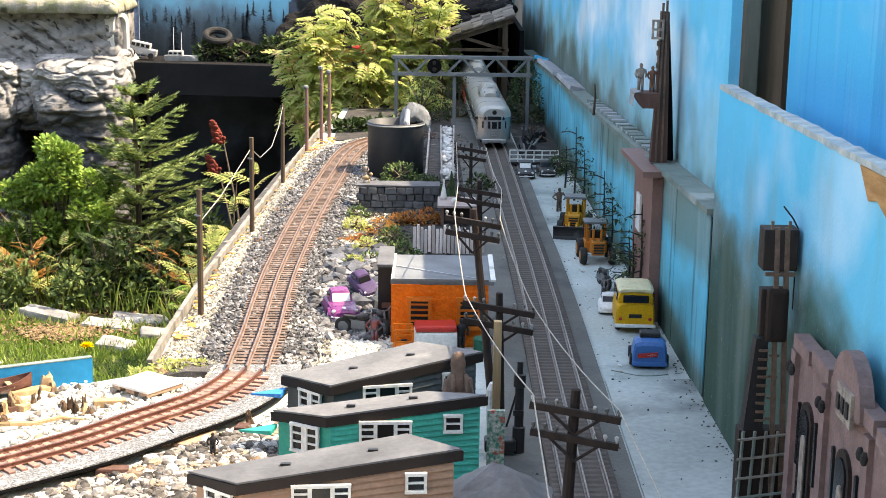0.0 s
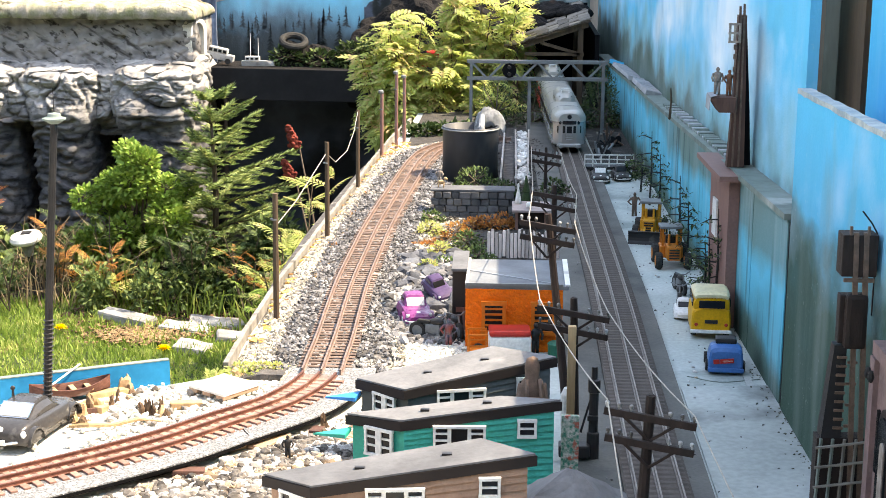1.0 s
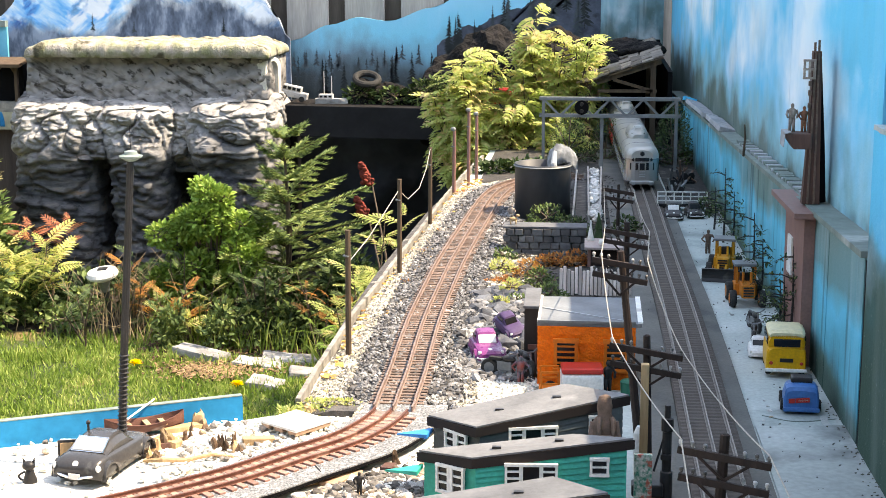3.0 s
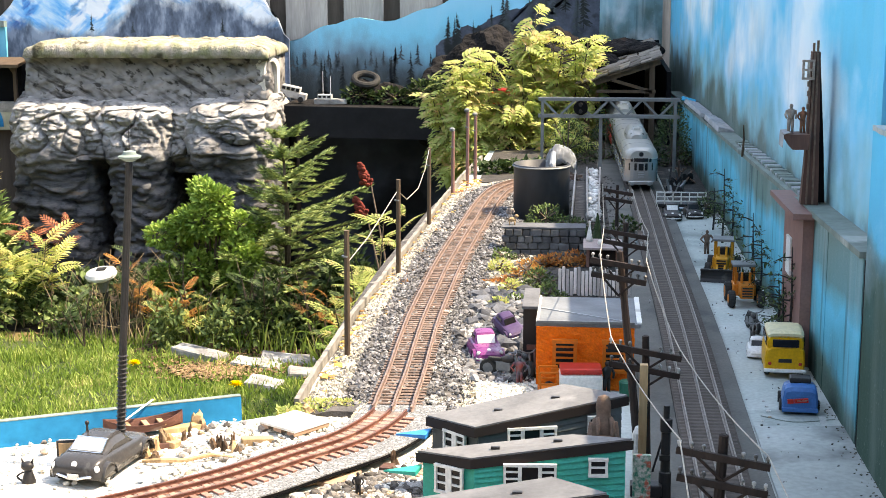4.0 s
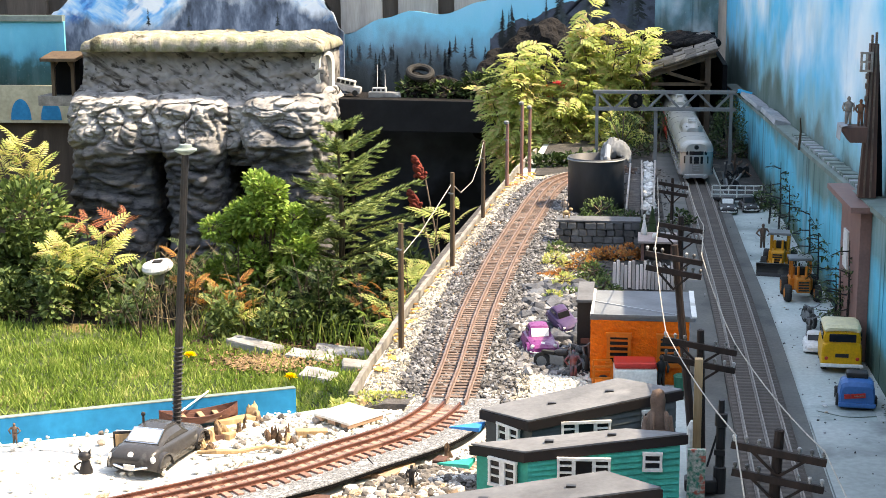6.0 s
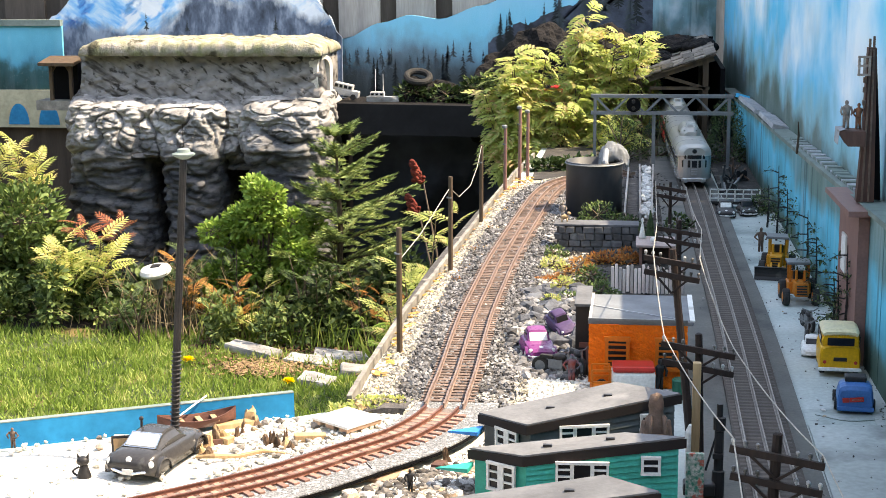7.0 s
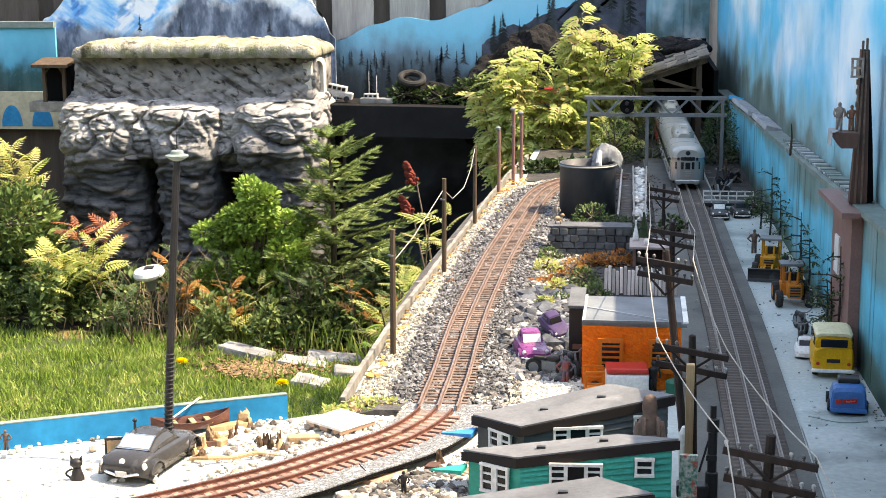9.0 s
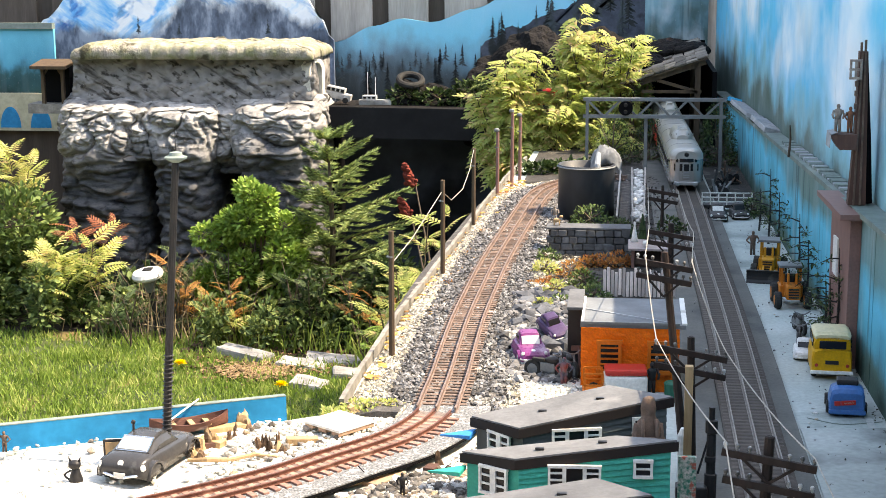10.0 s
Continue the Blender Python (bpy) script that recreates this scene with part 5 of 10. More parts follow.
def tufted(n, x0, x1, y0, y1, hi, r, seed):
    """Uneven clumps of foliage in a strip of ground, with gaps between them."""
    random.seed(seed)
    out = []
    for _ in range(n):
        x, y, q = random.uniform(x0, x1), random.uniform(y0, y1), random.uniform(*r)
        top = random.uniform(*hi)
        out.append((x, y, top, q, q, q * random.uniform(0.7, 1.3)))
        if top > 0.09:
            out.append((x + random.uniform(-0.02, 0.02), y, top * 0.5, q * 1.1, q, top * 0.4))
    return out


leafy("low tangle of dark green leaves under the bushes", "undergrowth", (-0.80, 3.85, 0.0), tufted(30, -0.30, 0.34, -0.10, 0.20, (0.03, 0.20), (0.022, 0.050), 230), leaf_shape(0.021, 0.012), 5200, L["dark"], seed=23, name="undergrowth", twig=False, inside=0.3)
leafy("pale green weedy leaves in front of the bushes", "undergrowth", (-0.80, 3.76, 0.0), tufted(22, -0.32, 0.24, -0.06, 0.10, (0.02, 0.12), (0.016, 0.034), 231), leaf_shape(0.017, 0.009), 1900, L["weed"], seed=28, name="undergrowth", twig=False, inside=0.3)
leafy("trailing dark green leaves along the rock foot", "undergrowth", (-1.45, 4.12, 0.0), [(-0.2, 0, 0.05, 0.22, 0.1, 0.07), (0.1, 0, 0.05, 0.22, 0.1, 0.07), (0.3, 0.05, 0.06, 0.2, 0.1, 0.09)], LEAF_M, 1900, L["dark"], seed=24, name="undergrowth", twig=False, inside=0.3)

leafy("leafy green undergrowth along the lawn's edge", "undergrowth", (-1.62, 3.88, 0.0), tufted(26, -0.36, 0.26, -0.06, 0.10, (0.02, 0.15), (0.024, 0.050), 232), leaf_shape(0.020, 0.011), 3800, L["weed"], seed=27, name="undergrowth", twig=False, inside=0.3)
random.seed(45)
heap("fallen_leaves", 420, lambda: (lambda y: (strip_x(y) + random.uniform(0.006, 0.05), y, DECK + 0.008))(random.uniform(1.7, 3.4)), (0.0035, 0.009), material("fallen_leaf", (0.50, 0.34, 0.10), (0.34, 0.17, 0.06), 40, 0.9, vary=0.5), "yellow and orange fallen leaves along the kerb", squash=0.3, seed=46, category="fallen leaves")


def fir(label, base, height, reach, seed):
    """A young fir: whorls of branches set with short needles."""
    random.seed(seed)
    t = thing("fir_tree", label, "tree", pose(*base))
    bm = B()
    tube(bm, [(0, 0, 0), (0.01, 0, height * 0.5), (0, 0, height)], [0.012, 0.008, 0.002], 7)
    needle = (np.array([(0, 0.0026, 0), (0, -0.0026, 0), (0.019, 0, 0.001)]), np.array([(0, 1, 2)]))
    items = []
    for w in range(8):
        f = 0.18 + 0.80 * w / 7
        for k in range(5):
            a = k * 1.26 + w * 0.6 + random.uniform(-0.2, 0.2)
            l = (reach * (1.05 - f) * random.uniform(0.75, 1.2) + 0.03) * (1 + 0.25 * math.cos(a))
            d = Vector((math.cos(a), math.sin(a), 0.34 + 0.5 * f))
            p0 = Vector((0, 0, height * f))
            pts = [p0 + d * l * s + Vector((0, 0, -0.30 * l * s * s + 0.10 * l * s ** 3)) for s in (0, 0.35, 0.7, 1.0)]
            tube(bm, pts, [0.003, 0.0025, 0.002, 0.001], 4)
            twigs = [pts]
            for s in (0.25, 0.4, 0.55, 0.7, 0.85):
                for sd in (-1, 1):
                    o = pts[0].lerp(pts[-1], s)
                    dd = (Vector((math.cos(a + sd * 0.9), math.sin(a + sd * 0.9), -0.05))).normalized()
                    twigs.append([o, o + dd * l * 0.42 * (1.15 - s)])
            for tw in twigs:
                for q0, q1 in zip(tw, tw[1:]):
                    steps = max(2, int((q1 - q0).length / 0.0042))
                    for i in range(steps):
                        o = q0.lerp(q1, i / steps)
                        dr = (q1 - q0).normalized()
                        for sd in (-1, 0, 1):
                            nd = dr * 0.7 + dr.cross(Vector((0, 0, 1))) * sd * 0.9 + Vector((0, 0, 0.25 + random.uniform(-0.2, 0.3)))
                            items.append((*needle, aim(nd, random.uniform(-1, 1)), o))
    part("trunk", bm, BARK, t)
    merged("needles", items, L["fir"], t)
    return t


fir("young fir tree with light green needle tips", (-0.83, 4.08, 0.0), 0.52, 0.31, 31)

fronded("small yellow-green ferny weeds before the bushes", "weeds", (-1.02, 3.80, 0.0), [(-0.10, 0, 0.12), (0.05, 0.02, 0.15), (0.15, -0.02, 0.10), (-0.02, -0.04, 0.08)], FROND, 7, (0.05, 0.08), L["sumac"], seed=18, low=0.4, name="weeds")
fronded("small green ferny weeds by the edging stones", "weeds", (-0.62, 3.62, 0.0), [(-0.05, 0, 0.10), (0.05, 0.02, 0.14), (0.1, -0.05, 0.12)], FERN, 7, (0.05, 0.09), L["box"], seed=19, low=0.3, name="weeds")
leafy("strip of low green ground cover by the tank", "ground cover", (-0.17, 3.55, DECK), [(-0.05, 0, 0.012, 0.05, 0.03, 0.016), (0.03, 0.02, 0.012, 0.05, 0.03, 0.018)], LEAF_S, 500, L["dark"], seed=26, name="ground_cover", twig=False, inside=0.2)
random.seed(43)
heap("leaf_litter", 1500, lambda: (random.uniform(-1.15, -0.45), random.gauss(3.70, 0.10), 0.004), (0.004, 0.012), material("litter", (0.15, 0.09, 0.05), (0.09, 0.055, 0.035), 40, 0.9, vary=0.5), "brown leaf litter and twigs at the lawn's edge", squash=0.35, seed=44, category="leaf litter")

heap("dry_patch", 900, lambda: (random.gauss(-0.90, 0.06), random.gauss(3.52, 0.035), 0.010), (0.003, 0.009), material("dry_litter", (0.30, 0.20, 0.11), (0.17, 0.11, 0.06), 40, 0.9, vary=0.5), "brown dry leaves and dead grass on the lawn", squash=0.5, seed=50, category="leaf litter")
random.seed(47)
for k in range(9):
    x, y = random.uniform(-1.30, -0.55), random.uniform(3.72, 3.95)
    fronded("loose ferny weeds among the undergrowth", "weeds", (x, y, 0.0), [(random.uniform(-0.06, 0.06), random.uniform(-0.05, 0.02), random.uniform(0.10, 0.24)) for _ in range(3)], random.choice((FROND, FERN)), 5, (0.045, 0.08), L[random.choice(("weed", "box", "dark", "dark", "rust"))], seed=300 + k, low=0.4, name="weeds")
random.seed(48)
tw = B()
for k in range(170):
    x, y = (random.gauss(-1.22, 0.09) if k % 3 else random.uniform(-1.7, -0.5)), random.uniform(3.78, 4.15)
    h = random.uniform(0.05, 0.20)
    tube(tw, [(x, y, 0), (x + random.gauss(0, 0.02), y, h * 0.6), (x + random.gauss(0, 0.05), y + random.gauss(0, 0.03), h)], [0.0018, 0.0014, 0.0006], 4)
tagged(part("dry_stalks", tw, material("dry_stalk", (0.34, 0.27, 0.17), (0.22, 0.16, 0.10), 50, 0.9)), "dry brown stalks standing in the undergrowth", "stalks", kind="stuff")

# tall grass standing among the weeds
random.seed(49)
items = []
TALL = (np.array([(0, 0.0024, 0), (0, -0.0024, 0), (0.5, 0.0020, 0.02), (0.5, -0.0020, 0.02), (0.85, 0.0010, -0.05), (0.85, -0.0010, -0.05), (1.0, 0, -0.16)]), np.array([(0, 1, 3), (0, 3, 2), (2, 3, 5), (2, 5, 4), (4, 5, 6)]))
for cx, cy, n, sp, hh in ((-1.02, 3.80, 60, 0.035, 0.13), (-0.93, 3.78, 45, 0.04, 0.10), (-0.84, 3.74, 35, 0.04, 0.09), (-0.74, 3.72, 35, 0.04, 0.10), (-0.62, 3.62, 60, 0.03, 0.10), (-0.52, 3.46, 60, 0.025, 0.10), (-0.47, 3.28, 50, 0.02, 0.09), (-1.12, 3.84, 40, 0.04, 0.09), (-0.56, 3.56, 60, 0.03, 0.09)):
    for _ in range(n):
        h = hh * random.uniform(0.4, 1.15)
        m = aim((random.gauss(0, 0.32), random.gauss(0, 0.32), 1), random.uniform(0, 6)) @ np.diag((h, 1.0, h))
        items.append((*TALL, m, (cx + random.gauss(0, sp), cy + random.gauss(0, sp * 0.6), 0.0)))
tagged(merged("tall_grass", items, L["grass"]), "long green grass blades standing at the lawn's edge", "grass", kind="stuff")

# grass
random.seed(41)
items = []
BLADE = (np.array([(0, 0.0022, 0), (0, -0.0022, 0), (0.55, 0.0016, 0.0), (0.55, -0.0016, 0), (1.0, 0, -0.12)]) * np.array((1, 1, 1)), np.array([(0, 1, 3), (0, 3, 2), (2, 3, 4)]))
while len(items) < 32000:
    x, y = random.uniform(-2.15, -0.42), random.uniform(2.75, 3.95)
    far = 3.86 + 0.05 * noise.noise(Vector((x * 3, 0, 0))) - max(0, (x + 1.2)) * 0.45
    if y > far and random.random() < 0.97:
        continue
    if y > far - 0.15 and random.random() < 0.4:
        continue
    h = random.uniform(0.012, 0.030) * (1 + 0.5 * noise.noise(Vector((x * 9, y * 9, 7))))
    if noise.noise(Vector((x * 5, y * 7, 2))) < -0.33 and random.random() < 0.6:
        continue
    m = aim((random.gauss(0, 0.45), random.gauss(0, 0.45), 1), random.uniform(0, 6))
    m = m @ np.diag((h, 1.0, h))
    items.append((*BLADE, m, (x, y, 0.0)))
tagged(merged("grass", items, L["grass"]), "sunlit lawn grass", "grass", kind="stuff")


# ---- paints ----
def paint(name, c, rough=0.45, metal=0.0, dirt=(0.12, 0.10, 0.08), spots=0.7, scale=50):
    return material(name, c, tuple(v * 0.86 for v in c), scale, rough, metal, bump=0.08, c3=tuple((a + b) / 2 for a, b in zip(c, dirt)), spots=spots)


C = {
    "silver": material("silver_paint", (0.60, 0.60, 0.59), (0.50, 0.50, 0.50), 9, 0.22, 0.7, bump=0, fine=2),
    "silver_roof": material("silver_roof", (0.47, 0.465, 0.43), (0.38, 0.375, 0.35), 9, 0.34, 0.3, bump=0, fine=2),
    "glass_dark": material("dark_glass", (0.012, 0.014, 0.016), (0.02, 0.02, 0.022), 30, 0.12, bump=0),
    "rubber": material("rubber", (0.018, 0.018, 0.018), (0.03, 0.03, 0.028), 80, 0.8),
    "yellow": paint("yellow_paint", (0.80, 0.40, 0.012)),
    "machine": paint("machine_yellow", (0.62, 0.27, 0.02), 0.5, spots=0.6),
    "machine2": paint("machine_orange", (0.60, 0.18, 0.02), 0.5, spots=0.58),
    "cream": paint("cream_paint", (0.78, 0.68, 0.42)),
    "white": paint("white_paint", (0.78, 0.78, 0.75), 0.5, spots=0.66),
    "dull_white": paint("dull_white_paint", (0.46, 0.46, 0.45), 0.6, spots=0.56),
    "blue": paint("blue_paint", (0.03, 0.16, 0.42), 0.35),
    "red": paint("red_paint", (0.55, 0.04, 0.03), 0.4),
    "orange": material("orange_stone", (0.90, 0.17, 0.005), (0.80, 0.135, 0.004), 160, 0.65, fine=3, bump=0.9, height=0.0015),
    "orange_flat": paint("orange_paint", (0.68, 0.16, 0.015), 0.5),
    "loco": paint("loco_orange", (0.60, 0.10, 0.02), 0.4),
    "teal": paint("teal_siding", (0.0, 0.37, 0.29), 0.5),
    "slate": paint("slate_siding", (0.075, 0.095, 0.10), 0.6),
    "tan": paint("tan_siding", (0.36, 0.22, 0.15), 0.6),
    "fascia": paint("dark_fascia", (0.022, 0.016, 0.015), 0.8, dirt=(0.35, 0.30, 0.26), spots=0.70),
    "roof_grey": material("roof_grey", (0.195, 0.198, 0.203), (0.135, 0.138, 0.143), 26, 0.8, c3=(0.27, 0.27, 0.27), spots=0.60, bump=0.25, fine=7),
    "roof_slate": material("roof_slate", (0.150, 0.155, 0.163), (0.100, 0.103, 0.110), 26, 0.8, c3=(0.32, 0.32, 0.32), spots=0.63, bump=0.25, fine=7),
    "roof_blue": material("roof_blue_grey", (0.195, 0.215, 0.232), (0.145, 0.16, 0.176), 26, 0.8, c3=(0.32, 0.33, 0.34), spots=0.66, bump=0.2, fine=8),
    "hut_roof": paint("hut_roof", (0.40, 0.325, 0.305), 0.7, dirt=(0.7, 0.68, 0.65), spots=0.58),
    "steel_grey": paint("steel_grey", (0.20, 0.215, 0.22), 0.55, 0.2),
    "dark_wood": material("dark_wood", (0.036, 0.022, 0.018), (0.020, 0.013, 0.011), 60, 0.7, stretch=(2, 2, 0.6)),
    "brick": material("brick_red", (0.26, 0.165, 0.155), (0.19, 0.125, 0.118), 50, 0.8, c3=(0.36, 0.27, 0.25), bump=0.3),
    "cord": material("cord", (0.46, 0.43, 0.37), (0.34, 0.31, 0.27), 200, 0.8),
    "insul": paint("insulator", (0.09, 0.085, 0.08), 0.3, dirt=(0.75, 0.75, 0.73), spots=0.50),
    "stone": material("wall_stone", (0.115, 0.12, 0.125), (0.07, 0.072, 0.08), 50, 0.85, vary=0.5, bump=0.5),
    "white_rock": material("white_rock", (0.72, 0.71, 0.68), (0.55, 0.54, 0.52), 60, 0.9, vary=0.2, bump=0.5),
    "slab": material("garden_slab", (0.34, 0.34, 0.335), (0.21, 0.21, 0.21), 22, 0.9, c3=(0.44, 0.44, 0.42), spots=0.58, bump=0.5, height=0.004),
    "cloth": material("grey_cloth", (0.40, 0.42, 0.44), (0.28, 0.30, 0.32), 30, 0.9, bump=0.3),
    "shingle": material("old_shingle", (0.24, 0.205, 0.175), (0.15, 0.13, 0.11), 40, 0.9, vary=0.45, bump=0.5),
    "figure": material("figure_paint", (0.19, 0.12, 0.09), (0.12, 0.08, 0.06), 120, 0.7),
    "figure_rust": material("figure_rust", (0.30, 0.11, 0.055), (0.13, 0.07, 0.05), 150, 0.7),
    "figure_blue": material("figure_blue", (0.10, 0.13, 0.17), (0.25, 0.05, 0.04), 90, 0.7),
    "figure_light": material("figure_light", (0.40, 0.34, 0.29), (0.20, 0.16, 0.14), 120, 0.7),
    "purple": paint("purple_paint", (0.20, 0.035, 0.16), 0.3, dirt=(0.6, 0.5, 0.55), spots=0.58),
    "violet": paint("violet_paint", (0.075, 0.045, 0.115), 0.4),
    "pink": paint("faded_pink", (0.27, 0.145, 0.125), 0.6),
    "green": paint("green_paint", (0.01, 0.14, 0.09), 0.5),
    "sky_plastic": paint("sky_plastic", (0.01, 0.25, 0.66), 0.4),
    "charcoal": paint("charcoal_paint", (0.026, 0.025, 0.026), 0.45, dirt=(0.16, 0.15, 0.14), spots=0.62),
    "graffiti": material("speckled_paint", (0.03, 0.22, 0.15), (0.60, 0.56, 0.50), 300, 0.7, c3=(0.50, 0.12, 0.08), spots=0.55, fine=2),
}


def wheel(parent, x, y, z, r, w, rim="steel_grey", m=None):
    """A tyre with a rim under it, axle along x."""
    bm = B()
    ax = Matrix.Rotation(math.pi / 2, 4, "Y")
    mm = Matrix.Translation((x, y, z)) @ ax
    lathe(bm, [(r * 0.62, -w / 2), (r * 0.9, -w / 2), (r, -w * 0.3), (r, w * 0.3), (r * 0.9, w / 2), (r * 0.62, w / 2)], 16, m=mm)
    ty = part("wheel", bm, C["rubber"], parent)
    bm = B()
    lathe(bm, [(r * 0.2, -w * 0.56), (r * 0.6, -w * 0.52), (r * 0.6, w * 0.52), (r * 0.2, w * 0.56)], 12, m=mm)
    part("rim", bm, C[rim], ty)
    return ty


def section(w, z0, z1, y, crown=0.35, n=10, side=0.0):
    """A cross section with a rounded top: straight sides up to z0 + (1 - crown) of the height."""
    zs = z1 - (z1 - z0) * crown
    pts = [(-w / 2, y, z0)]
    for k in range(n + 1):
        a = math.pi - math.pi * k / n
        c, s = math.cos(a), math.sin(a)
        pts.append((w / 2 * (1 if c > 0 else -1) * abs(c) ** 0.7, y, zs + (z1 - zs) * max(0.0, s) ** 0.75))
    pts.append((w / 2, y, z0))
    return pts


# ---- the train ----
def coach(label, m, length, rear, name="coach", side="silver", top="silver_roof"):
    t = thing(name, label, "model train", m, group="train")
    W, H0, H1 = 0.074, 0.014, 0.088
    ends = []
    if rear:
        for s, k in ((0.0, 0.42), (0.003, 0.62), (0.008, 0.80), (0.015, 0.92), (0.024, 1.0)):
            ends.append((s, k))
    else:
        ends = [(0.0, 0.97), (0.002, 1.0)]
    ends += [(length * f, 1.0) for f in (0.2, 0.5, 0.8)] + [(length - 0.002, 1.0), (length, 0.97)]
    bm = B()
    loft(bm, [[(-W / 2 * k, y, H0), (-W / 2 * k, y, 0.060), (-W / 2 * k * 0.985, y, 0.064), (W / 2 * k * 0.985, y, 0.064), (W / 2 * k, y, 0.060), (W / 2 * k, y, H0)] for y, k in ends])
    body = part("body", bm, C[side], t)
    for z in (0.020, 0.0245, 0.029, 0.0335, 0.058):
        for sx in (-1, 1):
            bm = B()
            box(bm, sx * (W / 2 + 0.0004), length / 2 + 0.015, z, 0.0012, length - 0.04, 0.0016)
            part("flute", bm, C[side], body)
    bm = B()
    loft(bm, [[(x * (0.35 + 0.65 * k) if rear and y < 0.03 else x * k, y, 0.0635 + (z - 0.0635) * (0.55 + 0.45 * k)) for x, _, z in section(W, 0.0635, H1, 0, 0.98, 14)] for y, k in ends])
    roof = part("roof", bm, C[top], t, smooth=False)
    for f in (0.14, 0.30, 0.62, 0.78, 0.92):
        bm = B()
        ring = [[(x * 1.006, y, 0.0635 + (z - 0.0635) * 1.015) for x, _, z in section(W, 0.0635, H1, 0, 0.98, 14)] for y in (length * f, length * f + 0.0016)]
        loft(bm, ring)
        part("seam", bm, C["steel_grey"], roof)
    nwin = int(length / 0.035)
    for k in range(nwin):
        for sx in (-1, 1):
            bm = B()
            box(bm, sx * (W / 2 + 0.0002), 0.045 + k * 0.035, 0.041, 0.0014, 0.022, 0.012, bevel=0.0005)
            part("window", bm, C["glass_dark"], t)
    # dome with its glazing
    bm = B()
    d0 = length * 0.26
    loft(bm, [[(x * 0.66 * k, y, 0.080 + (z - 0.0635) * 1.25 * k) for x, _, z in section(W, 0.0635, H1, 0, 0.9, 12)] for y, k in ((d0, 0.55), (d0 + 0.02, 0.96), (d0 + 0.10, 1.0), (d0 + 0.12, 0.6))])
    dome = part("dome", bm, C["silver_roof"], t)
    for k in range(4):
        for sx in (-1, 1):
            bm = B()
            box(bm, 0, d0 + 0.03 + k * 0.02, 0, 0.012, 0.015, 0.0012, Matrix.Translation((sx * 0.0185, 0, 0.0965)) @ Matrix.Rotation(sx * 0.75, 4, "Y"))
            part("pane", bm, C["glass_dark"], dome)
    bm = B()
    for sx in (-0.009, 0.009):
        box(bm, sx, d0 + 0.010, 0.0905, 0.011, 0.004, 0.009, pose(0, 0, 0))
    part("front_pane", bm, C["glass_dark"], dome)
    bm = B()
    for sx, z, wx, wz in ((-0.0085, 0.0965, 0.003, 0.018), (0.0085, 0.0965, 0.003, 0.018), (0, 0.0965, 0.020, 0.003), (0, 0.1120, 0.020, 0.003)):
        box(bm, sx, d0 + 0.018, z, wx, 0.004, wz)
    part("hatch_frame", bm, C["white"], dome, "white square frame on the dome")
    if rear:
        for a in (-58, -34, 0, 34, 58):
            if a == 0:
                continue
            mm = Matrix.Translation((0, 0.026, 0)) @ Matrix.Rotation(radians(a), 4, "Z")
            bm = B()
            box(bm, 0, -0.0275 if abs(a) < 40 else -0.031, 0.039, 0.0145, 0.004, 0.0155, mm, bevel=0.001)
            part("window", bm, C["glass_dark"], t)
        for a in (-50, -25, 0, 25, 50):
            mm = Matrix.Translation((0, 0.026, 0)) @ Matrix.Rotation(radians(a), 4, "Z")
            bm = B()
            box(bm, 0, -0.0278 if abs(a) < 40 else -0.030, 0.0580, 0.0165, 0.004, 0.0075, mm)
            part("band", bm, C["glass_dark"], t)
        bm = B()
        box(bm, 0, -0.0015, 0.022, 0.016, 0.004, 0.036, bevel=0.0006)
        dr = part("door", bm, C["silver"], t)
        bm = B()
        box(bm, 0, -0.0037, 0.0395, 0.0105, 0.001, 0.0145)
        part("window", bm, C["glass_dark"], dr)
        for z in (0.025, 0.030, 0.035):
            bm = B()
            box(bm, 0, -0.0045, z, 0.013, 0.003, 0.0012)
            part("step", bm, C["steel_grey"], dr)
        bm = B()
        rod(bm, (0, -0.001, 0.074), (0, 0.012, 0.074), 0.0055, 0.0065, 14)
        lamp = part("tail_lamp", bm, C["silver"], t)
        bm = B()
        rod(bm, (0, -0.002, 0.074), (0, 0.0, 0.074), 0.0042, 0.0042, 14)
        part("lens", bm, C["glass_dark"], lamp)
        bm = B()
        box(bm, 0, 0.004, 0.008, 0.052, 0.010, 0.008, bevel=0.0015)
        part("buffer_beam", bm, C["silver"], t)
        for sx in (-0.018, 0.018):
            bm = B()
            rod(bm, (sx, -0.008, 0.011), (sx, 0.002, 0.011), 0.004, 0.003, 10)
            part("buffer", bm, C["steel_grey"], t)
        for sx in (-1, 1):
            bm = B()
            rod(bm, (sx * 0.036, 0.012, 0.060), (sx * 0.042, 0.010, 0.062), 0.002, 0.0026, 8)
            part("marker_lamp", bm, C["charcoal"], t)
    for yy in (0.085, length - 0.085):
        bm = B()
        box(bm, 0, yy, 0.005, 0.052, 0.085, 0.009, bevel=0.002)
        bog = part("bogie", bm, C["charcoal"], t)
        for dy in (-0.026, 0.026):
            for sx in (-1, 1):
                bm = B()
                rod(bm, (sx * 0.0225, yy + dy, 0.0085), (sx * 0.0275, yy + dy, 0.0085), 0.0085, 0.0085, 14)
                part("wheel", bm, C["charcoal"], bog)
    return t


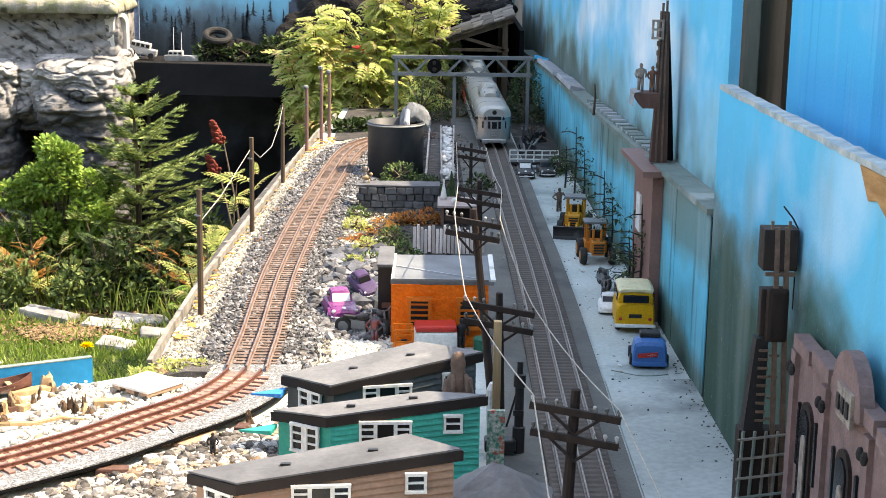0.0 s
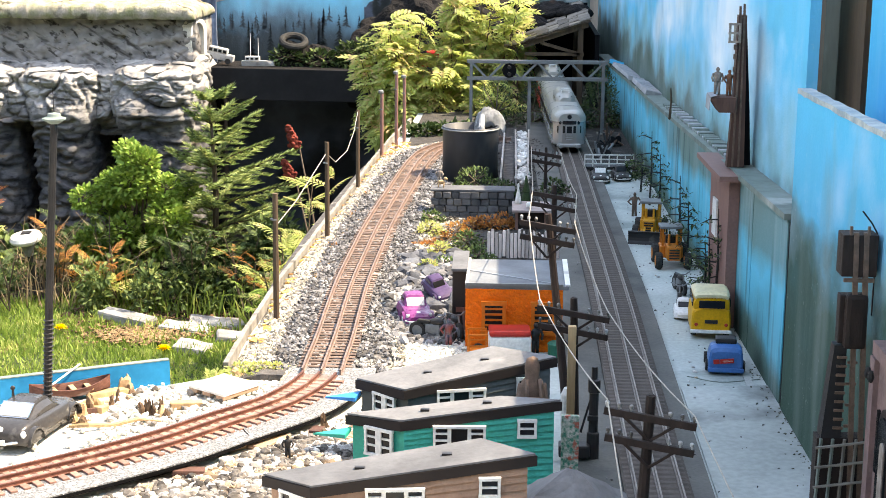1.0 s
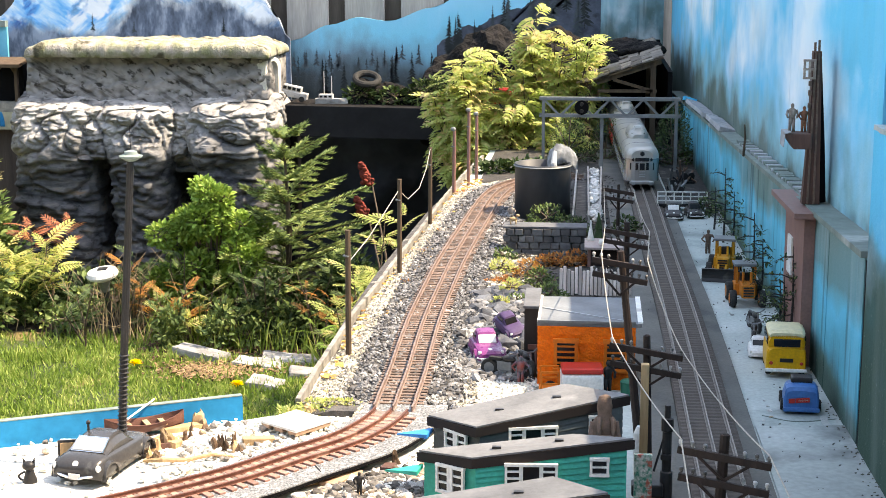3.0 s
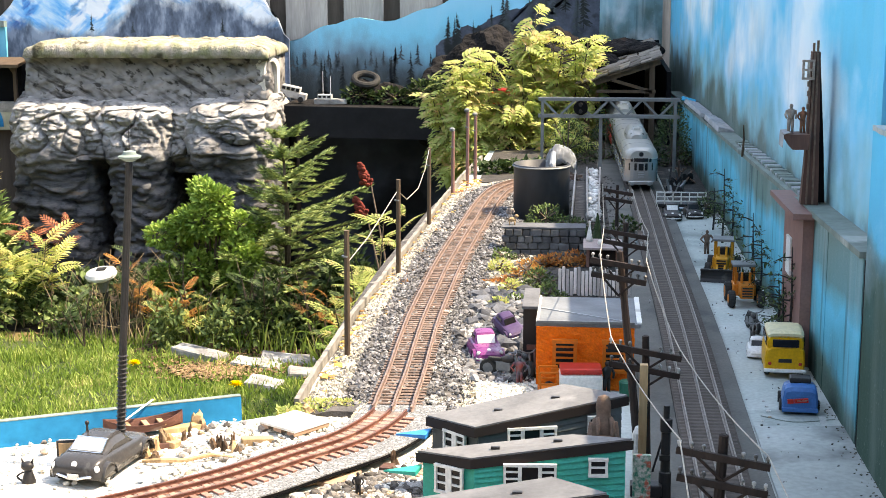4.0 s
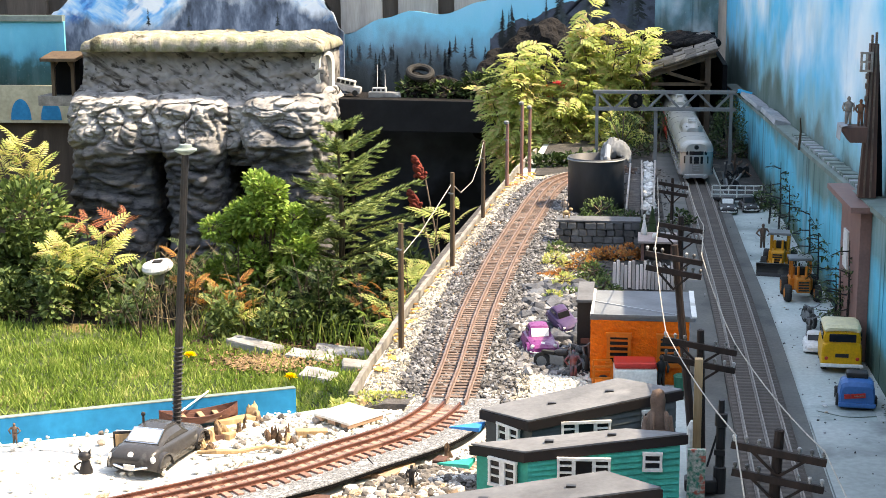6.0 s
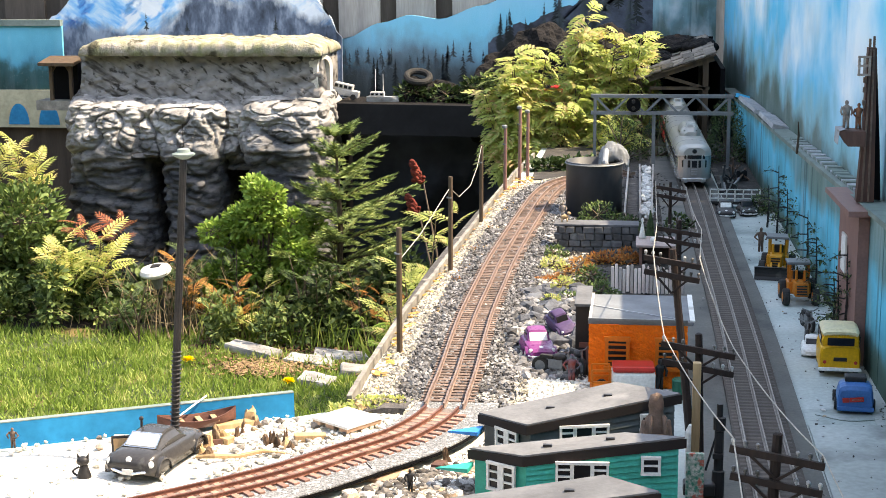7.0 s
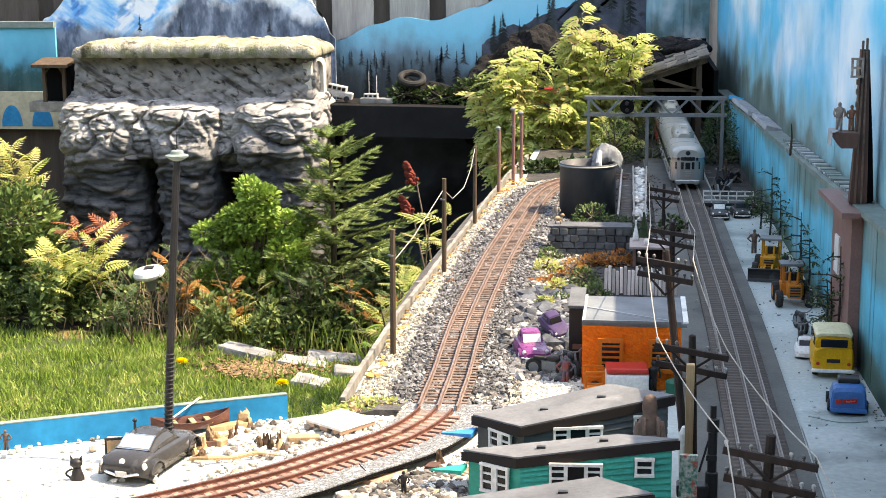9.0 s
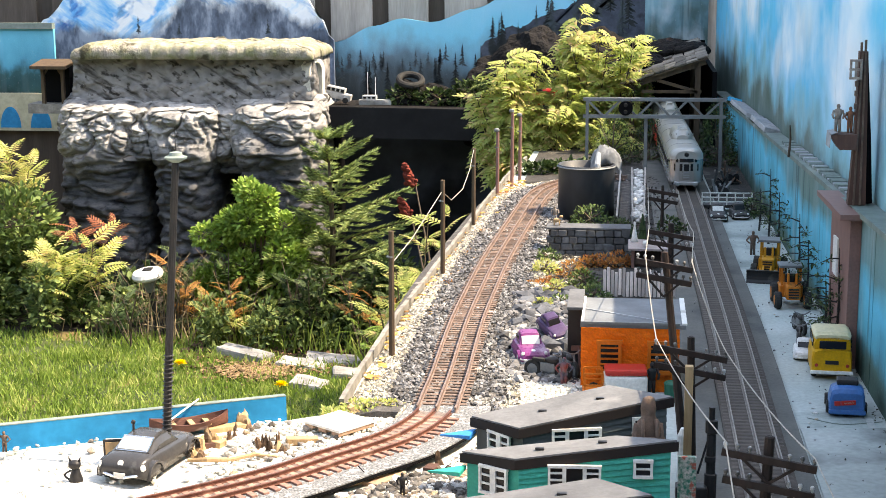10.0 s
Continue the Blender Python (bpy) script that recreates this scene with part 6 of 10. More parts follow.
head = math.degrees(math.atan2(0.110 - 0.085, 0.87))
coach("silver fluted observation coach with a glazed dome and rounded tail", pose(0.1135, 3.26, DECK + 0.0147, 0, 0, head), 0.60, True, "observation_coach")
coach("red and silver coach running into the timber tunnel shed", pose(0.0960, 3.868, DECK + 0.0147, 0, 0, head), 0.42, False, "passenger_coach", "red", "silver_roof")

# ---- signal bridge over the straight track ----
g = thing("signal_bridge", "grey steel truss bridge with a black signal head over the track", "signal bridge", pose(0, 3.615, DECK))
XA, XB, ZT, ZL = -0.109, 0.203, 0.168, 0.128
for x in (XA, XB):
    for dy in (-0.008, 0.008):
        bm = B()
        box(bm, x, dy, 0, 0.007, 0.005, ZT, bevel=0.0006)
        part("column", bm, C["steel_grey"], g)
    bm = B()
    for k in range(7):
        beam(bm, (x, -0.008, 0.01 + k * 0.021), (x, 0.008, 0.031 + k * 0.021), 0.003, 0.003)
    part("lacing", bm, C["steel_grey"], g)
    bm = B()
    box(bm, x, 0, 0, 0.024, 0.034, 0.005)
    part("foot", bm, M["concrete"], g)
bm = B()
box(bm, 0.029, 0, 0, 0.008, 0.008, ZL)
part("column", bm, C["steel_grey"], g)
for z, h in ((ZT, 0.007), (ZL, 0.007)):
    for dy in (-0.008, 0.008):
        bm = B()
        box(bm, (XA + XB) / 2, dy, z, XB - XA + 0.02, 0.0058, h)
        part("chord", bm, C["steel_grey"], g)
for k in range(8):
    xa = XA + (XB - XA) * k / 8
    xb = XA + (XB - XA) * (k + 1) / 8
    z0, z1 = (ZL, ZT) if k % 2 else (ZT, ZL)
    bm = B()
    beam(bm, (xa, -0.008, z0 + 0.003), (xb, -0.008, z1 + 0.003), 0.004, 0.005)
    part("brace", bm, C["steel_grey"], g)
x = -0.019
bm = B()
lathe(bm, [(0.001, -0.002), (0.017, -0.002), (0.017, 0.002), (0.001, 0.002)], 20, m=Matrix.Translation((x, -0.016, 0.152)) @ Matrix.Rotation(math.pi / 2, 4, "X"))
sg = part("signal_head", bm, M["black"], g)
for dz in (-0.008, 0.008):
    bm = B()
    rod(bm, (x, -0.026, 0.152 + dz), (x, -0.017, 0.152 + dz), 0.0045, 0.0045, 12)
    part("hood", bm, C["rubber"], sg)

# ---- timber tunnel shed at the far end ----
s = thing("tunnel_shed", "old timber shed over the track with a slanting shingle roof", "model building", pose(0, 0, DECK))
for x, z in ((-0.005, 0.165), (0.165, 0.225)):
    for y in (4.06, 4.40):
        bm = B()
        box(bm, x, y, 0, 0.014, 0.014, z)
        part("post", bm, M["wood_post"], s)
bm = B()
beam(bm, (-0.02, 4.055, 0.160), (0.185, 4.055, 0.228), 0.012, 0.012)
beam(bm, (0.165, 4.055, 0.150), (0.06, 4.055, 0.180), 0.008, 0.008)
beam(bm, (0.02, 4.055, 0.150), (0.175, 4.055, 0.150), 0.008, 0.008)
part("truss", bm, M["wood_post"], s)
# black inner boards: the shade inside the shed put into their colour
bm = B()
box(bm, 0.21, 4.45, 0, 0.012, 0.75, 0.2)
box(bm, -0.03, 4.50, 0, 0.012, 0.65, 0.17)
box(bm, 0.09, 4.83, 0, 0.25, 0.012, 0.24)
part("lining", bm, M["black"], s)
bm = B()
m0 = Matrix.Translation((0.08, 4.45, 0.204)) @ Matrix.Rotation(-math.atan2(0.068, 0.205), 4, "Y")
box(bm, 0, 0, -0.004, 0.23, 0.82, 0.004, m0)
rf = part("roof_deck", bm, M["wood_post"], s)
random.seed(71)
bm = B()
box(bm, 0, 0, 0, 0.030, 0.046, 0.0035, pose(0, 0, 0, 3, 0, 0))
me = bpy.data.meshes.new("shingle")
bm.to_mesh(me)
bm.free()
me.materials.append(C["shingle"])
for j in range(14):
    for i in range(8):
        if random.random() < 0.05:
            continue
        piece("shingle", me, m0 @ pose(-0.105 + 0.030 * i + random.uniform(-0.003, 0.003), -0.385 + j * 0.058 + random.uniform(-0.012, 0.012), 0.001 + random.uniform(0, 0.004), random.uniform(-3, 3), random.uniform(-5, 5), random.uniform(-7, 7)), rf)
bm = B()
for cx, cy, cz, r in ((0.02, 4.35, 0.205, 0.05), (0.10, 4.5, 0.232, 0.055), (0.16, 4.42, 0.235, 0.04), (-0.03, 4.5, 0.18, 0.05)):
    r0 = bmesh.ops.create_icosphere(bm, subdivisions=4, radius=1, matrix=Matrix.Translation((cx, cy, cz)) @ Matrix.Diagonal((r * 1.3, r * 1.6, r * 0.5, 1)))
    bm.normal_update()
    for v in r0["verts"]:
        v.co += v.normal * 0.012 * noise.noise(v.co * 40)
part("rubble", bm, M["rock_dark"], s)

# ---- tank, siding, walls and sheds in the yard ----
tank = thing("oil_tank", "open black steel tank with a rolled rim", "model tank", pose(-0.089, 2.950, DECK))
bm = B()
lathe(bm, [(0.0545, 0), (0.0545, 0.104), (0.0555, 0.106), (0.0555, 0.110), (0.0525, 0.110), (0.0525, 0.02), (0.001, 0.02)], 40)
part("shell", bm, material("tank_steel", (0.058, 0.064, 0.073), (0.038, 0.042, 0.049), 18, 0.5, bump=0.15, c3=(0.075, 0.08, 0.085), spots=0.6, spec=0.3, stretch=(1, 1, 0.4)), tank, smooth=True)
bm = B()
lathe(bm, [(0.0558, 0.1045), (0.0575, 0.106), (0.0558, 0.108)], 40, caps=False)
part("rim", bm, C["steel_grey"], tank)
tarp = thing("tarpaulin", "crumpled grey cloth thrown over the tank's rim", "cloth", pose(-0.052, 2.995, DECK + 0.108))
bm = B()
vs = {}
for i in range(29):
    for j in range(19):
        u, v = i / 28 - 0.5, j / 18 - 0.5
        r2 = (u * 2) ** 2 + (v * 2) ** 2
        z = 0.032 * max(0.0, 1 - r2) ** 0.7 + 0.012 * noise.noise(Vector((u * 5, v * 5, 1))) + 0.004 * noise.noise(Vector((u * 14, v * 14, 4))) - 0.012 * max(0, r2 - 0.8)
        vs[i, j] = bm.verts.new((u * 0.062, v * 0.055, max(z, -0.03 if v < -0.3 else 0.0015)))
for i in range(28):
    for j in range(18):
        bm.faces.new((vs[i, j], vs[i + 1, j], vs[i + 1, j + 1], vs[i, j + 1]))
bmesh.ops.solidify(bm, geom=bm.faces[:], thickness=-0.001)
part("sheet", bm, C["cloth"], tarp, smooth=True)
bm = B()
tube(bm, [(-0.015, -0.025, 0.02), (-0.016, -0.052, 0.0), (-0.010, -0.056, -0.02), (-0.013, -0.055, -0.045)], [0.005, 0.006, 0.004, 0.005], 7)
part("hanging_end", bm, C["cloth"], tarp)

tro = thing("stone_trough", "timber trough heaped with white stones between side boards", "trough", pose(0, 0, DECK))
for x0, x1 in ((0.0015, -0.002), (0.0225, 0.0285), (-0.0285, -0.027)):
    bm = B()
    beam(bm, (x0, 2.86, 0.012), (x1, 3.52, 0.012), 0.0035, 0.024)
    part("side_board", bm, M["plank_light"], tro)
bm = B()
beam(bm, (0.012, 2.86, 0.004), (0.0135, 3.52, 0.004), 0.022, 0.006)
part("floor_board", bm, M["plank_dark"], tro)
bm = B()
beam(bm, (-0.0135, 2.87, 0.005), (-0.0145, 3.50, 0.005), 0.023, 0.010)
part("cinder_bed", bm, M["ballast_bed"], tro)
heap("trough_stones", 170, lambda: (random.uniform(0.004, 0.0215), random.uniform(2.87, 3.5), DECK + random.uniform(0.009, 0.017)), (0.004, 0.0085), C["white_rock"], "lumps of white stone heaped in the trough", STONES, seed=72, category="stones")

sw = thing("stone_wall", "low dry wall of dark grey blocks", "model wall", pose(0, 0, DECK))
random.seed(73)
bm = B()
box(bm, -0.073, 2.60, 0, 0.136, 0.03, 0.044)
part("core", bm, M["ballast_bed"], sw)
for row in range(4):
    x = -0.145 + (0.007 if row % 2 else 0)
    while x < -0.006:
        w = random.uniform(0.012, 0.022)
        w = min(w, -0.002 - x)
        bm = B()
        box(bm, x + w / 2, 2.582 + random.uniform(-0.0015, 0.0015), row * 0.0118 + 0.0003, w - 0.0012, 0.012, 0.0110, bevel=0.0013)
        rough(bm, 0.0012, 180, row)
        part("block", bm, C["stone"], sw)
        x += w
bm = B()
box(bm, -0.073, 2.60, 0.0478, 0.144, 0.045, 0.003)
part("coping", bm, C["stone"], sw)

hut = thing("flat_roof_hut", "small brown hut with a flat worn pale roof", "model building", pose(0.027, 2.50, DECK))
bm = B()
box(bm, 0, 0.012, 0, 0.046, 0.05, 0.034)
part("body", bm, C["dark_wood"], hut)
for x in (-0.024, 0.024):
    bm = B()
    box(bm, x, -0.018, 0, 0.005, 0.005, 0.036)
    part("post", bm, C["pink"], hut)
bm = B()
box(bm, 0, 0, 0.036, 0.064, 0.07, 0.004, pose(0, 0, 0, 2, 0, 0), bevel=0.0008)
part("roof", bm, C["hut_roof"], hut)
bm = B()
lathe(bm, [(0.0004, 0.000), (0.0052, 0.001), (0.0058, 0.004), (0.0050, 0.0075), (0.0004, 0.0085)], 14, 0.024, 2.478, DECK + 0.0415)
tagged(part("white_pot", bm, C["white"], smooth=True), "small round white pot on the hut roof", "pot")
bm = B()
lathe(bm, [(0.0062, 0), (0.0046, 0.008), (0.0030, 0.018), (0.0014, 0.026), (0.0020, 0.030), (0.0018, 0.033), (0.0003, 0.035)], 10, 0.005, 2.515, DECK + 0.0405)
tagged(part("white_ornament", bm, C["white"], smooth=True), "slim white ornament standing on the hut roof", "ornament")
bm = B()
lathe(bm, [(0.0015, 0), (0.0080, 0.004), (0.0052, 0.018), (0.0066, 0.020), (0.0030, 0.034), (0.0003, 0.046)], 11, 0.018, 2.545, DECK + 0.036)
rough(bm, 0.0022, 330, 8)
tagged(part("cone_bush", bm, M["lawn_dark"]), "dark green clipped cone bush behind the hut", "model bush")

PICKET = material("picket_wood", (0.80, 0.71, 0.68), (0.60, 0.51, 0.48), 60, 0.85, stretch=(3, 3, 0.4), vary=0.35)
cf = thing("corrugated_fence", "pale pinkish paling fence of upright slats", "model fence", pose(0, 2.268, DECK))
for k in range(19):
    x = -0.039 + k * 0.0058
    bm = B()
    box(bm, x, random.uniform(-0.0008, 0.0008), 0, 0.0046, 0.003, 0.044 + 0.004 * math.sin(k * 1.7), pose(0, 0, 0), bevel=0.0012)
    part("slat", bm, PICKET, cf)
bm = B()
box(bm, 0.013, 0.004, 0.012, 0.108, 0.003, 0.004)
part("rail", bm, M["plank_dark"], cf)

# ---- orange stone house ----
oh = thing("orange_house", "small orange stone house with a flat grey roof", "model building", pose(0, 0, DECK))
X0, X1, Y0, Y1, HH = -0.0575, 0.0590, 1.772, 1.905, 0.077
bm = B()
box(bm, (X0 + X1) / 2, (Y0 + Y1) / 2, 0, X1 - X0, Y1 - Y0, HH)
bmesh.ops.subdivide_edges(bm, edges=bm.edges[:], cuts=24, use_grid_fill=True)
rough(bm, 0.0012, 260, 3)
part("wall", bm, C["orange"], oh)
bm = B()
box(bm, (X0 + X1) / 2 + 0.003, (Y0 + Y1) / 2 + 0.004, HH, X1 - X0 + 0.008, Y1 - Y0 + 0.006, 0.005, bevel=0.0008)
rfo = part("roof", bm, C["roof_blue"], oh)
for x, w in ((X1 + 0.0055, 0.006), (X0 + 0.001, 0.003)):
    bm = B()
    box(bm, x, (Y0 + Y1) / 2 + 0.004, HH + 0.005, w, Y1 - Y0 + 0.004, 0.002)
    part("edge_trim", bm, C["white"], rfo)
bm = B()
box(bm, (X0 + X1) / 2, Y0 - 0.001, HH + 0.005, X1 - X0, 0.003, 0.003)
part("front_trim", bm, C["steel_grey"], rfo)
# narrow pale strip running slantwise over the roof
bm = B()
beam(bm, (X0 + 0.002, Y0 + 0.075, HH + 0.0056), (X1 - 0.012, Y0 + 0.012, HH + 0.0056), 0.0024, 0.0012)
part("roof_batten", bm, C["cloth"], rfo)
for wx in (-0.0235, 0.036):
    bm = B()
    for dx in (-0.0125, 0.0125):
        box(bm, wx + dx, Y0 - 0.002, 0.026, 0.004, 0.006, 0.035)
    box(bm, wx, Y0 - 0.002, 0.058, 0.031, 0.0070, 0.005)
    box(bm, wx, Y0 - 0.003, 0.023, 0.031, 0.008, 0.004)
    wf_ = part("window", bm, C["orange_flat"], oh)
    bm = B()
    box(bm, wx, Y0 + 0.0002, 0.027, 0.021, 0.003, 0.031)
    part("pane", bm, C["glass_dark"], wf_)
    for k in range(4):
        bm = B()
        box(bm, wx, Y0 - 0.0025, 0.032 + k * 0.0068, 0.021, 0.002, 0.0022)
        part("shutter_slat", bm, C["orange_flat"], wf_)
an = thing("lean_to", "dark lean-to shed with a grey slanted roof", "model building", pose(-0.0675, 1.880, DECK))
bm = B()
box(bm, 0, 0, 0, 0.018, 0.066, 0.083)
part("body", bm, C["charcoal"], an)
bm = B()
box(bm, 0, 0, 0.086, 0.020, 0.080, 0.004, pose(0, 0, 0, 4, 0, 0), bevel=0.0008)
part("roof", bm, C["roof_slate"], an)


# ---- small homes with clapboard walls ----
def home(label, wall_mat, A, Bq, Cq, D, roof_mat, awning=None, sides=15):
    """Corners of the roof: near left, far left, near right, far right, each x, y, z."""
    t = thing("tiny_house", label, "model house", pose(0, 0, 0), group="tiny houses")
    A, Bq, Cq, D = Vector(A), Vector(Bq), Vector(Cq), Vector(D)
    mid = (A + Bq + Cq + D) / 4

    def inn(p, k=0.93):
        return Vector((mid.x + (p.x - mid.x) * k, mid.y + (p.y - mid.y) * 0.86, p.z - 0.0035))
    a, b, c, d = inn(A), inn(Bq), inn(Cq), inn(D)
    bm = B()
    lo = [bm.verts.new((p.x, p.y, DECK)) for p in (a, c, d, b)]
    hi = [bm.verts.new(p) for p in (a, c, d, b)]
    for i in range(4):
        bm.faces.new((lo[i], lo[(i + 1) % 4], hi[(i + 1) % 4], hi[i]))
    bm.faces.new(lo[::-1])
    bm.faces.new(hi)
    wall = part("wall", bm, wall_mat, t)
    nf = Vector((c.y - a.y, a.x - c.x, 0)).normalized()
    nl = Vector((a.y - b.y, b.x - a.x, 0)).normalized()
    if nl.y > 0:
        nl = -nl
    if nf.y > 0:
        nf = -nf
    for k in range(sides):
        f = (k + 0.5) / sides
        bm = B()
        p0 = a.lerp(Vector((a.x, a.y, DECK)), 1 - f)
        p1 = c.lerp(Vector((c.x, c.y, DECK)), 1 - f)
        hgt = (a.z - DECK) / sides
        up0, up1 = Vector((0, 0, hgt * 0.9)), Vector((0, 0, (c.z - DECK) / sides * 0.9))
        o0, o1 = nf * 0.0022, nf * 0.0004
        q = [p0 + o0 - up0 / 2, p1 + o0 - up1 / 2, p1 + o1 + up1 / 2, p0 + o1 + up0 / 2, p0 - up0 / 2, p1 - up1 / 2, p1 + up1 / 2, p0 + up0 / 2]
        v = [bm.verts.new(x) for x in q]
        for fc in ((0, 1, 2, 3), (4, 5, 1, 0), (3, 2, 6, 7), (4, 0, 3, 7), (1, 5, 6, 2), (7, 6, 5, 4)):
            bm.faces.new([v[i] for i in fc])
        part("clapboard", bm, wall_mat, wall)
    bm = B()
    th = 0.009
    top = [A, Cq, D, Bq]
    lo = [bm.verts.new(p - Vector((0, 0, th))) for p in top]
    hi = [bm.verts.new(p - Vector((0, 0, 0.0005))) for p in top]
    for i in range(4):
        bm.faces.new((lo[i], lo[(i + 1) % 4], hi[(i + 1) % 4], hi[i]))
    bm.faces.new(lo[::-1])
    bm.faces.new(hi)
    part("fascia", bm, C["fascia"], t, "dark roof edge with chipped paint")
    bm = B()
    cen = sum(top, Vector()) / 4
    lo = [bm.verts.new(cen + (p - cen) * 0.985) for p in top]
    hi = [bm.verts.new(cen + (p - cen) * 0.985 + Vector((0, 0, 0.0016))) for p in top]
    for i in range(4):
        bm.faces.new((lo[i], lo[(i + 1) % 4], hi[(i + 1) % 4], hi[i]))
    bm.faces.new(lo[::-1])
    bm.faces.new(hi)
    rf_ = part("roof", bm, roof_mat, t)
    for f in (0.33, 0.72):
        p = A.lerp(Cq, f).lerp(Bq.lerp(D, f), 0.5)
        bm = B()
        box(bm, p.x, p.y, p.z + 0.0012, 0.008, 0.004, 0.002)
        part("vent", bm, C["charcoal"], rf_)

    def window(base, along_, nrm, x, z, w, h, panes, name="window", bars=((0.0, 1.0),)):
        ax = along_.normalized()
        mm = Matrix.Translation(base + ax * x + Vector((0, 0, z)) + nrm * 0.0032) @ Matrix(((ax.x, -nrm.x, 0, 0), (ax.y, -nrm.y, 0, 0), (0, 0, 1, 0), (0, 0, 0, 1)))
        bm = B()
        box(bm, 0, 0.001, 0, w - 0.001, 0.002, h - 0.001, mm)
        fr = part(name, bm, C["glass_dark"], t)
        bm = B()
        fw = 0.0022
        for sx in (-1, 1):
            box(bm, sx * (w - fw) / 2, -0.0008, 0, fw, 0.0032, h, mm)
        box(bm, 0, -0.0008, -0.0003, w + 0.0006, 0.0040, fw + 0.0003, mm)
        box(bm, 0, -0.0008, h - fw, w + 0.0006, 0.0040, fw + 0.0004, mm)
        for px, pw in panes:
            box(bm, px * w, -0.0006, 0, pw, 0.0028, h, mm)
        if name == "window":
            for kz in ((0.5,) if h < 0.02 else (0.36, 0.66)):
                for bx, bw in bars:
                    box(bm, bx * w, -0.0004, h * kz - 0.0008, w * bw, 0.0024, 0.0017, mm)
        part("frame", bm, C["white"], fr)
        return fr
    base = Vector((a.x, a.y, 0))
    ac = Vector((c.x - a.x, c.y - a.y, 0))
    ln = ac.length
    zt = a.z
    mid_z = zt + (c.z - a.z) * 0.37
    window(base, ac, nf, ln * 0.37, mid_z - 0.0285, 0.047, 0.0215, ((-0.19, 0.0034), (0.19, 0.0034)), "window", ((-0.345, 0.31), (0.345, 0.31)))
    window(base, ac, nf, ln * 0.82, zt + (c.z - a.z) * 0.82 - 0.0265, 0.0170, 0.0165, ())
    ba = Vector((a.x - b.x, a.y - b.y, 0))
    window(Vector((b.x, b.y, 0)), ba, nl, ba.length * 0.56, zt - 0.0335, 0.030, 0.0265, ((0, 0.006),))
    if awning:
        bm = B()
        p = Bq + Vector((0.006, -0.004, -0.010))
        v = [bm.verts.new(q) for q in (p, p + Vector((-0.034, -0.008, -0.004)), p + Vector((-0.004, -0.016, -0.002)), p + Vector((0, 0, -0.004)), p + Vector((-0.034, -0.008, -0.0055)), p + Vector((-0.004, -0.016, -0.006)))]
        for fc in ((0, 1, 2), (5, 4, 3), (0, 3, 4, 1), (1, 4, 5, 2), (2, 5, 3, 0)):
            bm.faces.new([v[i] for i in fc])
        part("awning", bm, awning, t, "pointed awning over the end window")
    return t


home("dark grey clapboard tiny house with white windows and pale roof", C["slate"], (-0.1010, 1.361, 0.580), (-0.1520, 1.410, 0.575), (0.0428, 1.397, 0.605), (-0.019, 1.446, 0.600), C["roof_grey"], C["sky_plastic"])
home("teal clapboard tiny house with white windows and dark fascia", C["teal"], (-0.0990, 1.2875, 0.575), (-0.1515, 1.319, 0.570), (0.0447, 1.296, 0.595), (-0.009, 1.334, 0.585), C["roof_grey"], C["teal"])
home("tan clapboard tiny house with a long grey roof", C["tan"], (-0.1575, 1.1245, 0.575), (-0.2020, 1.162, 0.570), (0.0210, 1.143, 0.600), (-0.024, 1.191, 0.595), C["roof_slate"])
bm = B()
box(bm, 0.0535, 1.325, DECK, 0.016, 0.005, 0.072, pose(0, 0, 0))
tagged(part("painted_board", bm, C["graffiti"]), "board with peeling speckled green and orange paint", "board")

gz = thing("gazebo", "small gazebo with a worn grey hipped roof", "model building", pose(0.049, 1.20, DECK))
bm = B()
v = [bm.verts.new(p) for p in ((-0.050, -0.030, 0.036), (0.044, -0.034, 0.034), (0.050, 0.028, 0.036), (-0.044, 0.032, 0.036))]
ap = [bm.verts.new((-0.002, 0.004, 0.0675)), bm.verts.new((0.006, 0.0, 0.0675))]
for f in ((0, 1, 5, 4), (2, 3, 4, 5)):
    bm.faces.new([(v + ap)[i] for i in f])
bm.faces.new((v[1], v[2], ap[1]))
bm.faces.new((v[3], v[0], ap[0]))
bm.faces.new(v[::-1])
bmesh.ops.subdivide_edges(bm, edges=bm.edges[:], cuts=6, use_grid_fill=True)
rough(bm, 0.002, 90, 2)
part("roof", bm, C["roof_grey"], gz)
for x, y in ((-0.038, -0.024), (0.034, -0.026), (0.038, 0.02), (-0.034, 0.024)):
    bm = B()
    rod(bm, (x, y, 0), (x, y, 0.037), 0.003, 0.0025, 8)
    part("post", bm, C["dark_wood"], gz)


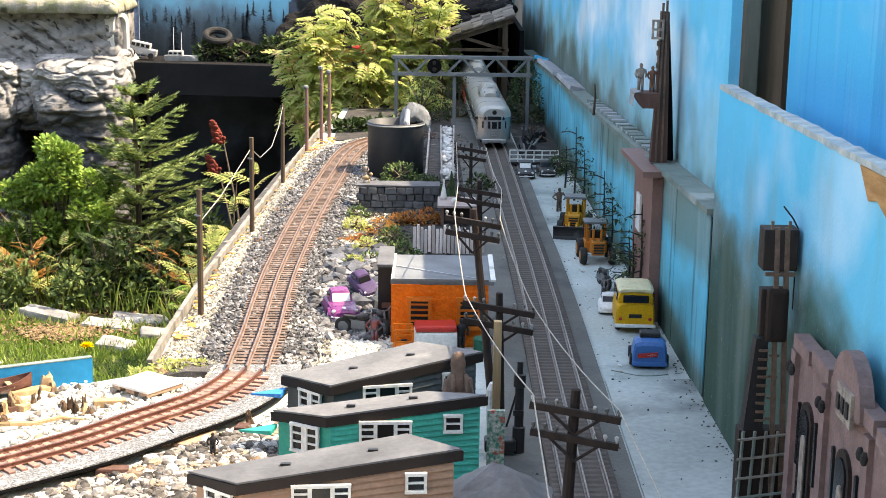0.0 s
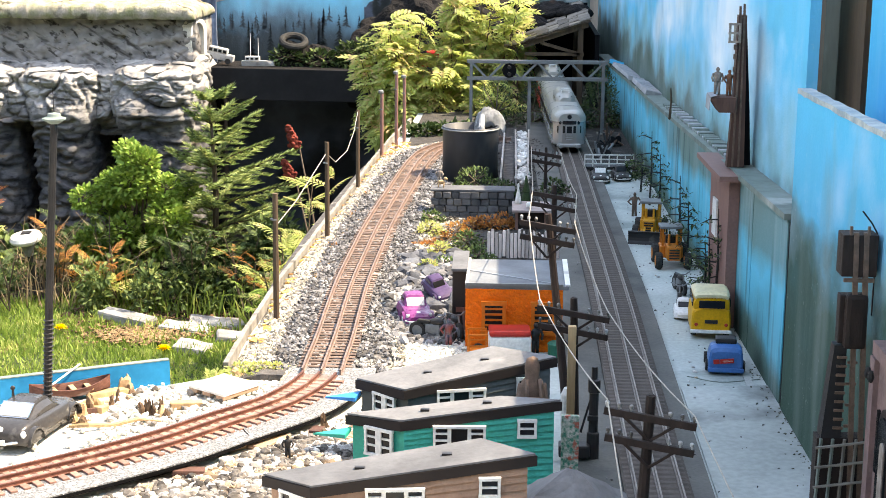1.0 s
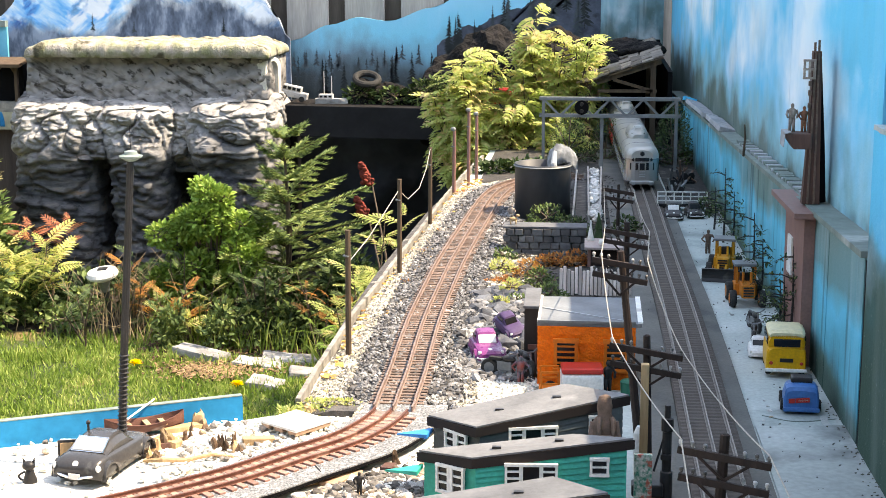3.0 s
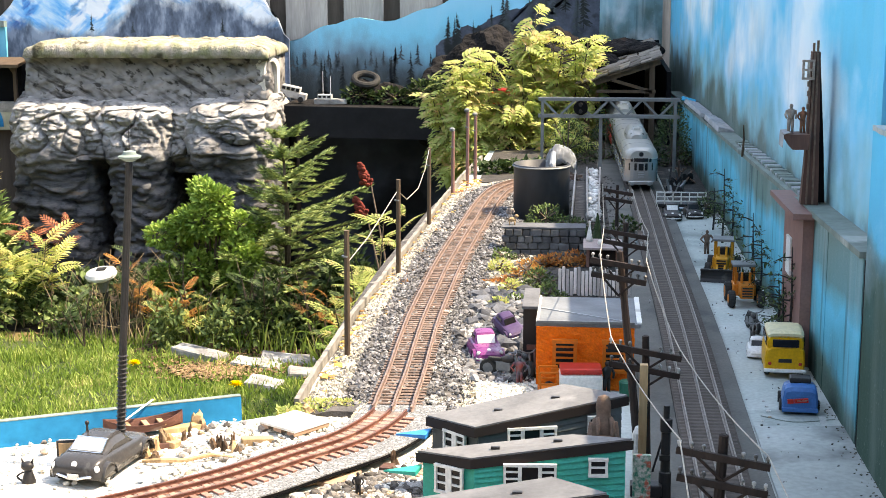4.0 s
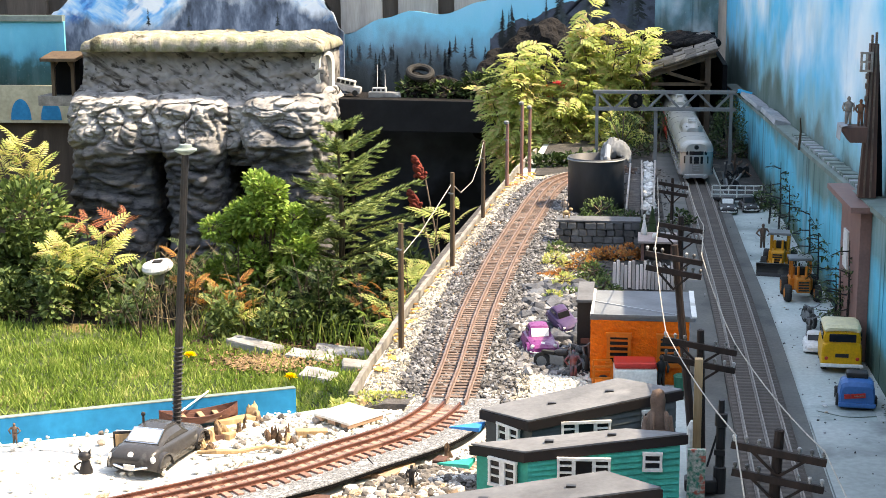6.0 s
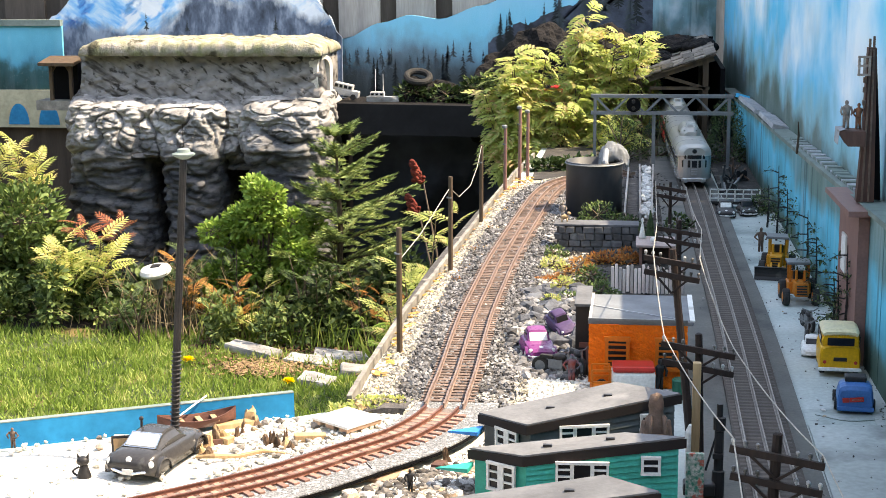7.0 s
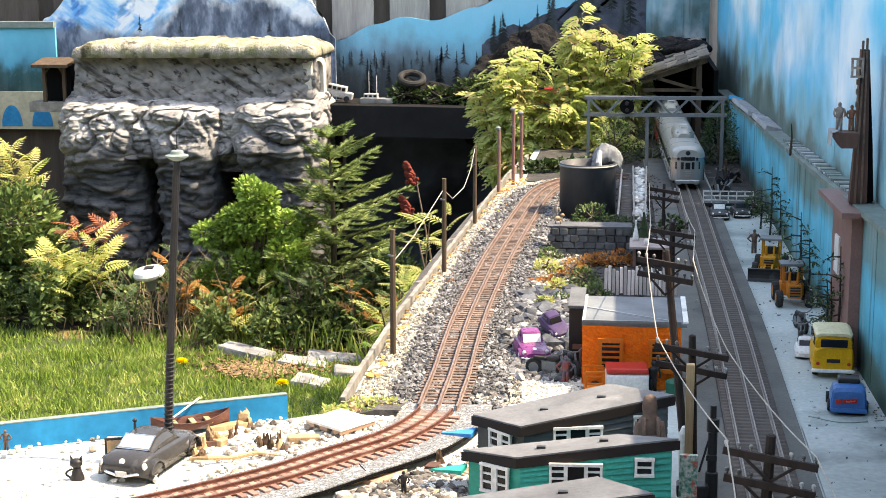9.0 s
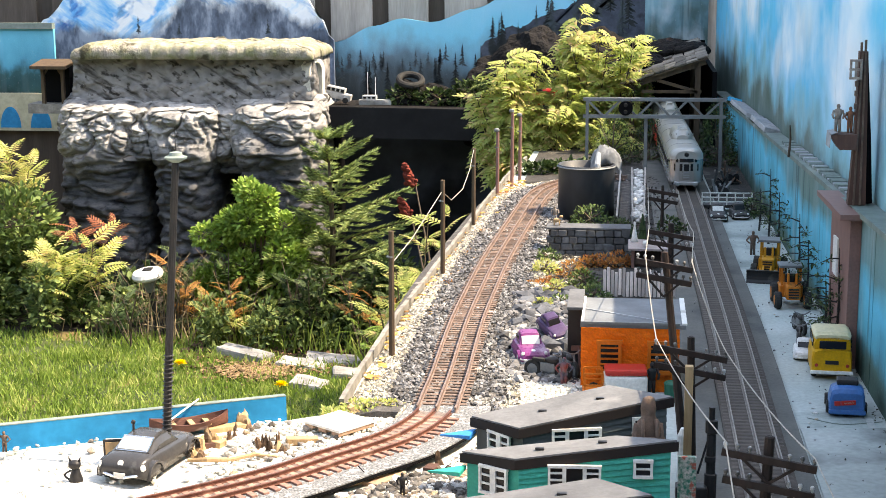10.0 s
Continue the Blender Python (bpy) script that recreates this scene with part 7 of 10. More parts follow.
# ---- line poles, wires and masts ----
def line_pole(x, y, top, arms, lean=(0, 0), base=DECK, w=0.073, thick=0.0042, yaw=-6):
    t = thing("line_pole", "dark wooden line pole with two crossarms and white insulators", "line pole", pose(x, y, base, 0, 0, yaw), group="line poles")
    H = top - base
    bm = B()
    tube(bm, [(lean[0], lean[1], 0), (lean[0] * 0.4, 0, H * 0.6), (0, 0, H - 0.001), (0, 0, H)], [thick * 1.15, thick, thick * 0.85, thick * 0.5], 9)
    part("post", bm, C["dark_wood"], t)
    tips = []
    for k, dz in enumerate(arms):
        z = H - dz
        ln = w * (1.0 if k == 0 else 0.97)
        m = Matrix.Translation((0, -thick - 0.0015, z)) @ Matrix.Rotation(radians(8), 4, "Y")
        bm = B()
        box(bm, 0, 0, -0.003, ln, 0.004, 0.006, m, bevel=0.0005)
        arm = part("crossarm", bm, C["dark_wood"], t)
        for sx in (-1, 1):
            bm = B()
            beam(bm, m @ Vector((sx * ln * 0.28, 0, -0.002)), (0, -thick, z - 0.019), 0.0026, 0.0022)
            part("brace", bm, C["dark_wood"], arm)
        for fx in (-0.47, -0.34, -0.21, 0.21, 0.34, 0.47):
            bm = B()
            p = m @ Vector((fx * ln, 0, 0.003))
            lathe(bm, [(0.0009, 0), (0.0010, 0.002), (0.0017, 0.0025), (0.0018, 0.0045), (0.001, 0.0054)], 9, p.x, p.y, p.z)
            part("insulator", bm, C["insul"], arm)
            tips.append(t.matrix_basis @ (p + Vector((0, 0, 0.006))))
    return tips


T1 = line_pole(0.109, 1.150, 0.650, (0.018, 0.040), (-0.006, 0), thick=0.0046)
T2 = line_pole(0.060, 1.475, 0.645, (0.016, 0.034), (0.004, 0))
T3 = line_pole(0.0355, 1.600, 0.705, (0.014, 0.029), (0.023, 0), w=0.061)
T4 = line_pole(0.055, 2.110, 0.645, (0.016, 0.031), (0, 0), w=0.066)
T5 = line_pole(0.052, 2.62, 0.620, (0.012, 0.026), (0, 0), w=0.055, thick=0.003)
for a, b, sag in ((T1[5], T2[5], 0.006), (T2[5], T3[5], 0.006), (T1[0], T2[0], 0.006), (T2[0], T3[1], 0.006), (T3[1], T4[0], 0.004), (T3[5], T4[5], 0.004), (T4[5], T5[5], 0.008), (T4[0], T5[0], 0.008), (T1[5], Vector((0.175, 0.80, 0.60)), 0.0), (T1[0], Vector((0.085, 0.80, 0.57)), 0.0)):
    bm = B()
    tube(bm, [a.lerp(b, k / 10) - Vector((0, 0, sag * 4 * (k / 10) * (1 - k / 10))) for k in range(11)], 0.00062, 6)
    tagged(part("line_wire", bm, C["cord"]), "white cord strung between the line poles", "wire", group="line wires")
bm = B()
box(bm, 0.0575, 1.432, DECK, 0.0078, 0.0078, 0.127, pose(0, 0, 0), bevel=0.0008)
tagged(part("wooden_stake", bm, M["wood_pale"]), "plain pale square wooden stake", "stake")
mast = thing("signal_mast", "black signal mast with a stepped top and guy", "signal", pose(0.0785, 1.40, DECK))
bm = B()
lathe(bm, [(0.006, 0), (0.006, 0.030), (0.0045, 0.031), (0.0045, 0.070), (0.0060, 0.071), (0.0060, 0.083), (0.003, 0.084), (0.003, 0.096)], 14)
part("post", bm, C["charcoal"], mast)
bm = B()
box(bm, -0.018, -0.004, 0.008, 0.030, 0.018, 0.012, bevel=0.002)
part("relay_box", bm, C["charcoal"], mast)
bm = B()
beam(bm, (-0.012, 0, 0.030), (-0.002, 0, 0.068), 0.002, 0.002)
beam(bm, (-0.006, -0.003, 0.046), (0.004, -0.003, 0.046), 0.008, 0.005)
part("bracket", bm, C["charcoal"], mast)

# poles along the kerb of the curved track
for x, y, h, c in ((-0.302, 1.863, 0.173, "wood_post"), (-0.298, 2.356, 0.164, "wood_post"), (-0.296, 2.805, 0.157, "wood_post"), (-0.287, 3.207, 0.140, "wood_pale"), (-0.268, 3.36, 0.165, "wood_pale"), (-0.255, 3.42, 0.150, "wood_pale")):
    t = thing("kerb_pole", "weathered brown post standing by the track kerb", "post", pose(x, y, DECK), group="kerb poles")
    bm = B()
    rod(bm, (0.001, 0, -0.004), (0.002, 0, h), 0.0040, 0.0034, 10)
    part("post", bm, M["wood_post"] if c == "wood_post" else C["pink"], t)
    bm = B()
    lathe(bm, [(0.0048, h - 0.034), (0.0048, h - 0.032)], 10)
    part("band", bm, C["steel_grey"], t)
    if y > 3.1:
        bm = B()
        lathe(bm, [(0.004, h), (0.0058, h + 0.002), (0.0058, h + 0.006), (0.003, h + 0.008)], 10)
        part("cap", bm, C["steel_grey"], t)
for pts in ([(-0.296, 2.356, 0.645), (-0.294, 2.45, 0.617), (-0.292, 2.60, 0.612), (-0.293, 2.72, 0.628), (-0.294, 2.805, 0.655)], [(-0.30, 1.863, 0.63), (-0.32, 1.98, 0.605), (-0.315, 2.15, 0.610), (-0.298, 2.35, 0.645)]):
    bm = B()
    tube(bm, pts, 0.0007, 6)
    tagged(part("slack_cord", bm, C["cord"]), "slack white cord between two kerb posts", "wire")


# ---- vehicles ----
def shell(bm, secs):
    """A closed body lofted over (y, half width, z low, z high, crown) sections."""
    out = []
    for y, w, z0, z1, cr in secs:
        pts = [(-w, y, z0), (-w * 1.02, y, z0 + (z1 - z0) * 0.45)]
        for k in range(9):
            a = math.pi - math.pi * k / 8
            pts.append((w * cr * math.copysign(abs(math.cos(a)) ** 0.6, math.cos(a)), y, z1 - (z1 - z0) * 0.22 * (1 - max(0, math.sin(a)) ** 0.7)))
        pts += [(w * 1.02, y, z0 + (z1 - z0) * 0.45), (w, y, z0)]
        out.append(pts)
    return loft(bm, out)


def four_wheels(t, half, y0, y1, r, w, rim="steel_grey"):
    for y in (y0, y1):
        for sx in (-1, 1):
            wheel(t, sx * half, y, r, r, w, rim)


bus = thing("camper_van", "yellow camper van with a cream roof seen from behind", "toy van", pose(0.2455, 1.842, DECK + 0.0005, 0, 0, -3) @ Matrix.Scale(0.94, 4))
bm = B()
shell(bm, [(0.000, 0.0235, 0.010, 0.040, 0.97), (0.003, 0.0252, 0.008, 0.0415, 0.98), (0.010, 0.0258, 0.008, 0.042, 0.98), (0.072, 0.0258, 0.008, 0.042, 0.98), (0.083, 0.0245, 0.008, 0.040, 0.96), (0.088, 0.021, 0.011, 0.036, 0.94)])
part("body", bm, C["yellow"], bus, smooth=False)
bm = B()
shell(bm, [(0.004, 0.0225, 0.040, 0.0560, 0.92), (0.012, 0.0243, 0.040, 0.0575, 0.93), (0.068, 0.0243, 0.040, 0.0565, 0.93), (0.080, 0.0225, 0.040, 0.053, 0.9)])
part("cabin", bm, C["yellow"], bus)
bm = B()
shell(bm, [(0.004, 0.0215, 0.054, 0.0595, 0.9), (0.012, 0.0236, 0.0545, 0.0620, 0.9), (0.040, 0.0238, 0.0545, 0.0615, 0.9), (0.068, 0.0236, 0.0540, 0.0595, 0.9), (0.079, 0.0210, 0.0525, 0.0560, 0.9)])
part("roof", bm, C["cream"], bus, "cream roof")
bm = B()
box(bm, 0, 0.0028, 0.0425, 0.034, 0.003, 0.0105, pose(0, -0.0022, 0, 3, 0, 0), bevel=0.0012)
part("rear_window", bm, C["glass_dark"], bus)
for k in range(3):
    for sx in (-1, 1):
        bm = B()
        box(bm, sx * 0.0243, 0.018 + k * 0.022, 0.0425, 0.0016, 0.018, 0.010, bevel=0.0006)
        part("side_window", bm, C["glass_dark"], bus)
bm = B()
box(bm, 0, 0.0, 0.0215, 0.017, 0.0022, 0.005, bevel=0.0006)
part("number_plate", bm, C["charcoal"], bus)
for sx in (-1, 1):
    bm = B()
    lathe(bm, [(0.0024, -0.001), (0.0024, 0.001), (0.001, 0.0018)], 10, m=Matrix.Translation((sx * 0.0195, 0.0005, 0.020)) @ Matrix.Rotation(math.pi / 2, 4, "X"))
    part("tail_light", bm, C["red"], bus)
bm = B()
box(bm, 0, -0.001, 0.0085, 0.054, 0.005, 0.0045, bevel=0.0014)
part("bumper", bm, C["white"], bus)
four_wheels(bus, 0.0215, 0.020, 0.070, 0.0085, 0.007)

bc = thing("blue_toy_car", "rounded blue toy car with a red flash behind", "toy car", pose(0.2445, 1.692, DECK + 0.0005, 0, 0, -4) @ Matrix.Scale(0.92, 4))
bm = B()
shell(bm, [(0.0, 0.019, 0.003, 0.030, 0.96), (0.003, 0.0210, 0.002, 0.0345, 0.95), (0.012, 0.0215, 0.002, 0.0375, 0.94), (0.030, 0.0215, 0.002, 0.036, 0.92), (0.050, 0.0205, 0.002, 0.028, 0.93), (0.066, 0.018, 0.003, 0.022, 0.92)])
part("body", bm, C["blue"], bc, smooth=False)
bm = B()
box(bm, 0, 0.022, 0.0365, 0.026, 0.020, 0.007, bevel=0.002)
part("engine_cover", bm, C["charcoal"], bc)
for x, w, c in ((-0.010, 0.0075, "red"), (0.003, 0.017, "red"), (0.004, 0.012, "white")):
    bm = B()
    box(bm, x, -0.0005, 0.0155 if c == "red" else 0.0172, w, 0.0022, 0.0055 if c == "red" else 0.002, pose(0, 0, 0, 0, -6, 0))
    part("flash", bm, C[c], bc)
bm = B()
box(bm, 0, -0.001, 0.004, 0.044, 0.004, 0.005, bevel=0.001)
part("bumper", bm, C["blue"], bc)
four_wheels(bc, 0.0215, 0.018, 0.052, 0.0075, 0.006)


def tractor(label, m, paint_name, blade):
    t = thing("loader" if not blade else "bulldozer", label, "toy machine", m)
    p = C[paint_name]
    bm = B()
    box(bm, 0, 0.010, 0.014, 0.020, 0.036, 0.020, bevel=0.002)
    part("engine_hood", bm, p, t)
    bm = B()
    for k in range(4):
        box(bm, 0, -0.0085, 0.017 + k * 0.004, 0.015, 0.001, 0.0022)
    part("grille", bm, C["charcoal"], t)
    bm = B()
    box(bm, 0, 0.036, 0.012, 0.034, 0.030, 0.018, bevel=0.002)
    part("chassis", bm, p, t)
    cab = None
    bm = B()
    for sx in (-1, 1):
        for y in (0.026, 0.048):
            box(bm, sx * 0.0135, y, 0.030, 0.003, 0.003, 0.026)
    box(bm, 0, 0.048, 0.030, 0.027, 0.002, 0.012)
    cab = part("cab", bm, p, t)
    bm = B()
    box(bm, 0, 0.037, 0.056, 0.036, 0.032, 0.004, bevel=0.001)
    part("roof", bm, C["steel_grey"], cab)
    bm = B()
    box(bm, 0, 0.042, 0.030, 0.014, 0.010, 0.014, bevel=0.002)
    part("seat", bm, C["charcoal"], cab)
    for sx in (-0.006, 0.006):
        bm = B()
        rod(bm, (sx, 0.012, 0.033), (sx, 0.012, 0.050), 0.002, 0.0018, 8)
        part("stack", bm, p, t)
    if blade:
        bm = B()
        loft(bm, [[(x, -0.036 + 0.010 * math.cos(a) - 0.004, 0.010 + 0.012 * math.sin(a)) for a in (-1.2, -0.8, -0.4, 0, 0.4, 0.8, 1.2)] + [(x, -0.033 + 0.010 * math.cos(a), 0.010 + 0.012 * math.sin(a)) for a in (1.2, 0.8, 0.4, 0, -0.4, -0.8, -1.2)] for x in (-0.030, 0.030)])
        part("blade", bm, C["charcoal"], t)
        for sx in (-1, 1):
            bm = B()
            beam(bm, (sx * 0.013, -0.026, 0.010), (sx * 0.013, 0.025, 0.012), 0.004, 0.005)
            beam(bm, (sx * 0.006, -0.024, 0.016), (sx * 0.006, 0.0, 0.026), 0.003, 0.003)
            part("push_arm", bm, p, t)
    for y, r in ((0.002, 0.0125), (0.046, 0.0145)):
        for sx in (-1, 1):
            wheel(t, sx * 0.0215, y, r, r, 0.010, paint_name)
            if not blade and y < 0.01:
                wheel(t, sx * 0.0215, y - 0.004, 0.011, 0.011, 0.007, "steel_grey")
    return t


tractor("orange wheel loader with a cab roof and twin stacks", pose(0.2365, 2.225, DECK, 0, 0, 2), "machine2", False)
tractor("yellow bulldozer with a black front blade", pose(0.2165, 2.425, DECK, 0, 0, -10), "machine", True)


def coupe(label, m, k, body, glass, hood_badge=None, doors=False, name="toy_car"):
    """A small saloon seen from the front, scaled by k; nose towards -y."""
    t = thing(name, label, "toy car", m)
    bm = B()
    shell(bm, [(-0.052 * k, 0.019 * k, 0.007 * k, 0.017 * k, 0.85), (-0.047 * k, 0.0235 * k, 0.005 * k, 0.021 * k, 0.88), (-0.030 * k, 0.026 * k, 0.005 * k, 0.0255 * k, 0.9), (-0.012 * k, 0.0265 * k, 0.005 * k, 0.028 * k, 0.93), (0.030 * k, 0.0265 * k, 0.005 * k, 0.028 * k, 0.93), (0.046 * k, 0.024 * k, 0.005 * k, 0.022 * k, 0.88), (0.052 * k, 0.019 * k, 0.007 * k, 0.015 * k, 0.85)])
    part("body", bm, body, t, smooth=False)
    bm = B()
    shell(bm, [(-0.014 * k, 0.019 * k, 0.024 * k, 0.0285 * k, 0.9), (-0.003 * k, 0.0195 * k, 0.024 * k, 0.044 * k, 0.84), (0.018 * k, 0.0198 * k, 0.024 * k, 0.0465 * k, 0.84), (0.034 * k, 0.017 * k, 0.024 * k, 0.037 * k, 0.82), (0.042 * k, 0.013 * k, 0.022 * k, 0.026 * k, 0.8)])
    cab = part("cabin", bm, body, t)
    ang = math.degrees(math.atan2(0.0155, 0.011))
    bm = B()
    box(bm, 0, 0, 0, 0.031 * k, 0.0012 * k, 0.0155 * k, Matrix.Translation((0, -0.0150 * k, 0.0275 * k)) @ Matrix.Rotation(radians(-(90 - ang)), 4, "X"), bevel=0.0004)
    part("windscreen", bm, glass, cab)
    for sx in (-1, 1):
        bm = B()
        box(bm, sx * 0.0192 * k, 0.010 * k, 0.030 * k, 0.0014 * k, 0.022 * k, 0.009 * k, Matrix())
        part("side_window", bm, C["glass_dark"], cab)
        bm = B()
        ball(bm, sx * 0.0195 * k, -0.0465 * k, 0.0185 * k, 0.0038 * k, 0.003 * k, 0.0038 * k, 10, 6)
        part("headlight", bm, C["white"], t)
        bm = B()
        rings = []
        for j in range(9):
            a = math.pi * j / 8
            cy, cz = -0.030 * k - 0.0145 * k * math.cos(a), 0.008 * k + 0.0145 * k * math.sin(a)
            rings.append([(sx * 0.0225 * k, cy, cz), (sx * 0.0275 * k, cy, cz - 0.001 * k), (sx * 0.0275 * k, cy, cz - 0.003 * k), (sx * 0.0225 * k, cy, cz - 0.003 * k)])
        loft(bm, rings)
        part("fender", bm, body, t)
    bm = B()
    tube(bm, [(-0.024 * k, -0.047 * k, 0.010 * k), (-0.014 * k, -0.0545 * k, 0.0095 * k), (0.014 * k, -0.0545 * k, 0.0095 * k), (0.024 * k, -0.047 * k, 0.010 * k)], 0.0016 * k, 7)
    part("bumper", bm, C["white"], t)
    bm = B()
    box(bm, 0, -0.0562 * k, 0.0075 * k, 0.010 * k, 0.001 * k, 0.005 * k)
    part("plate", bm, C["white"], t)
    if hood_badge:
        bm = B()
        lathe(bm, [(0.0036 * k, 0), (0.0036 * k, 0.001 * k)], 12, m=Matrix.Translation((0, -0.040 * k, 0.0222 * k)) @ Matrix.Rotation(0.35, 4, "X"))
        part("badge", bm, hood_badge, t)
    if doors:
        for sx in (-1, 1):
            m2 = Matrix.Translation((sx * 0.0265 * k, -0.008 * k, 0)) @ Matrix.Rotation(-sx * radians(62), 4, "Z")
            bm = B()
            box(bm, 0, 0.015 * k, 0.008 * k, 0.0022 * k, 0.028 * k, 0.020 * k, m2, bevel=0.0006)
            part("door", bm, body if sx > 0 else M["wood_pale"], t)
    four_wheels(t, 0.0235 * k, -0.030 * k, 0.030 * k, 0.0092 * k, 0.006 * k, "white")
    return t


# sports car seen from behind, its nose towards +y
CARPAINT = paint("dusty_black", (0.050, 0.049, 0.050), 0.22, dirt=(0.26, 0.25, 0.24), spots=0.62)
CHROME = paint("chrome", (0.78, 0.78, 0.78), 0.15, 0.9)
sc_ = thing("sports_car", "dusty black toy sports car with chrome bumper and an open door", "toy car", pose(-0.4840, 1.4360, DECK + 0.003, 0, 0, -11) @ Matrix.Scale(0.94, 4))
bm = B()
shell(bm, [(-0.062, 0.023, 0.010, 0.021, 0.85), (-0.058, 0.028, 0.008, 0.0265, 0.88), (-0.040, 0.0305, 0.007, 0.0300, 0.86), (-0.012, 0.0295, 0.007, 0.0290, 0.92), (0.020, 0.0295, 0.007, 0.0280, 0.92), (0.044, 0.0300, 0.007, 0.0275, 0.88), (0.060, 0.026, 0.008, 0.0235, 0.85), (0.066, 0.020, 0.010, 0.018, 0.8)])
part("body", bm, CARPAINT, sc_, smooth=True)
bm = B()
shell(bm, [(-0.036, 0.0235, 0.026, 0.0300, 0.9), (-0.017, 0.0225, 0.026, 0.0412, 0.80), (-0.004, 0.0225, 0.026, 0.0430, 0.78), (0.010, 0.0225, 0.026, 0.0418, 0.78), (0.026, 0.0225, 0.024, 0.0290, 0.88)])
cab = part("cabin", bm, CARPAINT, sc_)
bm = B()
box(bm, 0, 0, 0, 0.035, 0.0012, 0.0180, Matrix.Translation((0, -0.0352, 0.0312)) @ Matrix.Rotation(radians(-60), 4, "X"), bevel=0.0004)
part("rear_window", bm, paint("pale_glass", (0.50, 0.51, 0.52), 0.15), cab, "pale grey rear window")
bm = B()
for z0, z1, y0, y1 in ((0.0305, 0.0305, -0.0362, -0.0362), (0.0408, 0.0408, -0.0190, -0.0190)):
    tube(bm, [(-0.018, y0, z0), (0.018, y1, z1)], 0.0008, 6)
for sx in (-1, 1):
    tube(bm, [(sx * 0.0185, -0.0362, 0.0305), (sx * 0.0172, -0.0190, 0.0408)], 0.0008, 6)
part("window_frame", bm, CHROME, cab)
for sx in (-1, 1):
    bm = B()
    ball(bm, sx * 0.0245, -0.0570, 0.0195, 0.0034, 0.0032, 0.0046, 10, 6)
    part("tail_light", bm, C["white"], sc_)
    bm = B()
    tube(bm, [(sx * 0.027, -0.056, 0.0125), (sx * 0.016, -0.0635, 0.0128), (sx * 0.006, -0.0640, 0.0105)], 0.0016, 7)
    part("bumper", bm, CHROME, sc_)
    for yw in (-0.040, 0.044):
        bm = B()
        rings = []
        for j in range(11):
            a = math.pi * j / 10
            cy, cz = yw - 0.0150 * math.cos(a), 0.009 + 0.0150 * math.sin(a)
            rings.append([(sx * 0.0255, cy, cz), (sx * 0.0318, cy, cz - 0.001), (sx * 0.0318, cy, cz - 0.003), (sx * 0.0255, cy, cz - 0.003)])
        loft(bm, rings)
        part("fender", bm, CARPAINT, sc_)
bm = B()
box(bm, 0, -0.0635, 0.0085, 0.013, 0.001, 0.0062)
part("plate", bm, C["white"], sc_)
bm = B()
lathe(bm, [(0.0034, 0), (0.0034, 0.001)], 12, m=Matrix.Translation((0, -0.0590, 0.0240)) @ Matrix.Rotation(1.1, 4, "X"))
part("badge", bm, C["white"], sc_)
m2 = Matrix.Translation((-0.0295, 0.010, 0)) @ Matrix.Rotation(radians(118), 4, "Z")
bm = B()
box(bm, 0, 0.014, 0.008, 0.0024, 0.028, 0.019, m2, bevel=0.0008)
dr = part("door", bm, CARPAINT, sc_)
bm = B()
box(bm, 0.0, 0.014, 0.010, 0.0040, 0.023, 0.014, m2)
part("door_lining", bm, M["wood_pale"], dr, "tan door lining")
four_wheels(sc_, 0.0255, -0.040, 0.044, 0.0105, 0.0065, "white")
bm = B()
rod(bm, (-0.015, -0.004, 0.040), (-0.015, -0.004, 0.050), 0.0016, 0.0012, 8)
ball(bm, -0.015, -0.004, 0.051, 0.0026, 0.0026, 0.0026, 8, 6)
part("spotlight", bm, C["charcoal"], sc_)
coupe("purple toy car with a white bonnet in the scrap yard", pose(-0.127, 1.892, DECK + 0.006, 0, 0, 14), 0.74, C["purple"], C["white"], C["white"])
coupe("white toy car parked close beside the yellow van", pose(0.2240, 1.955, DECK, 0, 0, -4), 0.50, C["white"], C["glass_dark"])
coupe("violet toy car wreck tilted on the scrap heap", pose(-0.102, 1.985, DECK + 0.018, 16, -12, 30), 0.52, C["violet"], C["glass_dark"])
coupe("black and white vintage toy car by the trailer", pose(0.166, 2.975, DECK, 0, 0, 0), 0.68, C["charcoal"], C["white"], C["white"])
coupe("dark vintage toy car with pale lamps parked by the trailer", pose(0.208, 3.00, DECK, 0, 0, 8), 0.62, C["charcoal"], C["glass_dark"], C["white"])

tr_ = thing("red_truck", "red and white toy truck with an orange cage body", "toy truck", pose(-0.018, 1.738, DECK, 0, 0, 4))
bm = B()
box(bm, 0.014, 0, 0.008, 0.050, 0.034, 0.024, bevel=0.003)
part("cab", bm, C["white"], tr_)
bm = B()
box(bm, 0.014, 0, 0.032, 0.049, 0.034, 0.007, bevel=0.003)
part("roof", bm, C["red"], tr_)
for x in (-0.034, -0.013):
    for y in (-0.014, 0.014):
        bm = B()
        beam(bm, (x, y, 0.010), (x, y, 0.034), 0.002, 0.002)
        part("cage_post", bm, C["orange_flat"], tr_)
for y in (-0.014, 0.014):
    for z in (0.020, 0.034):
        bm = B()
        beam(bm, (-0.034, y, z), (-0.012, y, z), 0.002, 0.002)
        part("cage_rail", bm, C["orange_flat"], tr_)
bm = B()
box(bm, -0.024, 0, 0.008, 0.024, 0.030, 0.004)
part("load_bed", bm, C["orange_flat"], tr_)
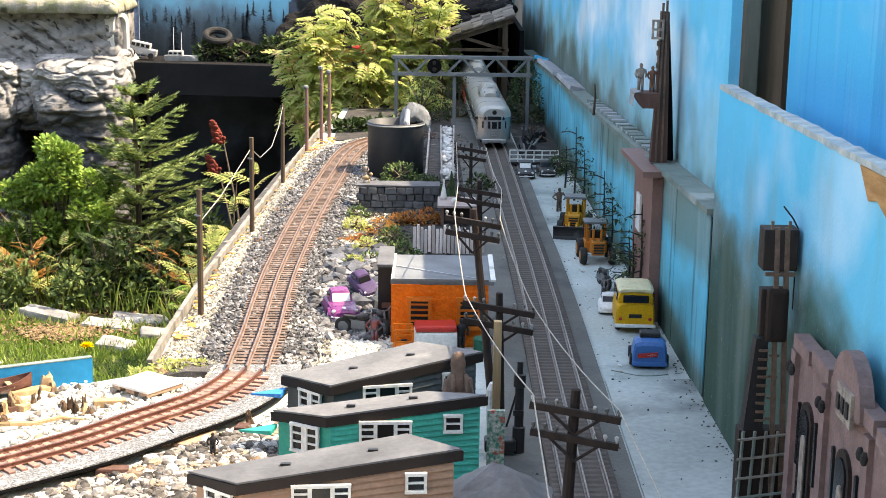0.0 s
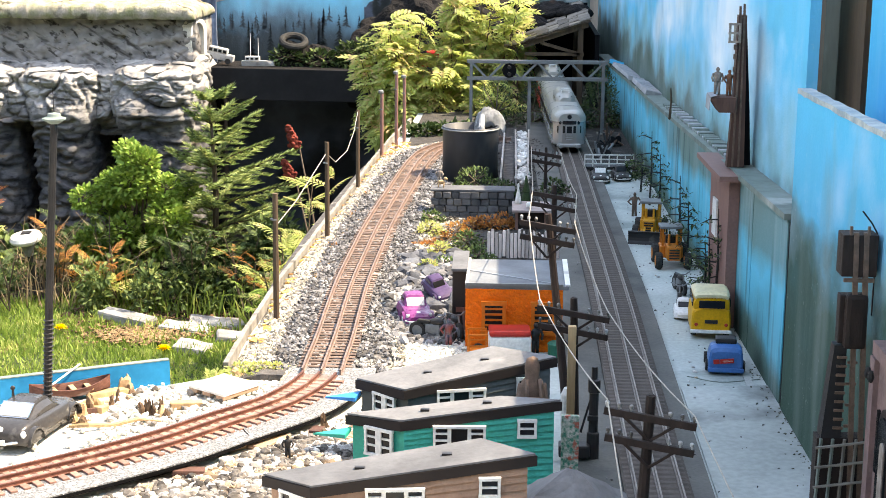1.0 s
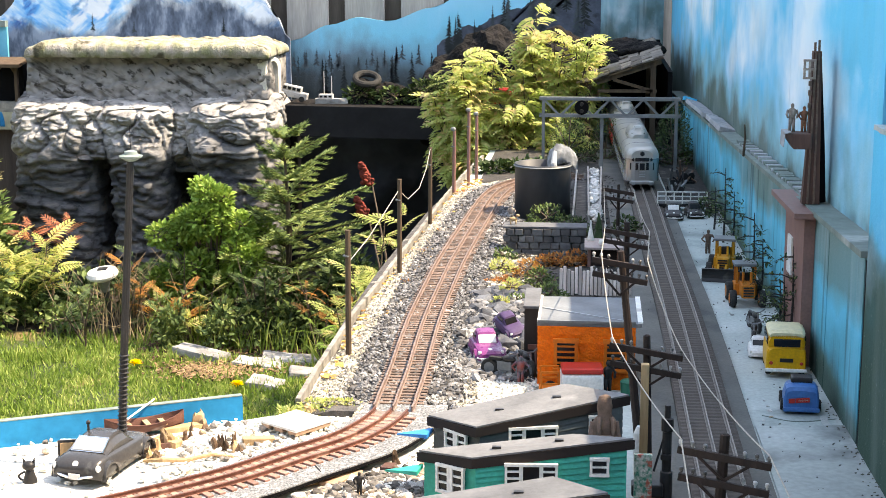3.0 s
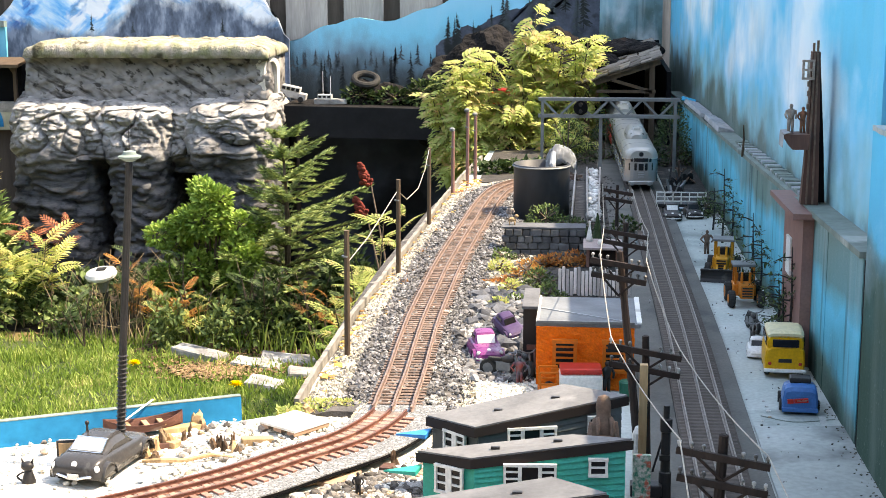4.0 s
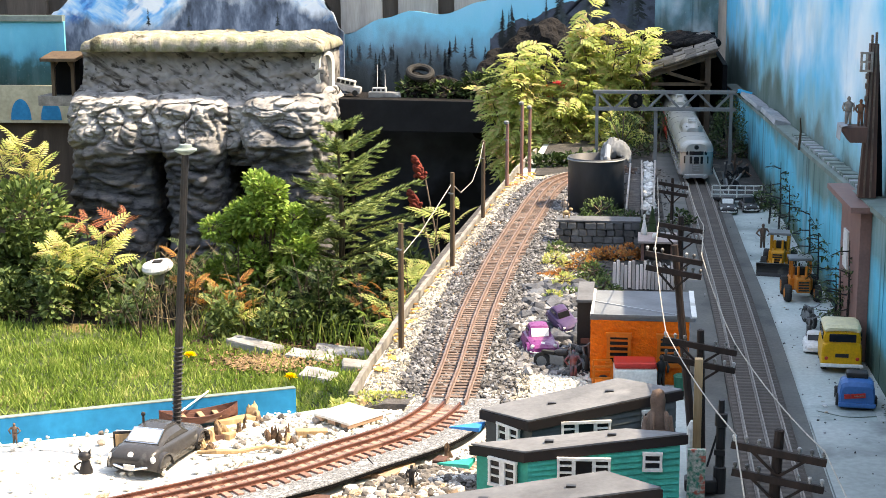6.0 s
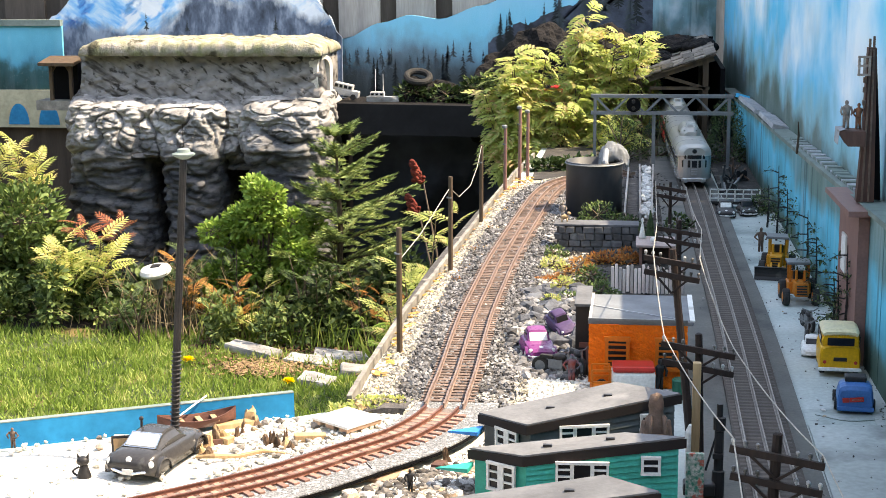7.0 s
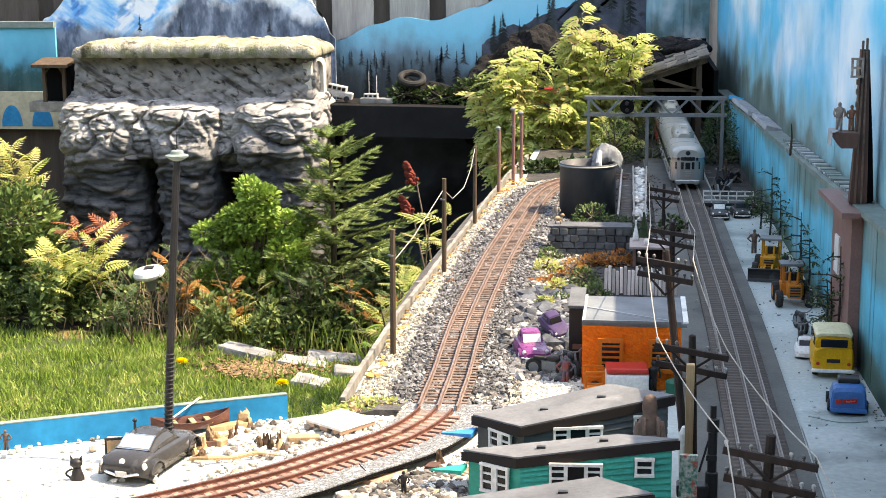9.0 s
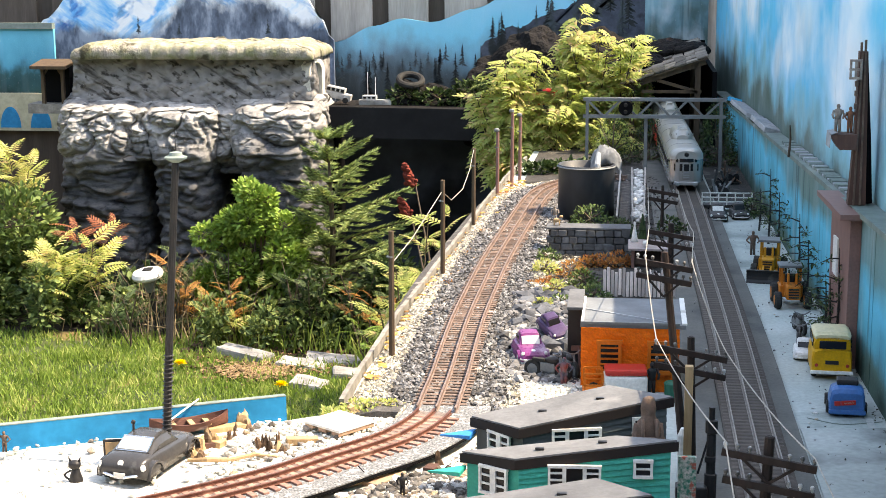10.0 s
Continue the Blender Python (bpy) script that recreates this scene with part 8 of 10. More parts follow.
for x in (-0.022, 0.028):
    for sy in (-1, 1):
        bm = B()
        rod(bm, (x, sy * 0.013, 0.0075), (x, sy * 0.018, 0.0075), 0.0075, 0.0075, 14)
        part("wheel", bm, C["rubber"], tr_)


def motorcycle(label, m, k=1.0):
    t = thing("motorcycle", label, "toy motorcycle", m, group="motorcycles")
    for y in (-0.017, 0.017):
        wheel(t, 0, y * k, 0.0095 * k, 0.0095 * k, 0.004 * k)
    bm = B()
    box(bm, 0, 0, 0.008 * k, 0.006 * k, 0.016 * k, 0.010 * k, bevel=0.0015)
    part("engine", bm, C["steel_grey"], t)
    bm = B()
    ball(bm, 0, -0.004 * k, 0.0205 * k, 0.004 * k, 0.008 * k, 0.004 * k)
    part("tank", bm, C["charcoal"], t)
    bm = B()
    box(bm, 0, 0.010 * k, 0.018 * k, 0.006 * k, 0.014 * k, 0.0035 * k, bevel=0.001)
    part("saddle", bm, C["rubber"], t)
    bm = B()
    tube(bm, [(-0.010 * k, -0.009 * k, 0.029 * k), (-0.003 * k, -0.013 * k, 0.0265 * k), (0.003 * k, -0.013 * k, 0.0265 * k), (0.010 * k, -0.009 * k, 0.029 * k)], 0.0008 * k, 6)
    rod(bm, (0, -0.013 * k, 0.0265 * k), (0, -0.018 * k, 0.010 * k), 0.0011 * k, 0.0011 * k, 6)
    part("handlebar", bm, C["steel_grey"], t)
    return t


motorcycle("black toy motorcycle by the orange house", pose(-0.098, 1.803, DECK + 0.003, 0, 0, 70), 1.2)
motorcycle("black toy motorcycle by the orange house", pose(-0.074, 1.822, DECK + 0.003, 0, 0, 25), 1.2)
motorcycle("dark toy motorcycle beside the yellow van", pose(0.2234, 2.0075, DECK, 0, 0, -6), 1.2)
motorcycle("dark toy motorcycle beside the yellow van", pose(0.2314, 2.0825, DECK, 0, 0, 12), 1.1)


def figurine(label, x, y, z, h, mat, pack=False, arms=0.5, yaw=0.0):
    """A plain moulded miniature, one mesh."""
    bm = B()
    m = pose(x, y, z, 0, 0, yaw)
    for sx in (-1, 1):
        tube(bm, [m @ Vector((sx * 0.07 * h, 0, 0)), m @ Vector((sx * 0.06 * h, 0.01 * h, 0.25 * h)), m @ Vector((sx * 0.05 * h, 0, 0.48 * h))], [0.05 * h, 0.055 * h, 0.07 * h], 8)
        tube(bm, [m @ Vector((sx * 0.14 * h, 0, 0.78 * h)), m @ Vector((sx * (0.17 + 0.12 * arms) * h, 0, 0.62 * h)), m @ Vector((sx * (0.15 + 0.02 * arms) * h, -0.08 * h, 0.50 * h))], [0.05 * h, 0.042 * h, 0.035 * h], 8)
    loft(bm, [[m @ Vector((r * math.cos(a) * h, 0.62 * r * math.sin(a) * h, f * h)) for a in [2 * math.pi * k / 10 for k in range(10)]] for f, r in ((0.46, 0.11), (0.58, 0.115), (0.72, 0.15), (0.80, 0.13), (0.84, 0.05), (0.86, 0.05))])
    ball(bm, 0, 0, 0.92 * h, 0.066 * h, 0.075 * h, 0.085 * h, 10, 8, m)
    if pack:
        box(bm, 0, -0.13 * h, 0.52 * h, 0.22 * h, 0.12 * h, 0.26 * h, m, bevel=0.02 * h)
        ball(bm, 0, 0.01 * h, 0.89 * h, 0.075 * h, 0.08 * h, 0.10 * h, 12, 8, m)
        for sx in (-1, 1):
            box(bm, sx * 0.07 * h, -0.075 * h, 0.60 * h, 0.03 * h, 0.02 * h, 0.22 * h, m)
    return tagged(part("figurine", bm, mat, smooth=True), label, "figurine")


bm = B()
m = pose(0.0185, 1.354, DECK, 0, 0, 8)
hh = 0.118
loft(bm, [[m @ Vector((r * math.cos(a) * hh, 0.75 * r * math.sin(a) * hh + dy * hh, f * hh)) for a in [2 * math.pi * k / 14 for k in range(14)]] for f, r, dy in ((0.0, 0.10, 0), (0.3, 0.105, 0), (0.55, 0.112, 0), (0.72, 0.108, 0), (0.80, 0.085, 0), (0.835, 0.058, 0), (0.86, 0.055, 0), (0.90, 0.062, 0.01), (0.95, 0.056, 0.01), (0.985, 0.045, 0.01), (1.0, 0.012, 0.01))])
for sx in (-1, 1):
    tube(bm, [m @ Vector((sx * 0.085 * hh, 0, 0.78 * hh)), m @ Vector((sx * 0.108 * hh, -0.02 * hh, 0.62 * hh)), m @ Vector((sx * 0.095 * hh, -0.09 * hh, 0.50 * hh)), m @ Vector((sx * 0.04 * hh, -0.12 * hh, 0.54 * hh))], [0.03 * hh, 0.028 * hh, 0.026 * hh, 0.02 * hh], 8)
    tube(bm, [m @ Vector((sx * 0.05 * hh, -0.065 * hh, 0.84 * hh)), m @ Vector((sx * 0.055 * hh, -0.10 * hh, 0.70 * hh)), m @ Vector((sx * 0.05 * hh, -0.10 * hh, 0.56 * hh))], [0.016 * hh] * 3, 6)
box(bm, 0, -0.095 * hh, 0.50 * hh, 0.115 * hh, 0.05 * hh, 0.20 * hh, m, bevel=0.012 * hh)
rough(bm, 0.0010, 240, 3)
tagged(part("figurine", bm, C["figure"], smooth=True), "brown moulded hooded figurine with a pack behind the grey house", "figurine")
figurine("small figurine in red and blue by the motorcycles", -0.0775, 1.775, DECK + 0.003, 0.036, C["figure_blue"], arms=1.0)
figurine("small workman figurine by the bulldozer", 0.208, 2.626, DECK, 0.042, C["figure"], arms=1.0, yaw=20)
figurine("small bathing figurine by the blue board", -0.650, 1.464, DECK + 0.004, 0.0225, C["figure"], arms=1.0)
figurine("dark figurine leaning by the orange house", 0.027, 1.752, DECK, 0.042, C["charcoal"], yaw=30)
figurine("small dark figurine sitting among the stones", -0.214, 1.378, DECK + 0.004, 0.024, C["charcoal"])
figurine("tiny pale figurine on the stone wall", -0.133, 2.625, DECK + 0.051, 0.030, C["figure_light"])
# small jug in the shape of an animal
bm = B()
lathe(bm, [(0.0072, 0), (0.0070, 0.004), (0.0042, 0.013), (0.0030, 0.018)], 12, -0.5420, 1.383, DECK + 0.003)
ball(bm, -0.5420, 1.381, DECK + 0.0225, 0.0065, 0.0055, 0.005)
for sx in (-1, 1):
    rod(bm, (-0.5420 + sx * 0.0040, 1.382, DECK + 0.0245), (-0.5420 + sx * 0.0062, 1.382, DECK + 0.0305), 0.0020, 0.0003, 6)
tube(bm, [(-0.5470 - 0.0065 * math.sin(math.pi * k / 8), 1.383, DECK + 0.0155 - 0.010 * k / 8) for k in range(9)], 0.0011, 6)
tagged(part("animal_jug", bm, C["charcoal"], smooth=True), "little dark animal-shaped jug with a handle", "ornament")
bm = B()
ball(bm, -0.128, 2.600, DECK + 0.060, 0.007, 0.004, 0.004)
ball(bm, -0.121, 2.600, DECK + 0.066, 0.0035, 0.003, 0.003)
for dx in (-0.005, 0.004):
    for dy in (-0.002, 0.002):
        rod(bm, (-0.128 + dx, 2.600 + dy, DECK + 0.0508), (-0.128 + dx, 2.600 + dy, DECK + 0.058), 0.0011, 0.0013, 6)
tagged(part("dog_figurine", bm, M["wood_pale"], smooth=True), "tan moulded dog ornament on the stone wall", "ornament")

# trailer with a white railing
tl_ = thing("flat_trailer", "dark flat trailer with a white railing", "toy trailer", pose(0.188, 3.075, DECK, 0, 0, 0))
bm = B()
box(bm, 0, 0, 0.010, 0.098, 0.045, 0.006)
part("bed", bm, C["charcoal"], tl_)
for z in (0.022, 0.031, 0.040):
    bm = B()
    beam(bm, (-0.049, -0.021, z), (0.049, -0.021, z), 0.0022, 0.0022)
    part("rail", bm, C["white"], tl_)
for k in range(7):
    bm = B()
    box(bm, -0.049 + k * 0.0163, -0.021, 0.016, 0.0022, 0.0022, 0.025)
    part("upright", bm, C["white"], tl_)
for x in (-0.035, 0.035):
    wheel(tl_, x, 0.0, 0.0065, 0.0065, 0.008)
random.seed(81)
for x, y, s_, c in ((0.190, 3.33, 1.0, "charcoal"), (0.215, 3.42, 1.2, "figure"), (0.185, 3.25, 0.8, "steel_grey")):
    sc = thing("scrap_machine", "heap of rusted machine parts with an upright frame", "scrap", pose(x, y, DECK, 0, 0, random.uniform(-30, 30)), group="scrap machines")
    for k in range(6):
        bm = B()
        beam(bm, (random.uniform(-0.02, 0.02), random.uniform(-0.02, 0.02), random.uniform(0.002, 0.01)), (random.uniform(-0.02, 0.02), random.uniform(-0.02, 0.02), random.uniform(0.02, 0.05) * s_), 0.004, 0.003)
        part("bar", bm, C[c], sc)
    for k in range(3):
        bm = B()
        xx, zz = random.uniform(-0.015, 0.015), random.uniform(0.007, 0.02)
        rod(bm, (xx, -0.012, zz), (xx, -0.006, zz), 0.008, 0.008, 12)
        part("gear", bm, C["charcoal"], sc)
    bm = B()
    box(bm, 0, 0, 0, 0.035, 0.03, 0.008, bevel=0.001)
    part("base", bm, C["charcoal"], sc)


# ---- small garden trees along the wall ----
def wire_tree(x, y, h, seed, label="sparse model pine with a bare dark trunk", n=11, reach=0.035):
    random.seed(seed)
    t = thing("model_pine", label, "model tree", pose(x, y, DECK), group="model pines")
    bm = B()
    tube(bm, [(0, 0, 0), (0.002, 0, h * 0.5), (0, 0, h)], [0.0022, 0.0016, 0.0006], 6)
    items = []
    lf = leaf_shape(0.009, 0.003)
    for k in range(n):
        z = h * (0.25 + 0.72 * k / n)
        a = k * 2.2 + random.uniform(-0.4, 0.4)
        l = reach * random.uniform(0.6, 1.15) * (1.15 - 0.55 * k / n)
        tip = Vector((math.cos(a) * l, math.sin(a) * l * 0.6, random.uniform(-0.010, 0.006)))
        p0 = Vector((0, 0, z))
        tube(bm, [p0, p0 + tip * 0.5 + Vector((0, 0, 0.003)), p0 + tip], [0.0011, 0.0008, 0.0004], 4)
        for q in range(15):
            f = random.uniform(0.35, 1.05)
            o = p0 + tip * f + Vector((random.gauss(0, 0.0035), random.gauss(0, 0.0035), random.gauss(0.0, 0.0022)))
            items.append((*lf, aim((random.gauss(0, 1), random.gauss(0, 1), random.gauss(0.3, 0.5))) * random.uniform(0.6, 1.1), o))
    part("trunk", bm, C["charcoal"], t)
    merged("foliage", items, L["dark"], t)


for x, y, h, sd in ((0.243, 2.73, 0.135, 1), (0.249, 2.62, 0.11, 2), (0.252, 2.32, 0.125, 3), (0.257, 2.24, 0.10, 4), (0.262, 2.02, 0.09, 5), (0.263, 1.95, 0.145, 6), (0.262, 2.06, 0.075, 7), (0.237, 2.86, 0.08, 8)):
    wire_tree(x, y, h, sd)
LEAF_T = leaf_shape(0.0062, 0.0030)
for x, y, z, r, n_, mt, sd in ((-0.076, 2.80, DECK, 0.034, 900, "weed", 51), (-0.020, 2.76, DECK, 0.022, 260, "dark", 52), (0.070, 2.80, DECK, 0.022, 260, "dark", 53), (-0.138, 2.42, DECK, 0.017, 330, "sumac", 54), (-0.115, 2.28, DECK, 0.014, 260, "sumac", 55), (-0.095, 2.40, DECK, 0.018, 260, "rust", 56), (-0.042, 2.50, DECK, 0.026, 520, "orange", 57), (-0.020, 2.49, DECK, 0.020, 420, "orange", 65), (-0.075, 2.32, DECK, 0.020, 420, "weed", 66), (-0.055, 2.22, DECK, 0.018, 380, "weed", 67), (-0.140, 2.52, DECK, 0.015, 300, "weed", 68), (-0.10, 2.18, DECK, 0.014, 260, "weed", 69), (-0.075, 2.47, DECK, 0.012, 200, "rust", 70), (0.205, 3.72, DECK, 0.045, 900, "dark", 58), (0.215, 3.86, DECK, 0.05, 900, "dark", 59), (-0.05, 3.72, DECK, 0.045, 800, "dark", 60), (0.04, 3.80, DECK, 0.04, 700, "dark", 61), (0.235, 3.02, DECK, 0.02, 240, "dark", 62), (-0.125, 2.16, DECK, 0.013, 240, "sumac", 63), (-0.14, 2.34, DECK, 0.013, 240, "orange", 64)):
    lab = {"box": "small green model bush", "dark": "dark scrubby model bush", "sumac": "yellow-green tuft of moss", "rust": "brown dried weed tuft", "orange": "low cushion of orange flowers", "weed": "small dull green model bush"}[mt]
    leafy(lab, "model bush", (x, y, z), [(0, 0, r * (0.35 if mt == "orange" else 0.8), r, r, r * (2.2 if mt == "dark" and r > 0.038 else (0.4 if mt == "orange" else 0.8))), (r * 0.9, 0.01, r * 0.4, r * 0.6, r * 0.6, r * 0.5), (-r * 0.8, -0.008, r * 0.3, r * 0.55, r * 0.6, r * 0.45)], LEAF_T, n_ if mt != "dark" else n_ * 2, L[mt], name="model_bush", seed=sd)

# ---- on and before the long wall ----
pil = thing("brown_gatehouse", "faded brown board gatehouse with a slab roof against the wall", "model building")
o = slab_along("front", 1.90, 2.06, -0.014, DECK, DECK, 0.691, 0.688, 0.0135, C["pink"], 4)
o.parent = pil
o = slab_along("slab_roof", 1.885, 2.10, -0.029, 0.6915, 0.6885, 0.6985, 0.6955, 0.0285, C["pink"], 4)
o.parent = pil
o = slab_along("sign", 1.985, 2.020, -0.0165, 0.600, 0.600, 0.650, 0.649, 0.0024, C["white"], 2)
o.parent = pil
o["label"] = "white weathered notice"
tw = thing("wall_tower", "narrow brown tapering tower with a small balcony", "model building")
bm = B()
loft(bm, [[(xa, 1.950, z), (xb, 1.950, z), (xb, 1.966, z), (xa, 1.966, z)] for z, xa, xb in ((0.7000, 0.2705, 0.2925), (0.775, 0.2745, 0.2905), (0.893, 0.2772, 0.2872))])
shaft = part("shaft", bm, M["wood_brown"], tw)
bm = B()
for f in (0.30, 0.66):
    beam(bm, (0.2705 + 0.022 * f, 1.9490, 0.700), (0.2772 + 0.010 * f, 1.9490, 0.892), 0.0010, 0.0024)
part("batten", bm, C["figure"], shaft)
# added black board: the tower's shaded side as a dark shape
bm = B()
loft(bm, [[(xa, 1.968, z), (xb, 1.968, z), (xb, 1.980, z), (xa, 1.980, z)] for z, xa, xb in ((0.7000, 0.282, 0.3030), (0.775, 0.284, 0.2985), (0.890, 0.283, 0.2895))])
part("dark_side", bm, M["black"], tw, "black board standing in for the tower's shaded side")
bm = B()
loft(bm, [[(xa, 1.938, z), (0.2765, 1.938, z), (0.2765, 1.975, z), (xa, 1.975, z)] for z, xa in ((0.7715, 0.2560), (0.7870, 0.2455), (0.7905, 0.2440))])
bal = part("balcony", bm, M["wood_brown"], tw)
bm = B()
loft(bm, [[(x, y, z) for x, z in ((0.2425, 0.774), (0.2440, 0.7925), (0.2520, 0.7935), (0.2500, 0.7925), (0.2455, 0.790), (0.2440, 0.774))] for y in (1.936, 1.955, 1.974)])
rough(bm, 0.002, 120, 5)
part("awning_cloth", bm, C["cloth"], bal, "pale cloth hung over the balcony")
for x, z in ((0.2795, 0.904), (0.2845, 0.907)):
    bm = B()
    box(bm, x, 1.956, 0.892, 0.0026, 0.004, z - 0.892)
    part("finial", bm, C["figure"], tw)
bm = B()
for k in range(3):
    box(bm, 0.2660 + k * 0.0062, 1.944, 0.859, 0.0026, 0.004, 0.024)
for z in (0.859, 0.870, 0.881):
    box(bm, 0.2722, 1.9445, z, 0.0155, 0.004, 0.0026)
part("window_frame", bm, C["figure_light"], tw)
for z in (0.822, 0.838, 0.850):
    bm = B()
    box(bm, 0.2740, 1.947, z, 0.004, 0.005, 0.007, bevel=0.001)
    part("bracket", bm, C["figure"], tw)
figurine("pale figurine seated on the tower balcony", 0.2545, 1.955, 0.7915, 0.036, C["figure_light"], arms=0.2)
figurine("rust-brown figurine seated on the tower balcony", 0.2690, 1.952, 0.7915, 0.033, C["figure_rust"], arms=0.4, yaw=20)
# tin and boards lying on the ledge
tin = thing("tin_strip", "strip of ribbed grey tin lying along the ledge", "tin strip")
for k in range(42):
    y = 2.06 + k * 0.0185
    bm = B()
    box(bm, wall_x(y) + 0.013, y, ledge_z(y) + 0.0072, 0.022, 0.014, 0.0045 + 0.0015 * math.sin(k * 1.9), Matrix(), bevel=0.001)
    part("rib", bm, M["ledge"] if k % 3 else C["cloth"], tin)
random.seed(83)
for k, (y, l, a) in enumerate(((3.15, 0.20, 5), (3.38, 0.22, -7), (3.62, 0.26, 6), (3.95, 0.30, -4))):
    bm = B()
    box(bm, 0, 0, 0, 0.034, l * 0.9, 0.009, pose(wall_x(y) + 0.004, y, ledge_z(y) + 0.011, 4 * (-1) ** k - 2, 14, a), bevel=0.0008)
    rough(bm, 0.002, 40, k)
    tagged(part("loose_board", bm, C["cloth"] if k < 3 else M["wall_tall"]), "loose weathered board lying on the wall's ledge", "board", group="ledge boards")
bm = B()
tube(bm, [(0.262, 2.62, 0.672), (0.262, 2.60, 0.705), (0.258, 2.575, 0.730)], [0.0022, 0.0018, 0.001], 6)
tagged(part("twig", bm, BARK), "dark twig stuck in the ledge", "twig")

heap("grit", 260, lambda: (random.uniform(0.075, 0.27), random.uniform(1.05, 2.9), DECK + 0.004), (0.0008, 0.0022), M["ballast"], "dark grit and crumbs strewn over the bench", seed=84)
heap("wall_litter", 420, lambda: (lambda y: (wall_x(y) - abs(random.gauss(0, 0.010)) - 0.002, y, DECK + 0.003))(random.uniform(0.95, 3.3)), (0.0008, 0.0022), material("wall_litter", (0.12, 0.11, 0.09), (0.05, 0.055, 0.04), 60, 0.9, vary=0.6), "dark leaf crumbs and dirt along the wall's foot", squash=0.5, seed=85, category="dirt")

# ---- coaling tower and brick front near the chipped panel ----
ct = thing("coaling_tower", "dark brown timber coaling tower on a lattice base", "model building", pose(0.275, 1.205, DECK))
bm = B()
for sx in (-0.004, 0.004):
    beam(bm, (sx + 0.008, -0.006, 0.045), (sx, -0.006, 0.272), 0.0035, 0.004)
part("mast", bm, C["figure"], ct)
bm = B()
for k in range(12):
    box(bm, 0, -0.004, 0.055 + k * 0.018, 0.008, 0.002, 0.002)
part("rungs", bm, C["figure"], ct)
bm = B()
box(bm, 0, 0.004, 0.236, 0.028, 0.022, 0.034, bevel=0.001)
hd = part("head_house", bm, C["dark_wood"], ct)
bm = B()
for sx in (-0.008, 0.006):
    bm = B()
    box(bm, sx, -0.006, 0.27, 0.002, 0.003, 0.007)
    part("finial", bm, C["figure"], hd)
bm = B()
box(bm, 0, -0.0075, 0.232, 0.024, 0.003, 0.003)
part("sill", bm, C["figure"], hd)
bm = B()
box(bm, 0, -0.003, 0.176, 0.018, 0.014, 0.046, bevel=0.004)
box(bm, -0.009, 0.002, 0.18, 0.008, 0.012, 0.04, bevel=0.001)
part("hopper", bm, C["dark_wood"], ct)
bm = B()
loft(bm, [[(-0.022, -0.006, 0.100), (-0.006, -0.006, 0.100), (-0.006, 0.012, 0.100), (-0.022, 0.012, 0.100)], [(-0.015, -0.004, 0.178), (-0.005, -0.004, 0.178), (-0.005, 0.010, 0.178), (-0.015, 0.010, 0.178)]])
ch = part("chute", bm, C["charcoal"], ct)
for k in range(9):
    bm = B()
    box(bm, -0.009, -0.0065, 0.108 + k * 0.0075, 0.008, 0.002, 0.002, Matrix())
    part("cleat", bm, C["figure"], ch)
for i in range(5):
    bm = B()
    x = -0.026 + i * 0.0095
    beam(bm, (x, -0.010, 0), (x + 0.004, -0.008, 0.100), 0.002, 0.002)
    part("lattice_post", bm, M["concrete"] if i > 1 else M["ledge"], ct)
for j in range(6):
    bm = B()
    beam(bm, (-0.027, -0.0115, 0.008 + j * 0.017), (0.014, -0.0115, 0.014 + j * 0.017), 0.0018, 0.0018)
    part("lattice_bar", bm, M["concrete"] if j > 2 else M["ledge"], ct)
bm = B()
box(bm, -0.006, 0.002, 0, 0.038, 0.016, 0.10)
part("base", bm, C["dark_wood"], ct)
bm = B()
tube(bm, [(0.016, 0.010, 0.20), (0.0165, 0.011, 0.268), (0.012, 0.011, 0.276), (0.004, 0.012, 0.286)], 0.0007, 5)
part("hook_wire", bm, C["charcoal"], ct)

bf = thing("brick_front", "red-brown station front with arched windows along the wall", "model building")


def on_wall(name, yc, zc, wy, hz_, proud, mat, parent, arch=False, thick=0.003):
    """A plate or arch flat on the station front, facing the track."""
    bm = B()
    x = wall_x(yc) - 0.014 - proud
    pts = [(-wy / 2, 0), (wy / 2, 0)]
    if arch:
        pts += [(wy / 2 * math.cos(math.pi * k / 10), hz_ - wy / 2 + wy / 2 * math.sin(math.pi * k / 10)) for k in range(11)]
    else:
        pts += [(wy / 2, hz_), (-wy / 2, hz_)]
    f = [bm.verts.new((x, yc + p, zc + q)) for p, q in pts]
    b = [bm.verts.new((x + thick, yc + p, zc + q)) for p, q in pts]
    bm.faces.new(f)
    bm.faces.new(b[::-1])
    for i in range(len(pts)):
        bm.faces.new((f[i], b[i], b[(i + 1) % len(pts)], f[(i + 1) % len(pts)]))
    return part(name, bm, mat, parent)


o = slab_along("wall", 0.70, 1.150, -0.014, DECK, DECK, 0.692, 0.690, 0.0125, C["brick"], 4)
o.parent = bf
for k in range(8):
    y = 0.735 + k * 0.055
    on_wall("cornice_block", y, 0.688 if k % 2 else 0.691, 0.050, 0.011, 0.004, C["brick"], bf, thick=0.012)
for y in (1.142, 1.052, 0.945, 0.84, 0.74):
    on_wall("pilaster", y, DECK, 0.014, 0.186, 0.004, C["brick"], bf, thick=0.005)
    for dy in (-0.005, 0.005):
        bm = B()
        ball(bm, wall_x(y) - 0.0195, y + dy, 0.672, 0.003, 0.003, 0.005, 8, 6)
        part("lantern", bm, C["rubber"], bf)
